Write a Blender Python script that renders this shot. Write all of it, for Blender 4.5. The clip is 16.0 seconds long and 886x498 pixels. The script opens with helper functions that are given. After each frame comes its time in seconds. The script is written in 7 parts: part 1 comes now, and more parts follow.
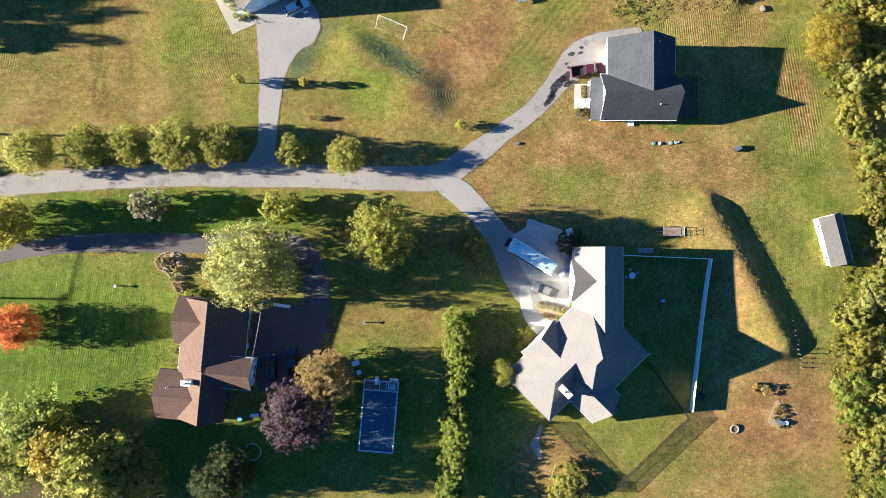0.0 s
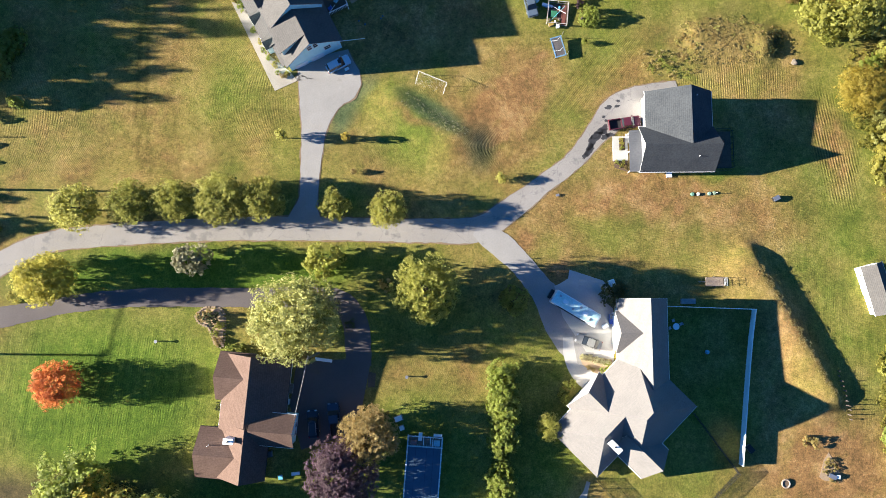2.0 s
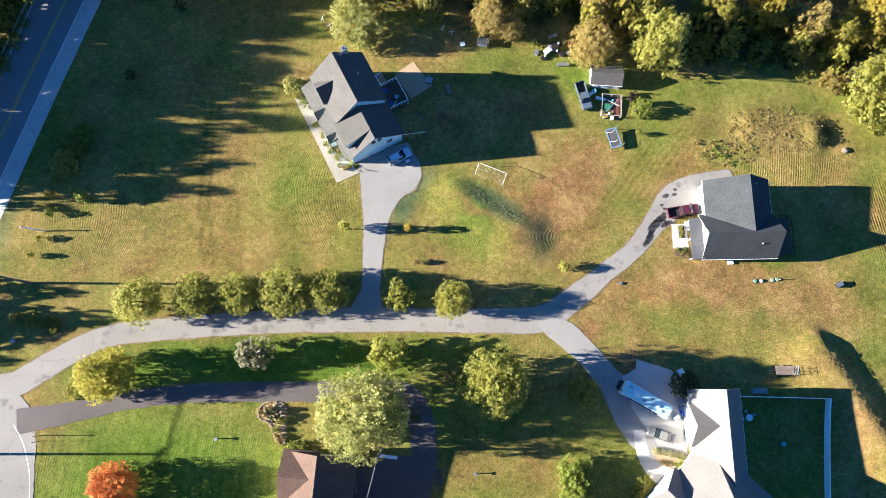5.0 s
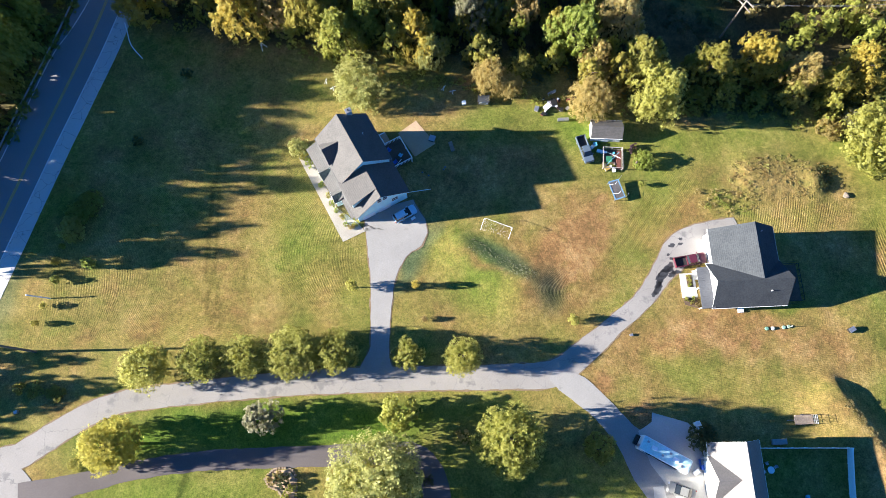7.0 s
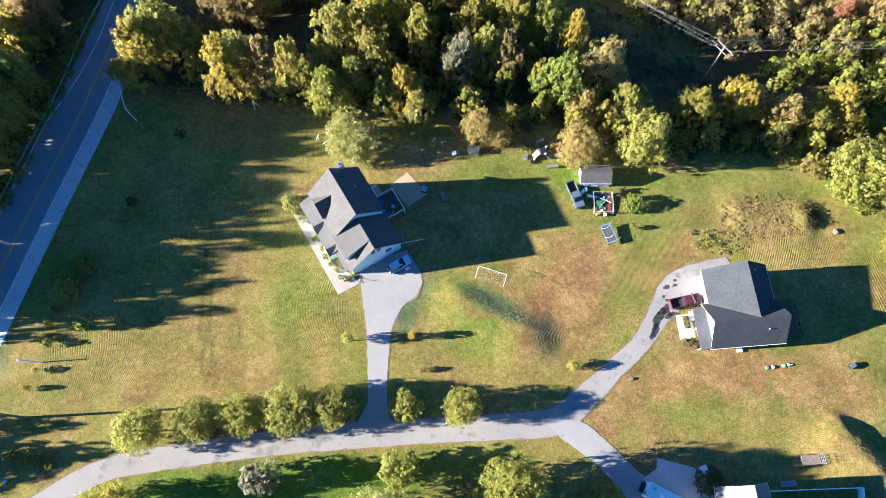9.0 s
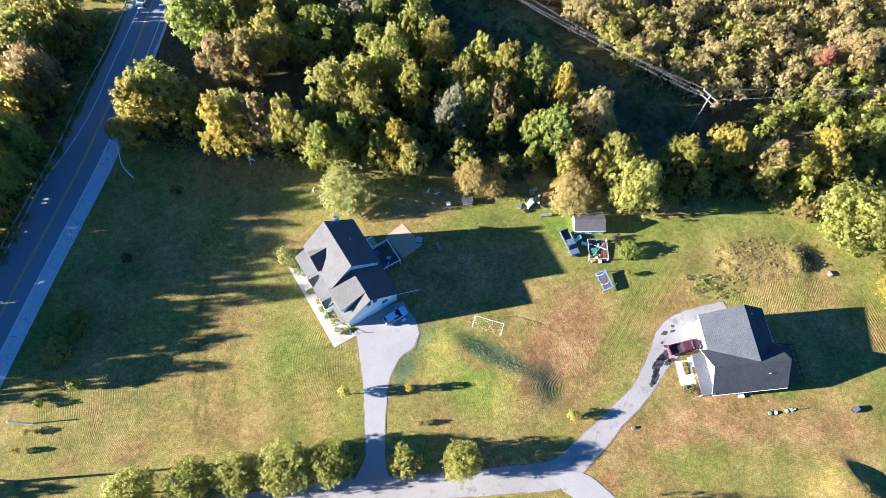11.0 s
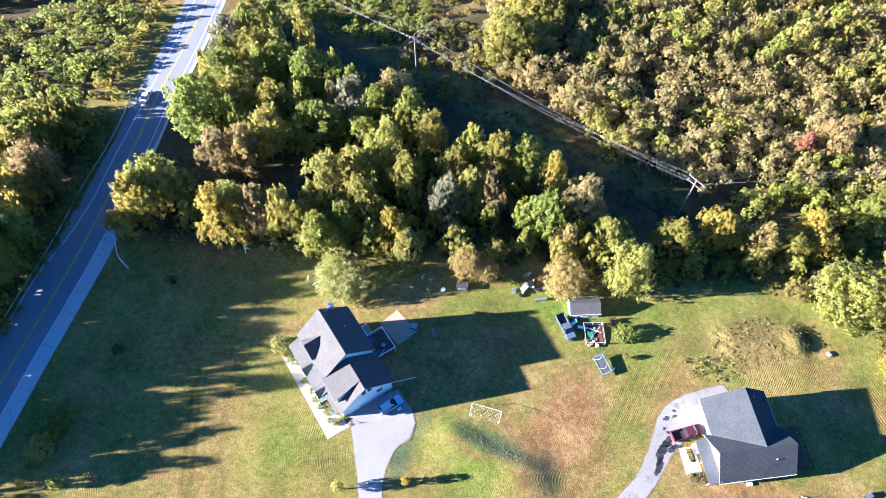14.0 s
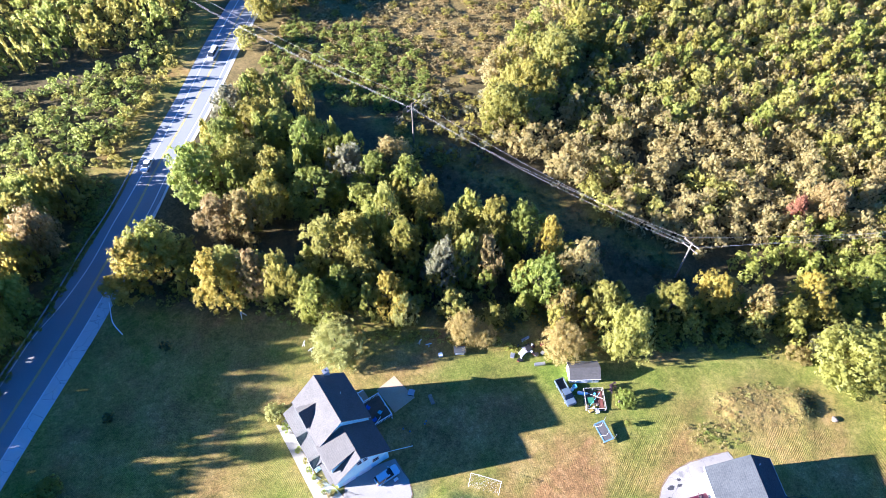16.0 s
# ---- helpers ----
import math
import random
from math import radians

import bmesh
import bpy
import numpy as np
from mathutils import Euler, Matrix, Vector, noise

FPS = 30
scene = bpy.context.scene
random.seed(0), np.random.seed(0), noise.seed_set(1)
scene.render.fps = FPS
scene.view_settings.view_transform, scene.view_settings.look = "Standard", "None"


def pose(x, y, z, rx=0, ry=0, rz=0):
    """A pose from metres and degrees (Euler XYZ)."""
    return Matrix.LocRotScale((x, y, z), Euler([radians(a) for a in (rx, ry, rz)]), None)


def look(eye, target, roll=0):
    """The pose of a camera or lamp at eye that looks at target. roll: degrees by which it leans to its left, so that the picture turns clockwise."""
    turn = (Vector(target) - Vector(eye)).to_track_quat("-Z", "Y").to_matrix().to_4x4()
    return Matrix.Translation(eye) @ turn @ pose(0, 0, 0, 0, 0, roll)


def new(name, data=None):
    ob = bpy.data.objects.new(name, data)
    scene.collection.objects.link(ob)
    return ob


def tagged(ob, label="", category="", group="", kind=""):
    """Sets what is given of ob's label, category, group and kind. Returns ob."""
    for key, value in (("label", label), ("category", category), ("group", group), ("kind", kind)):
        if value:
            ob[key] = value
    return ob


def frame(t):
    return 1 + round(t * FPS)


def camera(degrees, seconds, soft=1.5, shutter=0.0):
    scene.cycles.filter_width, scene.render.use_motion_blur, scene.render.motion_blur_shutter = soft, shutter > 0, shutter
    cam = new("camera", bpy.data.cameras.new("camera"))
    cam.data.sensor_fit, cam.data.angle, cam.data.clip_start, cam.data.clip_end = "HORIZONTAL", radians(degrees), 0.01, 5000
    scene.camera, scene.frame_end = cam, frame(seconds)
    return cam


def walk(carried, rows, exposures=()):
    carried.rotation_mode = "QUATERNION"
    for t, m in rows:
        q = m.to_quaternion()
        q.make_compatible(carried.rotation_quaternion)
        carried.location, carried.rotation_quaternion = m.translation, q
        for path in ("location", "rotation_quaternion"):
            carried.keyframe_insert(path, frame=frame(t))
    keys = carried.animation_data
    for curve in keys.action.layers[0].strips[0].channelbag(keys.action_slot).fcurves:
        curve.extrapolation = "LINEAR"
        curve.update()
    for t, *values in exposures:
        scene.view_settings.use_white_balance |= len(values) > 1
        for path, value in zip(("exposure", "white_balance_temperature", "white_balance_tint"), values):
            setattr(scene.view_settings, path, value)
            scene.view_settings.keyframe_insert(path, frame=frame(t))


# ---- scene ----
cam = camera(69.1, 16.0, soft=0.8)
METRES, EYE, TILT, LEAN, TURN = 23.0, 118.0, -90.0, 0.0, 0.0
ROWS = [
    (0.0, 0.0, 0.0, 0.0, 0.0, 0.0, -0.0),
    (0.5, -0.0817, 0.0024, 0.0196, -0.03, 0.92, 0.13),
    (1.0, -0.1629, 0.0044, 0.0365, -0.02, 1.88, 0.25),
    (1.5, -0.2506, 0.0072, 0.0621, -0.07, 2.76, 0.35),
    (2.0, -0.3363, 0.0084, 0.0811, -0.07, 3.75, 0.44),
    (2.5, -0.4272, 0.0111, 0.1054, -0.1, 4.73, 0.54),
    (3.0, -0.5174, 0.0131, 0.1287, -0.11, 5.78, 0.63),
    (3.5, -0.6118, 0.0155, 0.1521, -0.13, 6.88, 0.7),
    (4.0, -0.705, 0.0177, 0.1774, -0.12, 7.97, 0.78),
    (6.5, -0.919, 0.0261, 0.2697, 0.06, 13.62, 1.97),
    (7.0, -0.9151, 0.0268, 0.2715, 0.11, 14.75, 2.59),
    (7.5, -0.911, 0.0267, 0.2702, 0.17, 15.89, 3.17),
    (8.0, -0.9099, 0.0251, 0.2714, 0.21, 16.96, 3.7),
    (8.5, -0.9086, 0.0231, 0.2708, 0.26, 18.05, 4.16),
    (9.0, -0.9074, 0.0212, 0.2735, 0.29, 19.11, 4.57),
    (11.5, -0.9, 0.0189, 0.2729, 0.42, 24.68, 5.97),
    (12.0, -0.8986, 0.0186, 0.2727, 0.42, 25.79, 6.16),
    (12.5, -0.8971, 0.0184, 0.2725, 0.43, 27.05, 6.32),
    (13.0, -0.8959, 0.018, 0.2726, 0.44, 28.39, 6.46),
    (13.5, -0.8948, 0.0175, 0.2724, 0.45, 29.79, 6.59),
    (14.0, -0.8946, 0.0171, 0.2727, 0.45, 31.19, 6.7),
    (14.5, -0.8926, 0.0176, 0.2732, 0.45, 32.61, 6.79),
    (15.0, -0.8919, 0.0177, 0.2735, 0.45, 34.04, 6.88),
    (15.5, -0.8912, 0.0178, 0.2738, 0.44, 35.48, 6.96),
    (16.0, -0.8905, 0.0172, 0.2732, 0.42, 36.9, 7.04),
]
walk(cam, [(t, pose(0, 0, EYE, TILT, LEAN, TURN) @ pose(METRES * x, METRES * y, METRES * z, 90 + pitch, roll, yaw)) for t, x, y, z, yaw, pitch, roll in ROWS], exposures=[(0, 2.32, 6550, 13), (4, 2.42, 6450, 13), (9, 2.65, 6000, 16), (12.5, 2.84, 5720, 20.5), (16, 3.05, 5520, 24)])

# ---- light ----
SUN_EL = 16.5
world = bpy.data.worlds.new("world")
scene.world = world
world.use_nodes = True
sky = world.node_tree.nodes.new("ShaderNodeTexSky")
sky.sky_type, sky.sun_disc = "NISHITA", False
sky.air_density, sky.dust_density, sky.ozone_density = 1.0, 0.4, 2.5
sky.sun_elevation, sky.sun_rotation = radians(SUN_EL), radians(270)
blue = world.node_tree.nodes.new("ShaderNodeMix")
blue.data_type, blue.blend_type = "RGBA", "MULTIPLY"
blue.inputs[0].default_value, blue.inputs[7].default_value = 1.0, (0.27, 1.0, 1.8, 1)
world.node_tree.links.new(sky.outputs[0], blue.inputs[6])
world.node_tree.links.new(blue.outputs[2], world.node_tree.nodes["Background"].inputs[0])
world.node_tree.nodes["Background"].inputs[1].default_value = 0.0234
sun_data = bpy.data.lights.new("sun", "SUN")
sun_data.energy, sun_data.angle, sun_data.color = 5.0, radians(0.6), (1.0, 0.93, 0.79)
sun = new("sun", sun_data)
sun.matrix_world = look((-60, 1.2, 60 * math.tan(radians(SUN_EL))), (0, 0, 0))


# ---- materials ----
def shader(name):
    m = bpy.data.materials.new(name)
    m.use_nodes = True
    return m, m.node_tree.nodes, m.node_tree.links, m.node_tree.nodes["Principled BSDF"]


def ramp(nodes, links, value, stops):
    r = nodes.new("ShaderNodeValToRGB")
    while len(r.color_ramp.elements) < len(stops):
        r.color_ramp.elements.new(0.5)
    for e, (p, c) in zip(r.color_ramp.elements, stops):
        e.position, e.color = p, (*c, 1)
    links.new(value, r.inputs[0])
    return r.outputs[0]


def noise_node(nodes, links, coord, scale, detail=4, rough=0.6):
    n = nodes.new("ShaderNodeTexNoise")
    n.inputs["Scale"].default_value, n.inputs["Detail"].default_value, n.inputs["Roughness"].default_value = scale, detail, rough
    links.new(coord, n.inputs["Vector"])
    return n.outputs["Fac"]


def mix(nodes, links, fac, a, b, mode="MIX"):
    n = nodes.new("ShaderNodeMix")
    n.data_type, n.blend_type = "RGBA", mode
    for value, slot in ((fac, 0), (a, 6), (b, 7)):
        if isinstance(value, (int, float)):
            n.inputs[slot].default_value = value
        elif isinstance(value, tuple):
            n.inputs[slot].default_value = (*value, 1)
        else:
            links.new(value, n.inputs[slot])
    return n.outputs[2]


def calc(nodes, links, op, a, b=0.0, c=None):
    n = nodes.new("ShaderNodeMath")
    n.operation = op
    for i, value in enumerate((a, b) if c is None else (a, b, c)):
        if isinstance(value, (int, float)):
            n.inputs[i].default_value = value
        else:
            links.new(value, n.inputs[i])
    return n.outputs[0]


def bump(nodes, links, bsdf, height, strength, distance):
    b = nodes.new("ShaderNodeBump")
    b.inputs["Strength"].default_value, b.inputs["Distance"].default_value = strength, distance
    links.new(height, b.inputs["Height"])
    links.new(b.outputs[0], bsdf.inputs["Normal"])


def place(nodes):
    return nodes.new("ShaderNodeNewGeometry").outputs["Position"]


def surface(name, dark, light, fine=2.0, coarse=0.15, rough=0.8, metal=0.0, relief=0.02, stain=None, stain_at=0.6):
    """A weathered surface: grain and large patches between two colours, stains, relief."""
    m, nodes, links, bsdf = shader(name)
    p = place(nodes)
    grain, patch = noise_node(nodes, links, p, fine), noise_node(nodes, links, p, coarse)
    both = calc(nodes, links, "MULTIPLY_ADD", grain, 0.5, calc(nodes, links, "MULTIPLY", patch, 0.5))
    colour = ramp(nodes, links, both, [(0.35, dark), (0.65, light)])
    if stain:
        spots = noise_node(nodes, links, p, coarse * 3.1, 6, 0.65)
        colour = mix(nodes, links, ramp(nodes, links, spots, [(stain_at, (0, 0, 0)), (stain_at + 0.08, (1, 1, 1))]), colour, stain)
    links.new(colour, bsdf.inputs["Base Color"])
    bsdf.inputs["Roughness"].default_value, bsdf.inputs["Metallic"].default_value = rough, metal
    if relief:
        bump(nodes, links, bsdf, grain, 0.6, relief)
    return m


def plain(name, colour, rough=0.5, metal=0.0, spread=0.12):
    """A thin coat of paint, plastic or metal with faint dirt."""
    m, nodes, links, bsdf = shader(name)
    n = noise_node(nodes, links, place(nodes), 3.0)
    a, b = tuple(c * (1 - spread) for c in colour), tuple(min(1, c * (1 + spread)) for c in colour)
    links.new(ramp(nodes, links, n, [(0.3, a), (0.7, b)]), bsdf.inputs["Base Color"])
    bsdf.inputs["Roughness"].default_value, bsdf.inputs["Metallic"].default_value = rough, metal
    return m


def shingle(name, dark, light, pitch=0.16):
    """Roof shingles: courses that follow the height, tabs of uneven tone, weather streaks."""
    m, nodes, links, bsdf = shader(name)
    p = place(nodes)
    split = nodes.new("ShaderNodeSeparateXYZ")
    links.new(p, split.inputs[0])
    course = calc(nodes, links, "FRACT", calc(nodes, links, "DIVIDE", split.outputs[2], pitch))
    tabs, patch = noise_node(nodes, links, p, 3.5, 2), noise_node(nodes, links, p, 0.35, 5)
    both = calc(nodes, links, "MULTIPLY_ADD", tabs, 0.6, calc(nodes, links, "MULTIPLY", patch, 0.4))
    colour = ramp(nodes, links, both, [(0.36, dark), (0.62, light)])
    line = ramp(nodes, links, course, [(0.0, (0.7, 0.7, 0.7)), (0.25, (1, 1, 1))])
    links.new(mix(nodes, links, 0.8, colour, line, "MULTIPLY"), bsdf.inputs["Base Color"])
    bsdf.inputs["Roughness"].default_value = 0.9
    bsdf.inputs["Specular IOR Level"].default_value = 0.12
    bump(nodes, links, bsdf, calc(nodes, links, "ADD", course, tabs), 0.5, 0.02)
    return m


def siding(name, dark, light, board=0.15):
    """Lap siding: boards by height."""
    m, nodes, links, bsdf = shader(name)
    p = place(nodes)
    split = nodes.new("ShaderNodeSeparateXYZ")
    links.new(p, split.inputs[0])
    lap = calc(nodes, links, "FRACT", calc(nodes, links, "DIVIDE", split.outputs[2], board))
    links.new(ramp(nodes, links, noise_node(nodes, links, p, 1.3), [(0.3, dark), (0.7, light)]), bsdf.inputs["Base Color"])
    bsdf.inputs["Roughness"].default_value = 0.55
    bump(nodes, links, bsdf, lap, 0.7, 0.02)
    return m


def leafage(name, stops, rough=0.6, patchy=0.25):
    """Leaves: each leaf takes its own tone, whole boughs and whole trees lean to one side."""
    m, nodes, links, bsdf = shader(name)
    geo = nodes.new("ShaderNodeNewGeometry")
    info = nodes.new("ShaderNodeObjectInfo")
    tex = nodes.new("ShaderNodeTexCoord")
    bough = noise_node(nodes, links, geo.outputs["Position"], patchy, 2)
    v = calc(nodes, links, "MULTIPLY_ADD", geo.outputs["Random Per Island"], 0.3, calc(nodes, links, "MULTIPLY", bough, 0.6))
    v = calc(nodes, links, "MULTIPLY_ADD", info.outputs["Random"], 0.2, v)
    n = len(stops)
    colour = ramp(nodes, links, v, [(0.2 + 0.6 * i / (n - 1), c) for i, c in enumerate(stops)])
    links.new(colour, bsdf.inputs["Base Color"])
    bsdf.inputs["Roughness"].default_value = rough
    bsdf.inputs["Specular IOR Level"].default_value = 0.25
    thin = nodes.new("ShaderNodeBsdfTranslucent")
    links.new(mix(nodes, links, 1.0, colour, (1.88, 1.88, 2.4), "MULTIPLY"), thin.inputs[0])
    both = nodes.new("ShaderNodeMixShader")
    both.inputs[0].default_value = 0.57
    links.new(bsdf.outputs[0], both.inputs[1])
    links.new(thin.outputs[0], both.inputs[2])
    links.new(both.outputs[0], nodes["Material Output"].inputs[0])
    return m


ASPHALT = surface("asphalt_old", (0.205, 0.192, 0.175), (0.285, 0.268, 0.246), 6, 0.12, 0.9, relief=0.01, stain=(0.165, 0.158, 0.15), stain_at=0.57)
TARMAC = surface("tarmac_dark", (0.072, 0.06, 0.058), (0.115, 0.099, 0.094), 6, 0.1, 0.9, relief=0.01)
ROAD = surface("road_asphalt", (0.165, 0.177, 0.188), (0.218, 0.23, 0.241), 5, 0.07, 0.85, relief=0.01)
SHOULDER = surface("shoulder_asphalt", (0.42, 0.42, 0.41), (0.53, 0.52, 0.50), 4, 0.1, 0.9, relief=0.01, stain=(0.14, 0.14, 0.14), stain_at=0.63)


def crack(m, scale, width, colour):
    """Fine dark cracks over a paved surface."""
    nodes, links = m.node_tree.nodes, m.node_tree.links
    bsdf = nodes["Principled BSDF"]
    base = bsdf.inputs["Base Color"].links[0].from_socket
    warp = nodes.new("ShaderNodeTexNoise")
    warp.inputs["Scale"].default_value = 0.9
    p = place(nodes)
    links.new(p, warp.inputs["Vector"])
    moved = nodes.new("ShaderNodeVectorMath")
    moved.operation = "ADD"
    links.new(p, moved.inputs[0])
    links.new(warp.outputs["Color"], moved.inputs[1])
    cells = nodes.new("ShaderNodeTexVoronoi")
    cells.feature = "DISTANCE_TO_EDGE"
    cells.inputs["Scale"].default_value = scale
    links.new(moved.outputs[0], cells.inputs["Vector"])
    line = ramp(nodes, links, cells.outputs["Distance"], [(0.0, (1, 1, 1)), (width, (0, 0, 0))])
    links.new(mix(nodes, links, line, base, colour), bsdf.inputs["Base Color"])


crack(SHOULDER, 0.3, 0.016, (0.2, 0.2, 0.2))
crack(ASPHALT, 0.11, 0.004, (0.14, 0.136, 0.13))
CONCRETE = surface("concrete", (0.36, 0.355, 0.33), (0.46, 0.45, 0.42), 5, 0.2, 0.85, relief=0.01)
PATIO = surface("patio_stone", (0.34, 0.24, 0.15), (0.43, 0.315, 0.2), 3, 0.3, 0.85, relief=0.01)
LINE_WHITE = surface("road_paint_white", (0.5, 0.5, 0.5), (0.75, 0.75, 0.75), 6, 0.5, 0.7, relief=0)
LINE_YELLOW = surface("road_paint_yellow", (0.5, 0.33, 0.04), (0.72, 0.5, 0.07), 6, 0.5, 0.7, relief=0)
WHITE = plain("white_paint", (0.78, 0.78, 0.76), 0.5, spread=0.05)
VINYL = plain("white_vinyl", (0.78, 0.81, 0.82), 0.4, spread=0.06)
BLACK = plain("black_metal", (0.02, 0.02, 0.02), 0.5, 0.3)
STEEL = plain("galvanised_steel", (0.4, 0.41, 0.42), 0.4, 0.8)
GLASS_DARK = plain("window_glass", (0.02, 0.025, 0.03), 0.08)
WOOD = surface("weathered_wood", (0.16, 0.12, 0.09), (0.28, 0.23, 0.18), 4, 0.5, 0.85)
BARK = surface("bark", (0.06, 0.045, 0.035), (0.14, 0.11, 0.085), 5, 0.6, 0.95, relief=0.04)
POLE_WOOD = surface("pole_wood", (0.10, 0.085, 0.07), (0.18, 0.16, 0.13), 5, 0.6, 0.9)
SOIL = surface("mulch", (0.07, 0.045, 0.03), (0.14, 0.09, 0.06), 5, 0.6, 0.95, relief=0.05)
ROOF_GREY = shingle("grey_shingles", (0.036, 0.041, 0.047), (0.058, 0.064, 0.070))
ROOF_PALE = shingle("pale_shingles", (0.07, 0.068, 0.066), (0.1, 0.096, 0.092))
ROOF_CREAM = shingle("light_shingles", (0.14, 0.134, 0.13), (0.178, 0.168, 0.16))
ROOF_BROWN = shingle("brown_shingles", (0.096, 0.062, 0.049), (0.138, 0.092, 0.073))
ROOF_METAL = surface("metal_roof_dark", (0.07, 0.075, 0.085), (0.10, 0.105, 0.115), 2, 0.3, 0.45, 0.4, relief=0)
WALL_WHITE = siding("white_siding", (0.66, 0.67, 0.67), (0.76, 0.76, 0.75))
WALL_CREAM = siding("cream_siding", (0.55, 0.52, 0.46), (0.66, 0.62, 0.55))
WALL_BLUE = siding("pale_blue_siding", (0.50, 0.78, 0.85), (0.58, 0.86, 0.92))
POOL_COVER = surface("pool_cover", (0.034, 0.075, 0.115), (0.052, 0.105, 0.155), 0.8, 0.15, 0.75, relief=0.03, stain=(0.08, 0.17, 0.22), stain_at=0.66)
LEAF_OLIVE = leafage("leaves_olive", [(0.132, 0.122, 0.026), (0.23, 0.207, 0.043), (0.325, 0.287, 0.064)])
LEAF_GREEN = leafage("leaves_green", [(0.108, 0.132, 0.027), (0.192, 0.21, 0.041), (0.29, 0.29, 0.062)])
LEAF_YELLOW = leafage("leaves_yellow", [(0.135, 0.132, 0.026), (0.232, 0.217, 0.045), (0.32, 0.29, 0.068)])
LEAF_AUTUMN = leafage("leaves_autumn", [(0.13, 0.105, 0.045), (0.23, 0.18, 0.068), (0.33, 0.245, 0.1)])
LEAF_TAN = leafage("leaves_tan", [(0.17, 0.137, 0.044), (0.28, 0.226, 0.076), (0.37, 0.305, 0.115)])
LEAF_WILLOW = leafage("leaves_willow", [(0.15, 0.152, 0.038), (0.25, 0.24, 0.058), (0.34, 0.315, 0.082)])
LEAF_RED = leafage("leaves_red", [(0.17, 0.05, 0.018), (0.32, 0.1, 0.03), (0.42, 0.17, 0.045)])
LEAF_PLUM = leafage("leaves_plum", [(0.04, 0.024, 0.03), (0.085, 0.055, 0.06), (0.15, 0.105, 0.105)])
LEAF_GREY = leafage("leaves_grey", [(0.11, 0.115, 0.06), (0.195, 0.19, 0.105), (0.28, 0.265, 0.155)])
LEAF_LIME = leafage("leaves_lime", [(0.112, 0.145, 0.026), (0.195, 0.23, 0.045), (0.28, 0.305, 0.075)])
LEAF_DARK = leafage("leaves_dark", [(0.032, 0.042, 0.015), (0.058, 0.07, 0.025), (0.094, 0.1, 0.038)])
LEAF_STRAW = leafage("leaves_straw", [(0.185, 0.156, 0.06), (0.275, 0.232, 0.09), (0.36, 0.302, 0.122)])
LEAF_MAPLE = leafage("leaves_maple", [(0.115, 0.118, 0.02), (0.21, 0.2, 0.034), (0.31, 0.275, 0.05)])
LEAF_ROW = leafage("leaves_row", [(0.128, 0.138, 0.028), (0.226, 0.228, 0.048), (0.318, 0.3, 0.076)])
LEAF_CREAM = leafage("leaves_cream", [(0.2, 0.2, 0.1), (0.36, 0.35, 0.19), (0.48, 0.46, 0.28)])
LEAF_LANE = leafage("leaves_lane", [(0.128, 0.142, 0.028), (0.226, 0.235, 0.047), (0.325, 0.31, 0.074)])
LEAF_HAY = leafage("grass_hay", [(0.17, 0.145, 0.055), (0.25, 0.205, 0.08), (0.33, 0.27, 0.11)], 0.8)
LEAF_ROSE = leafage("leaves_rose", [(0.16, 0.08, 0.05), (0.27, 0.13, 0.075), (0.36, 0.2, 0.1)])
LEAF_PALE = leafage("leaves_pale", [(0.16, 0.17, 0.05), (0.26, 0.262, 0.08), (0.36, 0.34, 0.12)])
GUTTER = plain("grey_gutter", (0.09, 0.09, 0.095), 0.95)
PALE_DRIVE = surface("pale_concrete_drive", (0.22, 0.213, 0.2), (0.3, 0.29, 0.272), 5, 0.15, 0.9, relief=0.01, stain=(0.2, 0.195, 0.185), stain_at=0.62)
LEAF_GOLD = leafage("leaves_gold", [(0.175, 0.145, 0.026), (0.285, 0.232, 0.042), (0.375, 0.31, 0.066)])
LEAF_BRIGHT = leafage("leaves_bright", [(0.15, 0.155, 0.034), (0.255, 0.252, 0.058), (0.35, 0.335, 0.092)])


# ---- tools ----
def clamp_soft(a, limit, k):
    return a - np.logaddexp(0, (a - limit) / k) * k


def ridge(x, y, x0, y0, x1, y1, height, near, far, end=3.0):
    """A bank along a line: gentle on its left-hand side, steeper on its right."""
    dx, dy = x1 - x0, y1 - y0
    n = math.hypot(dx, dy)
    u = ((x - x0) * dx + (y - y0) * dy) / n
    v = ((x - x0) * dy - (y - y0) * dx) / n
    over = np.maximum(0, np.maximum(-u, u - n))
    side = np.where(v < 0, far, near)
    return height * np.exp(-(v / side) ** 2) * np.exp(-(over / end) ** 2)


def terrain(x, y):
    cy = clamp_soft(np.asarray(y, float), 80, 8)
    cy = -clamp_soft(-cy, 60, 8)
    cx = clamp_soft(np.asarray(x, float), 90, 8)
    cx = -clamp_soft(-cx, 105, 8)
    z = 1.23 - 0.0228 * cx - 0.064 * cy
    z = z + ridge(x, y, -15.8, 37.1, -5.5, 30.4, 0.95, 5.2, 2.5, 3.6)
    z = z + 0.72 * np.exp(-((x + 2.2) / np.where(x > -2.2, 3.3, 6.0)) ** 2 - ((y - 28.2) / 4.6) ** 4)
    z = z + ridge(x, y, 49.0, 7.5, 62.0, -17.0, 1.7, 6.0, 1.6)
    z = z + ridge(x, y, 42.0, 50.0, 54.0, 48.8, 0.8, 4.4, 4.0, 2.6)
    z = z + 0.75 * np.exp(-((x - 54.2) ** 2 / 3.2 + (y - 48.6) ** 2 / 6.0))
    return z


def ground_at(x, y):
    return float(terrain(x, y))


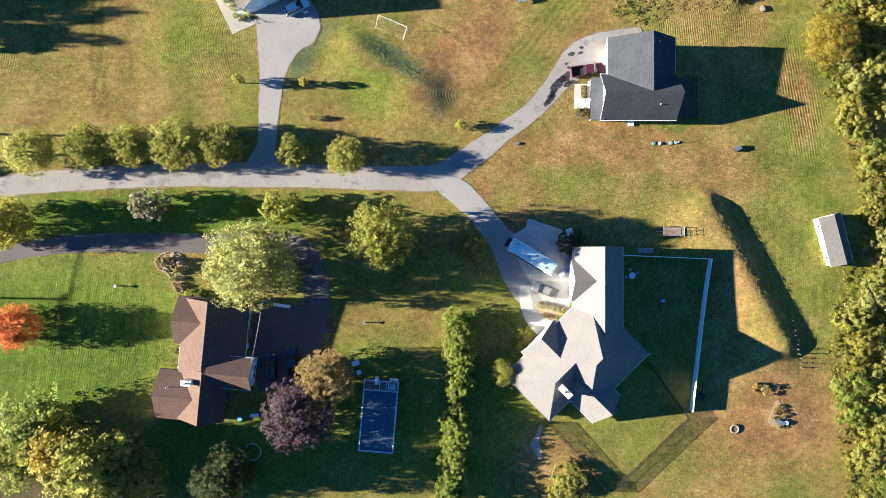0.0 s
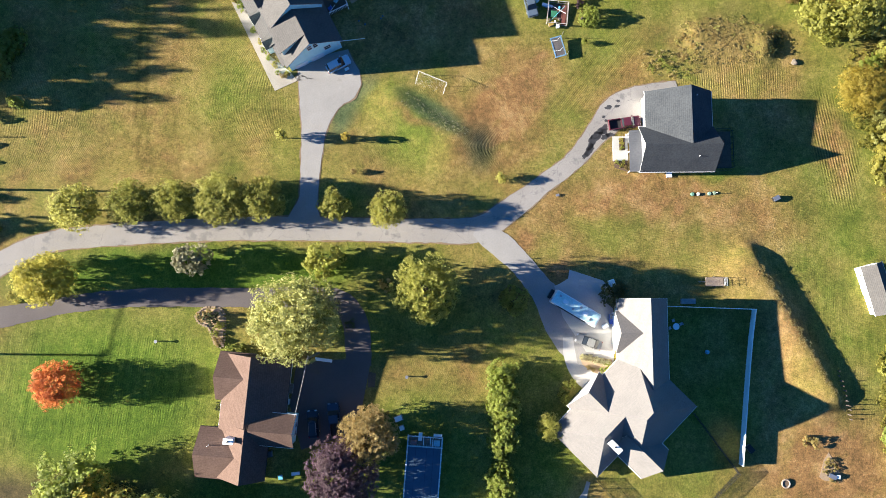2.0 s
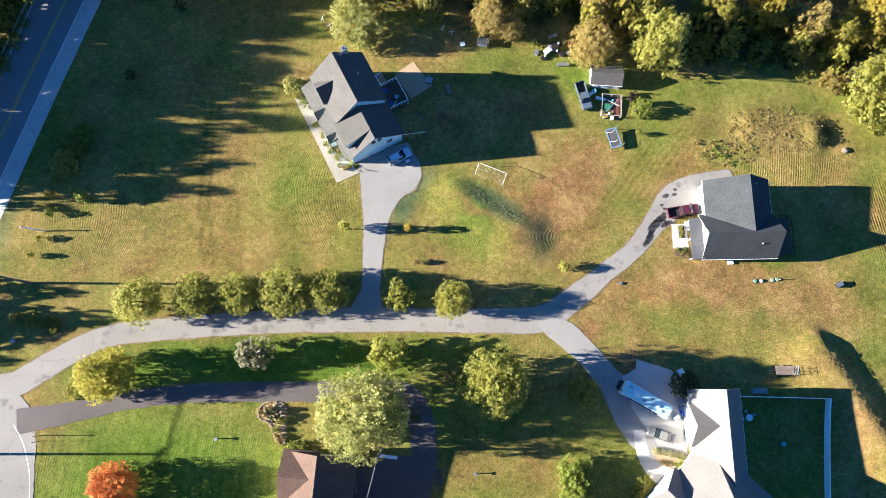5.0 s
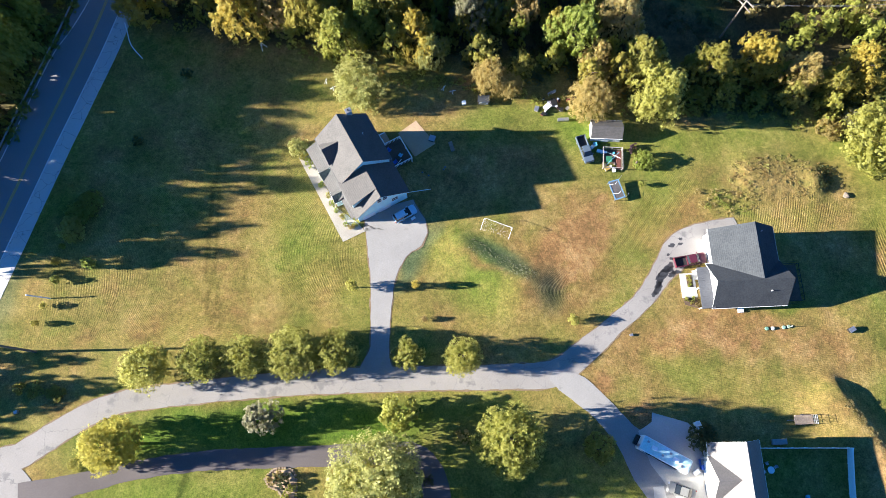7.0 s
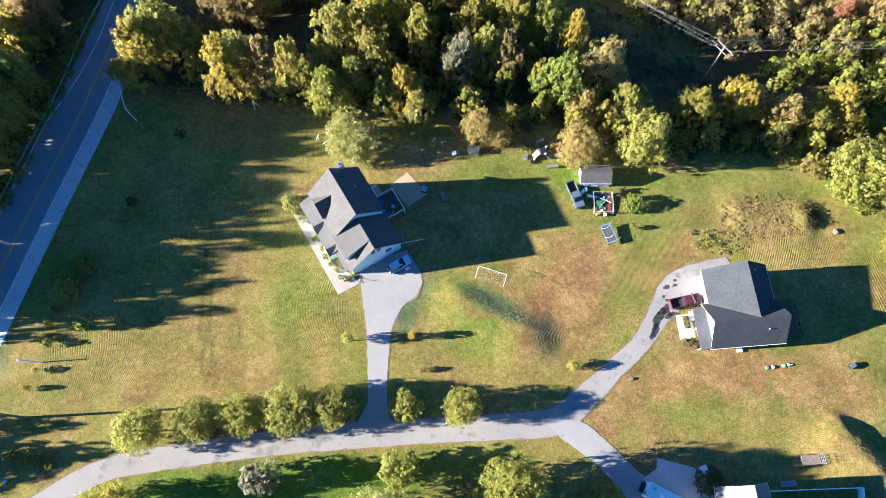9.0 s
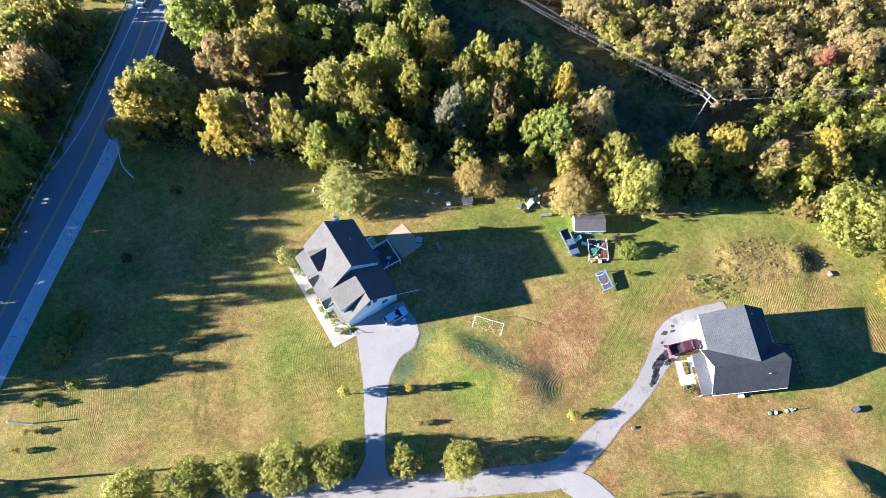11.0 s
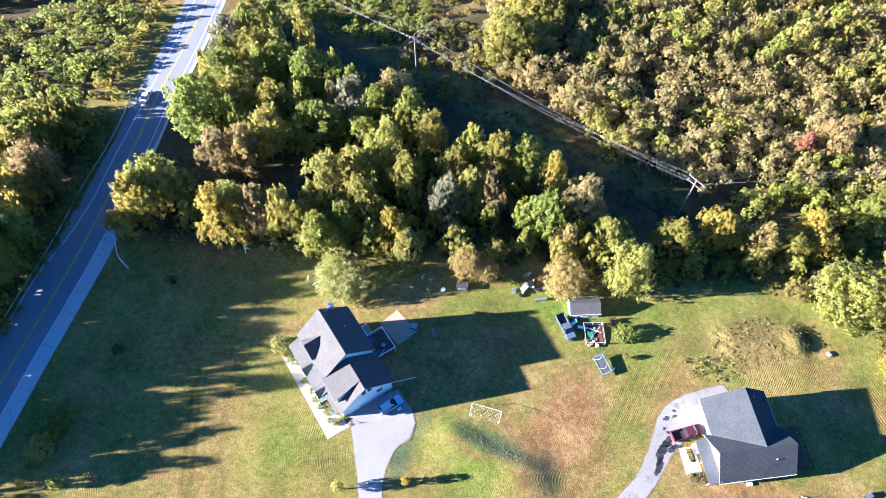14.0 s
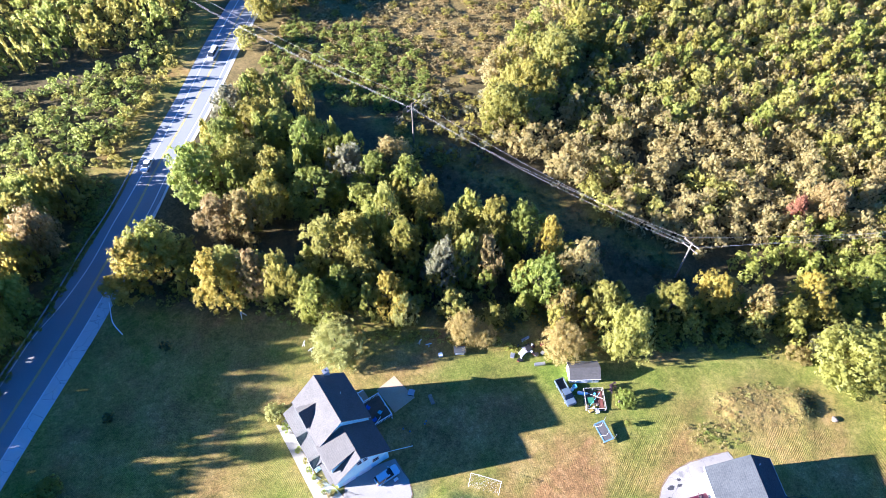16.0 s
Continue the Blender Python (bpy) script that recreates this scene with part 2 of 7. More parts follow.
def part(name, bm, material, parent=None, label=""):
    me = bpy.data.meshes.new(name)
    bm.to_mesh(me)
    bm.free()
    me.materials.append(material)
    ob = new(name, me)
    if parent:
        ob.parent = parent
    if label:
        ob["label"] = label
    return ob


def root(name, x, y, turn=0.0, z=None, label="", category="", group="", kind=""):
    ob = new(name)
    ob.empty_display_size = 0.2
    ob.matrix_basis = pose(x, y, ground_at(x, y) if z is None else z, 0, 0, turn)
    return tagged(ob, label, category, group, kind)


def put_box(bm, x0, x1, y0, y1, z0, z1, bevel=0.0, m=None):
    made = bmesh.ops.create_cube(bm, size=1)["verts"]
    bmesh.ops.scale(bm, vec=(x1 - x0, y1 - y0, z1 - z0), verts=made)
    bmesh.ops.translate(bm, vec=((x0 + x1) / 2, (y0 + y1) / 2, (z0 + z1) / 2), verts=made)
    if bevel:
        edges = {e for v in made for e in v.link_edges}
        made = bmesh.ops.bevel(bm, geom=list(edges), offset=bevel, segments=2, affect="EDGES")["verts"]
    if m:
        bmesh.ops.transform(bm, matrix=m, verts=made)
    return bm


def box(*a, **k):
    return put_box(bmesh.new(), *a, **k)


def put_rod(bm, p, q, r0, r1=None, sides=8):
    p, q = Vector(p), Vector(q)
    d = q - p
    made = bmesh.ops.create_cone(bm, cap_ends=True, segments=sides, radius1=r0, radius2=r0 if r1 is None else r1, depth=d.length)["verts"]
    bmesh.ops.transform(bm, matrix=Matrix.Translation((p + q) / 2) @ d.to_track_quat("Z", "Y").to_matrix().to_4x4(), verts=made)
    return bm


def rod(*a, **k):
    return put_rod(bmesh.new(), *a, **k)


def solid(verts, faces):
    bm = bmesh.new()
    vs = [bm.verts.new(v) for v in verts]
    for f in faces:
        bm.faces.new([vs[i] for i in f])
    bmesh.ops.recalc_face_normals(bm, faces=bm.faces)
    return bm


def spline(points, step=1.0):
    """A smooth line through points of any width (Catmull-Rom), sampled about every step metres."""
    p = np.array(points, float)
    p = np.vstack([2 * p[0] - p[1], p, 2 * p[-1] - p[-2]])
    out = []
    for i in range(1, len(p) - 2):
        n = max(2, int(np.linalg.norm(p[i + 1][:2] - p[i][:2]) / step))
        for t in np.linspace(0, 1, n, endpoint=False):
            a, b, c, d = p[i - 1:i + 3]
            out.append(0.5 * (2 * b + (c - a) * t + (2 * a - 5 * b + 4 * c - d) * t * t + (3 * b - a - 3 * c + d) * t ** 3))
    out.append(p[-2])
    return np.array(out)


def ribbon(name, line, material, lift=0.04, depth=0.12, across=6, offset=0.0, step=1.0, ragged=0.0):
    """A paved strip along a line of (x, y, width) that follows the ground."""
    s = spline(line, step)
    d = np.gradient(s[:, :2], axis=0)
    d /= np.linalg.norm(d, axis=1)[:, None]
    n = np.stack([-d[:, 1], d[:, 0]], 1)
    bm = bmesh.new()
    rows = []
    rng = np.random.default_rng(len(name))
    for (x, y, w), (nx, ny) in zip(s, n):
        row = []
        jl, jr = (rng.uniform(-ragged, ragged, 2) if ragged else (0, 0))
        ts = np.linspace(-0.5, 0.5, across + 1)
        us = [ts[0] * w + jl] + [t * w for t in ts[1:-1]] + [ts[-1] * w + jr]
        for k, u in enumerate([us[0], *us, us[-1]]):
            px, py = x + nx * (u + offset), y + ny * (u + offset)
            low = k == 0 or k == across + 2
            row.append(bm.verts.new((px, py, ground_at(px, py) + (lift - depth if low else lift))))
        rows.append(row)
    for a, b in zip(rows, rows[1:]):
        for k in range(len(a) - 1):
            bm.faces.new((a[k], a[k + 1], b[k + 1], b[k]))
    bmesh.ops.recalc_face_normals(bm, faces=bm.faces)
    if sum(f.normal.z for f in bm.faces) < 0:
        bmesh.ops.reverse_faces(bm, faces=bm.faces)
    return part(name, bm, material)


def slab(name, corners, material, lift=0.05, depth=0.2, parent=None):
    """A paved area with the given outline, draped over the ground."""
    bm = bmesh.new()
    top = [bm.verts.new((x, y, ground_at(x, y) + lift)) for x, y in corners]
    f = bm.faces.new(top)
    if f.normal.z < 0 or f.calc_area() and sum((a[0] * b[1] - b[0] * a[1]) for a, b in zip(corners, corners[1:] + corners[:1])) < 0:
        f.normal_flip()
    ext = bmesh.ops.extrude_face_region(bm, geom=[f])
    low = [g for g in ext["geom"] if isinstance(g, bmesh.types.BMVert)]
    bmesh.ops.translate(bm, vec=(0, 0, -depth), verts=low)
    bmesh.ops.recalc_face_normals(bm, faces=bm.faces)
    return part(name, bm, material, parent)


# ---- ground ----
def soft(x, y, cx, cy, rx, ry, turn=0.0, edge=0.35):
    c, s = math.cos(radians(turn)), math.sin(radians(turn))
    u, v = ((x - cx) * c + (y - cy) * s) / rx, (-(x - cx) * s + (y - cy) * c) / ry
    return np.clip((1 + edge - np.sqrt(u * u + v * v)) / (2 * edge), 0, 1)


def inside(x, y, corners, edge=4.0):
    """1 inside a convex outline given anticlockwise, fading over its edge."""
    out = np.full(np.shape(x), 1e9)
    for (ax, ay), (bx, by) in zip(corners, corners[1:] + corners[:1]):
        n = math.hypot(bx - ax, by - ay)
        out = np.minimum(out, ((bx - ax) * (y - ay) - (by - ay) * (x - ax)) / n)
    return np.clip(out / edge + 0.5, 0, 1)


def cloud(x, y, scale, seed):
    rng = np.random.default_rng(seed)
    v = np.zeros(np.shape(x))
    for k in range(14):
        a, f, p = rng.uniform(0, 6.28), rng.uniform(0.6, 2.4) / scale, rng.uniform(0, 6.28)
        v += np.sin((x * math.cos(a) + y * math.sin(a)) * f * 6.28 + p)
    return v / 14


def spread(lo, hi, step, reach):
    out = list(np.arange(lo, hi + step, step))
    d, left, right = step, [], []
    while out[-1] + d < reach:
        d *= 1.35
        out.append(out[-1] + d)
    d, a = step, lo
    while a - d > -reach:
        d *= 1.35
        a -= d
        left.append(a)
    return np.array(left[::-1] + out)


gx, gy = spread(-125, 105, 0.8, 2600), spread(-60, 150, 0.8, 2600)
GX, GY = np.meshgrid(gx, gy)
GZ = terrain(GX, GY) + 0.05 * cloud(GX, GY, 9, 3) * (np.abs(GX) < 300)
GZ = GZ + 0.35 * cloud(GX, GY, 3.2, 4) * np.exp(-((GX - 48) / 9) ** 4 - ((GY - 49.5) / 4) ** 4)
nx_, ny_ = len(gx), len(gy)
idx = np.arange(nx_ * ny_).reshape(ny_, nx_)
quads = np.stack([idx[:-1, :-1], idx[:-1, 1:], idx[1:, 1:], idx[1:, :-1]], -1).reshape(-1, 4)
me = bpy.data.meshes.new("ground")
me.vertices.add(nx_ * ny_)
me.vertices.foreach_set("co", np.stack([GX, GY, GZ], -1).ravel())
me.loops.add(quads.size)
me.loops.foreach_set("vertex_index", quads.ravel().astype(np.int32))
me.polygons.add(len(quads))
me.polygons.foreach_set("loop_start", np.arange(0, quads.size, 4, dtype=np.int32))
me.polygons.foreach_set("use_smooth", np.ones(len(quads), bool))
me.update()

wob = 2.5 * cloud(GX, GY, 14, 5), 2.5 * cloud(GX, GY, 14, 6)
WX, WY = GX + wob[0], GY + wob[1]
# dry, reddish turf; the patch at (-8, 54) only browns the house's shadow
dry = np.zeros_like(GX)
for cx, cy, rx, ry, turn, k in ((-10.6, 33.2, 6.6, 0.9, -33, 0.8), (3.5, 36, 7, 15, -38, 1.0), (11.6, 46.6, 1.4, 1.7, 0, 1.0), (5, 28, 3.5, 7, -38, 0.7), (-14, 22, 12, 4, 0, 0.35), (6, 46, 6, 4, 0, 0.4), (-3, 44, 6, 7, 0, 0.55), (26, 19, 15, 5.5, 0, 0.85), (40, 17, 22, 5, 0, 0.75), (52, 14, 10, 8, 0, 0.6), (12, 14, 9, 4, -40, 0.6), (61, -30, 13, 11, 0, 1.0), (34, 20, 16, 6, -8, 0.8),
                            (50, -40, 10, 8, 0, 0.5), (20, -38, 7, 5, 0, 0.8), (-15, -13, 8, 4, 0, 0.5), (-7, -10, 8, 5, 0, 0.4), (55, -6, 4, 13, 28, 0.6), (48, 4, 6, 5, 0, 0.5), (40, 51, 14, 6, 0, 0.55), (55, 46, 12, 7, 0, 0.5),
                            (-60, 44, 8, 4, 30, 0.5), (-70, 38, 10, 14, 0, 0.25), (-20, 66, 6, 2.5, 0, 0.7), (30, 37, 10, 4, 0, 0.4), (-20, 4, 8, 3, 0, 0.35), (-22, 66, 9, 3, 0, 0.6), (47, 47, 8, 6, 0, 0.5), (66, 29, 4.5, 11, 8, 0.75), (40, -9, 8, 8, 0, 0.3), (52, -16, 5, 16, 0, 0.7), (13, 5, 4, 3, 0, 0.9), (30, 2, 14, 3, 0, 0.6), (7, 12, 3, 4, 40, 0.9), (-58, 47, 6, 5, 0, 0.6), (-45, 32, 10, 6, 20, 0.35), (-20, 50, 14, 7, 0, 0.7), (-8, 54, 16, 7, 0, 0.7), (52, 33, 10, 7, 0, 0.6)):
    dry = np.maximum(dry, k * soft(WX, WY, cx, cy, rx, ry, turn, 0.5))
dry = np.clip(dry * (0.8 + 0.45 * cloud(GX, GY, 5, 8)), 0, 1)
# fresh, watered grass
lush = np.zeros_like(GX)
for cx, cy, rx, ry, turn, k in ((16, 55, 16, 8, 0, 0.45), (-68, -16, 22, 16, 0, 1.0), (-50, 6, 36, 4.8, 0, 1.0), (-15, -3, 14, 8, 0, 0.6), (-12, -28, 12, 14, 0, 0.7), (34, -20, 14, 18, 0, 0.4), (8, -26, 7, 20, 0, 0.6), (70, -5, 9, 18, 0, 0.4),
                            (-40, -36, 26, 8, 0, 0.8), (30, 57, 26, 4, 0, 0.55), (5, 61, 14, 5, 0, 0.7), (20, 12, 10, 3, 0, 0.35), (-11, 31, 6, 3, -30, 0.6), (66, 10, 10, 12, 0, 0.45), (-5, 65, 14, 3, 0, 0.6), (-9, 35, 8, 2.2, -31, 0.75), (0.5, 29.4, 3, 2.6, 0, 0.8), (-36, 26, 4, 14, 0, 0.35), (-12, 28, 10, 5, -20, 0.35), (67, 26, 6, 26, 4, 0.65), (38, 56, 30, 4, -2, 0.55), (24, 51, 5, 5, 0, 0.6), (41, 23.4, 7, 1.2, 0, 1.0), (25, 13.5, 14, 2.5, 8, 0.5), (-46, 40, 7, 10, 0, 0.35)):
    lush = np.maximum(lush, k * soft(WX, WY, cx, cy, rx, ry, turn, 0.4))
# leaf litter under the woods, rough meadow beyond
litter = np.maximum(inside(WX, WY, [(-84, 86), (-60, 84), (-29, 75), (2, 67), (70, 61), (130, 60), (130, 300), (-60, 300)]), inside(WX, WY, [(-107, 60), (-94, 124), (-130, 126), (-300, 126), (-300, 20), (-122, 20)]))
litter = np.maximum(litter, inside(WX, WY, [(-200, 120), (-96, 128), (-84, 184), (-70, 240), (-220, 300)]))
litter = np.maximum(litter, inside(WX, WY, [(-110, -60), (-46, -60), (-52, -36), (-64, -30), (-110, -28)]))
meadow = np.maximum(inside(WX, WY, [(-72, 160), (-10, 150), (12, 158), (34, 182), (60, 205), (60, 330), (-40, 330)]), 0.15 * inside(WX, WY, [(-200, 120), (-92, 132), (-80, 172), (-120, 168), (-200, 165)]))
meadow = np.maximum(meadow, 0.25 * soft(WX, WY, 47.5, 50, 11, 4.6, -3, 0.6) * (0.8 + 0.6 * cloud(GX, GY, 3, 18)))
corridor = inside(WX, WY, [(44, 76), (42, 92), (0, 128), (-30, 150), (-50, 150), (10, 108)], 5)
far_a = np.clip((np.hypot(GX + 61, GY - 37) - 5) / 12, 0.12, 1)
mow_a = far_a * inside(GX, GY, [(-96, 22), (-36, 19), (-36, 40), (-46, 57), (-70, 70), (-92, 50)], 6)
mow_b = inside(GX, GY, [(3, 18.5), (9, 21), (16, 27.5), (20.5, 33.5), (26, 41), (33, 46), (32, 49.5), (25, 52), (17, 43), (10, 33)], 3)
mow_f = soft(GX, GY, 49, 41, 10, 4.5, 0, 0.4)
rank = np.maximum(0.8 * soft(GX, GY, -8.7, 34.9, 7.4, 2.0, -33, 0.35), 0.5 * soft(GX, GY, -0.6, 28.6, 2.6, 4.0, 0, 0.5))
rank = np.maximum(rank, 0.9 * soft(WX, WY, -25.2, 36.2, 1.7, 8.0, -33, 0.5))
rank = np.maximum(rank, 0.6 * soft(WX, WY, -101, 30, 2.5, 8, -14, 0.5))
mow_c = soft(GX, GY, -0.2, 28.6, 3.0, 4.2, 0, 0.5)
mow_e = soft(GX, GY, 66.4, 28, 4.0, 11, 6, 0.3)
mow_g = np.maximum(inside(GX, GY, [(6, 6), (50, 0), (64, 6), (64, 22), (24, 22), (10, 16)], 6), inside(GX, GY, [(62, -44), (74, -44), (76, 18), (60, 18), (66, -10)], 6))
mow_h = np.maximum(inside(GX, GY, [(-28, 18), (2, 18), (12, 30), (20, 46), (-6, 46), (-26, 32)], 5), inside(GX, GY, [(-22, -26), (2, -26), (2, -8), (-22, -8)], 4))
track = np.zeros_like(GX)
for x0 in (-63.2, -61.6, -56.5):
    track = np.maximum(track, np.clip(1.2 - np.abs(GX - x0 - 1.2 * np.sin(GY / 9)) / 0.55, 0, 1) * np.clip((GY - 21) / 4, 0, 1) * np.clip((62 - GY) / 8, 0, 1) * (0.6 if x0 > -60 else 0.95))
for u in (0, 1.7):
    track = np.maximum(track, 0.5 * np.clip(1.1 - np.abs((GX - 12 - u) * 0.79 - (GY - 36) * 0.61) / 0.5, 0, 1) * soft(GX, GY, 14, 38, 20, 20))
mow_d = np.maximum(inside(GX, GY, [(-90, -26), (-50, -26), (-50, -4), (-90, -6)], 5), 0.6 * soft(GX, GY, 66, -8, 9, 26, 15, 0.4))
for name, field in (("dry", dry), ("lush", lush), ("litter", np.clip(litter - 0.85 * corridor, 0, 1)), ("meadow", meadow), ("mow_a", mow_a), ("mow_b", mow_b), ("mow_c", mow_c), ("mow_d", mow_d), ("mow_e", mow_e), ("mow_f", mow_f), ("mow_g", mow_g), ("mow_h", mow_h), ("rank", rank), ("track", track)):
    at = me.attributes.new(name, "FLOAT", "POINT")
    at.data.foreach_set("value", np.ascontiguousarray(field, np.float32).ravel())


def turf():
    m, nodes, links, bsdf = shader("turf")
    p = place(nodes)

    def field(name):
        a = nodes.new("ShaderNodeAttribute")
        a.attribute_name = name
        return a.outputs["Fac"]

    def stripes(size, turn, centre, kind="RINGS", warp=3.4):
        mp = nodes.new("ShaderNodeMapping")
        mp.inputs["Location"].default_value = (-centre[0], -centre[1], 0)
        links.new(p, mp.inputs[0])
        m2 = nodes.new("ShaderNodeMapping")
        m2.inputs["Rotation"].default_value = (0, 0, radians(turn))
        links.new(mp.outputs[0], m2.inputs[0])
        w = nodes.new("ShaderNodeTexWave")
        w.wave_type = kind
        if kind == "RINGS":
            w.rings_direction = "Z"
        w.inputs["Scale"].default_value = 6.2832 / 20 / size
        w.inputs["Distortion"].default_value, w.inputs["Detail"].default_value, w.inputs["Detail Scale"].default_value = warp, 3 if warp > 2 else 2, 0.3 if warp > 2 else 0.2
        links.new(m2.outputs[0], w.inputs["Vector"])
        return w.outputs["Fac"]

    blades, tuft, patch, wide, hue = (noise_node(nodes, links, p, s, d, r) for s, d, r in ((4.0, 5, 0.85), (0.85, 8, 0.78), (0.16, 6, 0.6), (0.05, 3, 0.6), (0.09, 5, 0.65)))
    v = calc(nodes, links, "MULTIPLY_ADD", tuft, 0.6, calc(nodes, links, "MULTIPLY", patch, 0.4))
    base = ramp(nodes, links, v, [(0.36, (0.105, 0.098, 0.025)), (0.5, (0.198, 0.16, 0.045)), (0.64, (0.295, 0.225, 0.08))])
    green = ramp(nodes, links, v, [(0.34, (0.04, 0.084, 0.01)), (0.5, (0.087, 0.143, 0.018)), (0.66, (0.165, 0.21, 0.036))])
    rust = ramp(nodes, links, v, [(0.36, (0.12, 0.072, 0.03)), (0.5, (0.236, 0.134, 0.056)), (0.64, (0.365, 0.238, 0.112))])
    floor_ = ramp(nodes, links, v, [(0.36, (0.035, 0.033, 0.016)), (0.5, (0.082, 0.066, 0.032)), (0.66, (0.14, 0.108, 0.05))])
    rough = ramp(nodes, links, v, [(0.36, (0.085, 0.074, 0.026)), (0.5, (0.165, 0.122, 0.048)), (0.66, (0.26, 0.185, 0.08))])
    long_ = ramp(nodes, links, v, [(0.36, (0.045, 0.076, 0.035)), (0.5, (0.085, 0.12, 0.058)), (0.66, (0.15, 0.175, 0.085))])
    colour = mix(nodes, links, ramp(nodes, links, hue, [(0.5, (0, 0, 0)), (0.68, (0.65, 0.65, 0.65))]), base, green)
    colour = mix(nodes, links, ramp(nodes, links, hue, [(0.32, (0.75, 0.75, 0.75)), (0.48, (0, 0, 0))]), colour, rust)
    colour = mix(nodes, links, field("lush"), colour, green)
    dry_edge = calc(nodes, links, "MULTIPLY_ADD", tuft, 0.5, calc(nodes, links, "SUBTRACT", field("dry"), 0.15))
    dry_edge = calc(nodes, links, "MULTIPLY", dry_edge, field("dry"))
    n = nodes.new("ShaderNodeClamp")
    links.new(calc(nodes, links, "MULTIPLY", dry_edge, 1.6), n.inputs[0])
    colour = mix(nodes, links, n.outputs[0], colour, rust)
    colour = mix(nodes, links, field("rank"), colour, long_)
    worn = ramp(nodes, links, noise_node(nodes, links, p, 0.33, 5, 0.7), [(0.36, (0.1, 0.1, 0.1)), (0.62, (0.95, 0.95, 0.95))])
    relief = calc(nodes, links, "MULTIPLY_ADD", tuft, 0.5, calc(nodes, links, "MULTIPLY", blades, 0.7))
    for mask, w, k in (("mow_a", stripes(0.3, 0, (-61, 37), warp=3.6), 0.55), ("mow_a", stripes(1.9, 84, (0, 0), "BANDS", 1.2), 0.2), ("mow_b", stripes(0.33, 39, (0, 0), "BANDS", 3.0), 1.1), ("mow_b", stripes(1.2, 39, (0, 0), "BANDS", 3.0), 0.5), ("mow_f", stripes(0.34, 6, (0, 0), "BANDS", 3.0), 0.9),
                       ("mow_c", stripes(0.27, 0, (-4.2, 28.4), warp=1.6), 1.0), ("mow_d", stripes(0.42, 8, (0, 0), "BANDS", 5.0), 0.38), ("mow_d", stripes(1.6, 4, (0, 0), "BANDS", 6.0), 0.4), ("mow_e", stripes(0.52, -8, (0, 0), "BANDS", 2.4), 1.2), ("mow_g", stripes(0.3, 82, (0, 0), "BANDS", 6.0), 0.3), ("mow_h", stripes(0.3, 30, (0, 0), "BANDS", 5.0), 0.32)):
        line = ramp(nodes, links, w, [(0.15, (0.6, 0.63, 0.6)), (0.55, (1.0, 1.0, 1.0)), (0.85, (1.3, 1.26, 1.22))])
        f = calc(nodes, links, "MULTIPLY", calc(nodes, links, "MULTIPLY", field(mask), k), worn)
        colour = mix(nodes, links, f, colour, mix(nodes, links, 1.0, colour, line, "MULTIPLY"))
        relief = calc(nodes, links, "MULTIPLY_ADD", calc(nodes, links, "MULTIPLY", w, f), 0.4, relief)
    colour = mix(nodes, links, field("track"), colour, mix(nodes, links, 1.0, colour, (0.62, 0.66, 0.6), "MULTIPLY"))
    colour = mix(nodes, links, field("meadow"), mix(nodes, links, field("litter"), colour, floor_), rough)
    speck = ramp(nodes, links, blades, [(0.32, (0.4, 0.44, 0.4)), (0.5, (0.97, 0.97, 0.97)), (0.68, (1.62, 1.56, 1.42))])
    colour = mix(nodes, links, 0.95, colour, speck, "MULTIPLY")
    clump = ramp(nodes, links, noise_node(nodes, links, p, 1.9, 5, 0.72), [(0.34, (0.72, 0.77, 0.74)), (0.5, (1.0, 1.0, 1.0)), (0.66, (1.24, 1.2, 1.16))])
    colour = mix(nodes, links, 0.85, colour, clump, "MULTIPLY")
    shade = ramp(nodes, links, wide, [(0.35, (0.9, 0.92, 0.93)), (0.65, (1.07, 1.05, 1.0))])
    colour = mix(nodes, links, 0.8, colour, shade, "MULTIPLY")
    links.new(colour, bsdf.inputs["Base Color"])
    bsdf.inputs["Roughness"].default_value = 0.95
    bsdf.inputs["Specular IOR Level"].default_value = 0.1
    bump(nodes, links, bsdf, relief, 0.9, 0.13)
    return m


me.materials.append(turf())
ground = tagged(new("ground", me), "mown lawns and rough grass, green to dry rusty brown", "ground", kind="structure")

# ---- paving ----
road_line = [(-122, -20, 12), (-113.5, 14, 12), (-107.6, 34, 12), (-100.2, 60, 12.2), (-95.9, 74, 12.2), (-90.7, 91, 11.4), (-83.8, 117, 10.2), (-80.4, 132, 10.2), (-73.7, 156, 11), (-65.8, 190, 11.4), (-52, 240, 11.4), (-25, 340, 11)]
tagged(ribbon("road", road_line, ROAD, across=8), "two-lane asphalt road with worn painted lines", "road", kind="structure")
tagged(ribbon("road_shoulder", [(x, y, 3.1 if y < 104 else 0.8) for x, y, w in road_line], SHOULDER, lift=0.045, offset=-5.5), "pale cracked asphalt shoulder beside the road", "road shoulder", kind="structure")
main = [(-108, -2, 9), (-101, 1.5, 6), (-94.5, 2.8, 4.6), (-90.5, 5.0, 4.4), (-84.5, 8.6, 4.0), (-78, 11.3, 3.8), (-67.5, 12.4, 3.9), (-51, 13.3, 4.1), (-36, 13.5, 4.3), (-22, 13.2, 4.2), (-9, 12.9, 4.4), (-1, 13.2, 4.6), (5.2, 17.0, 4.2), (11, 21.4, 3.4), (17.0, 26.0, 3.3), (21.5, 31.2, 4.2), (26, 35.6, 6.5), (32, 37.6, 6.5), (37.6, 39.4, 4.4)]
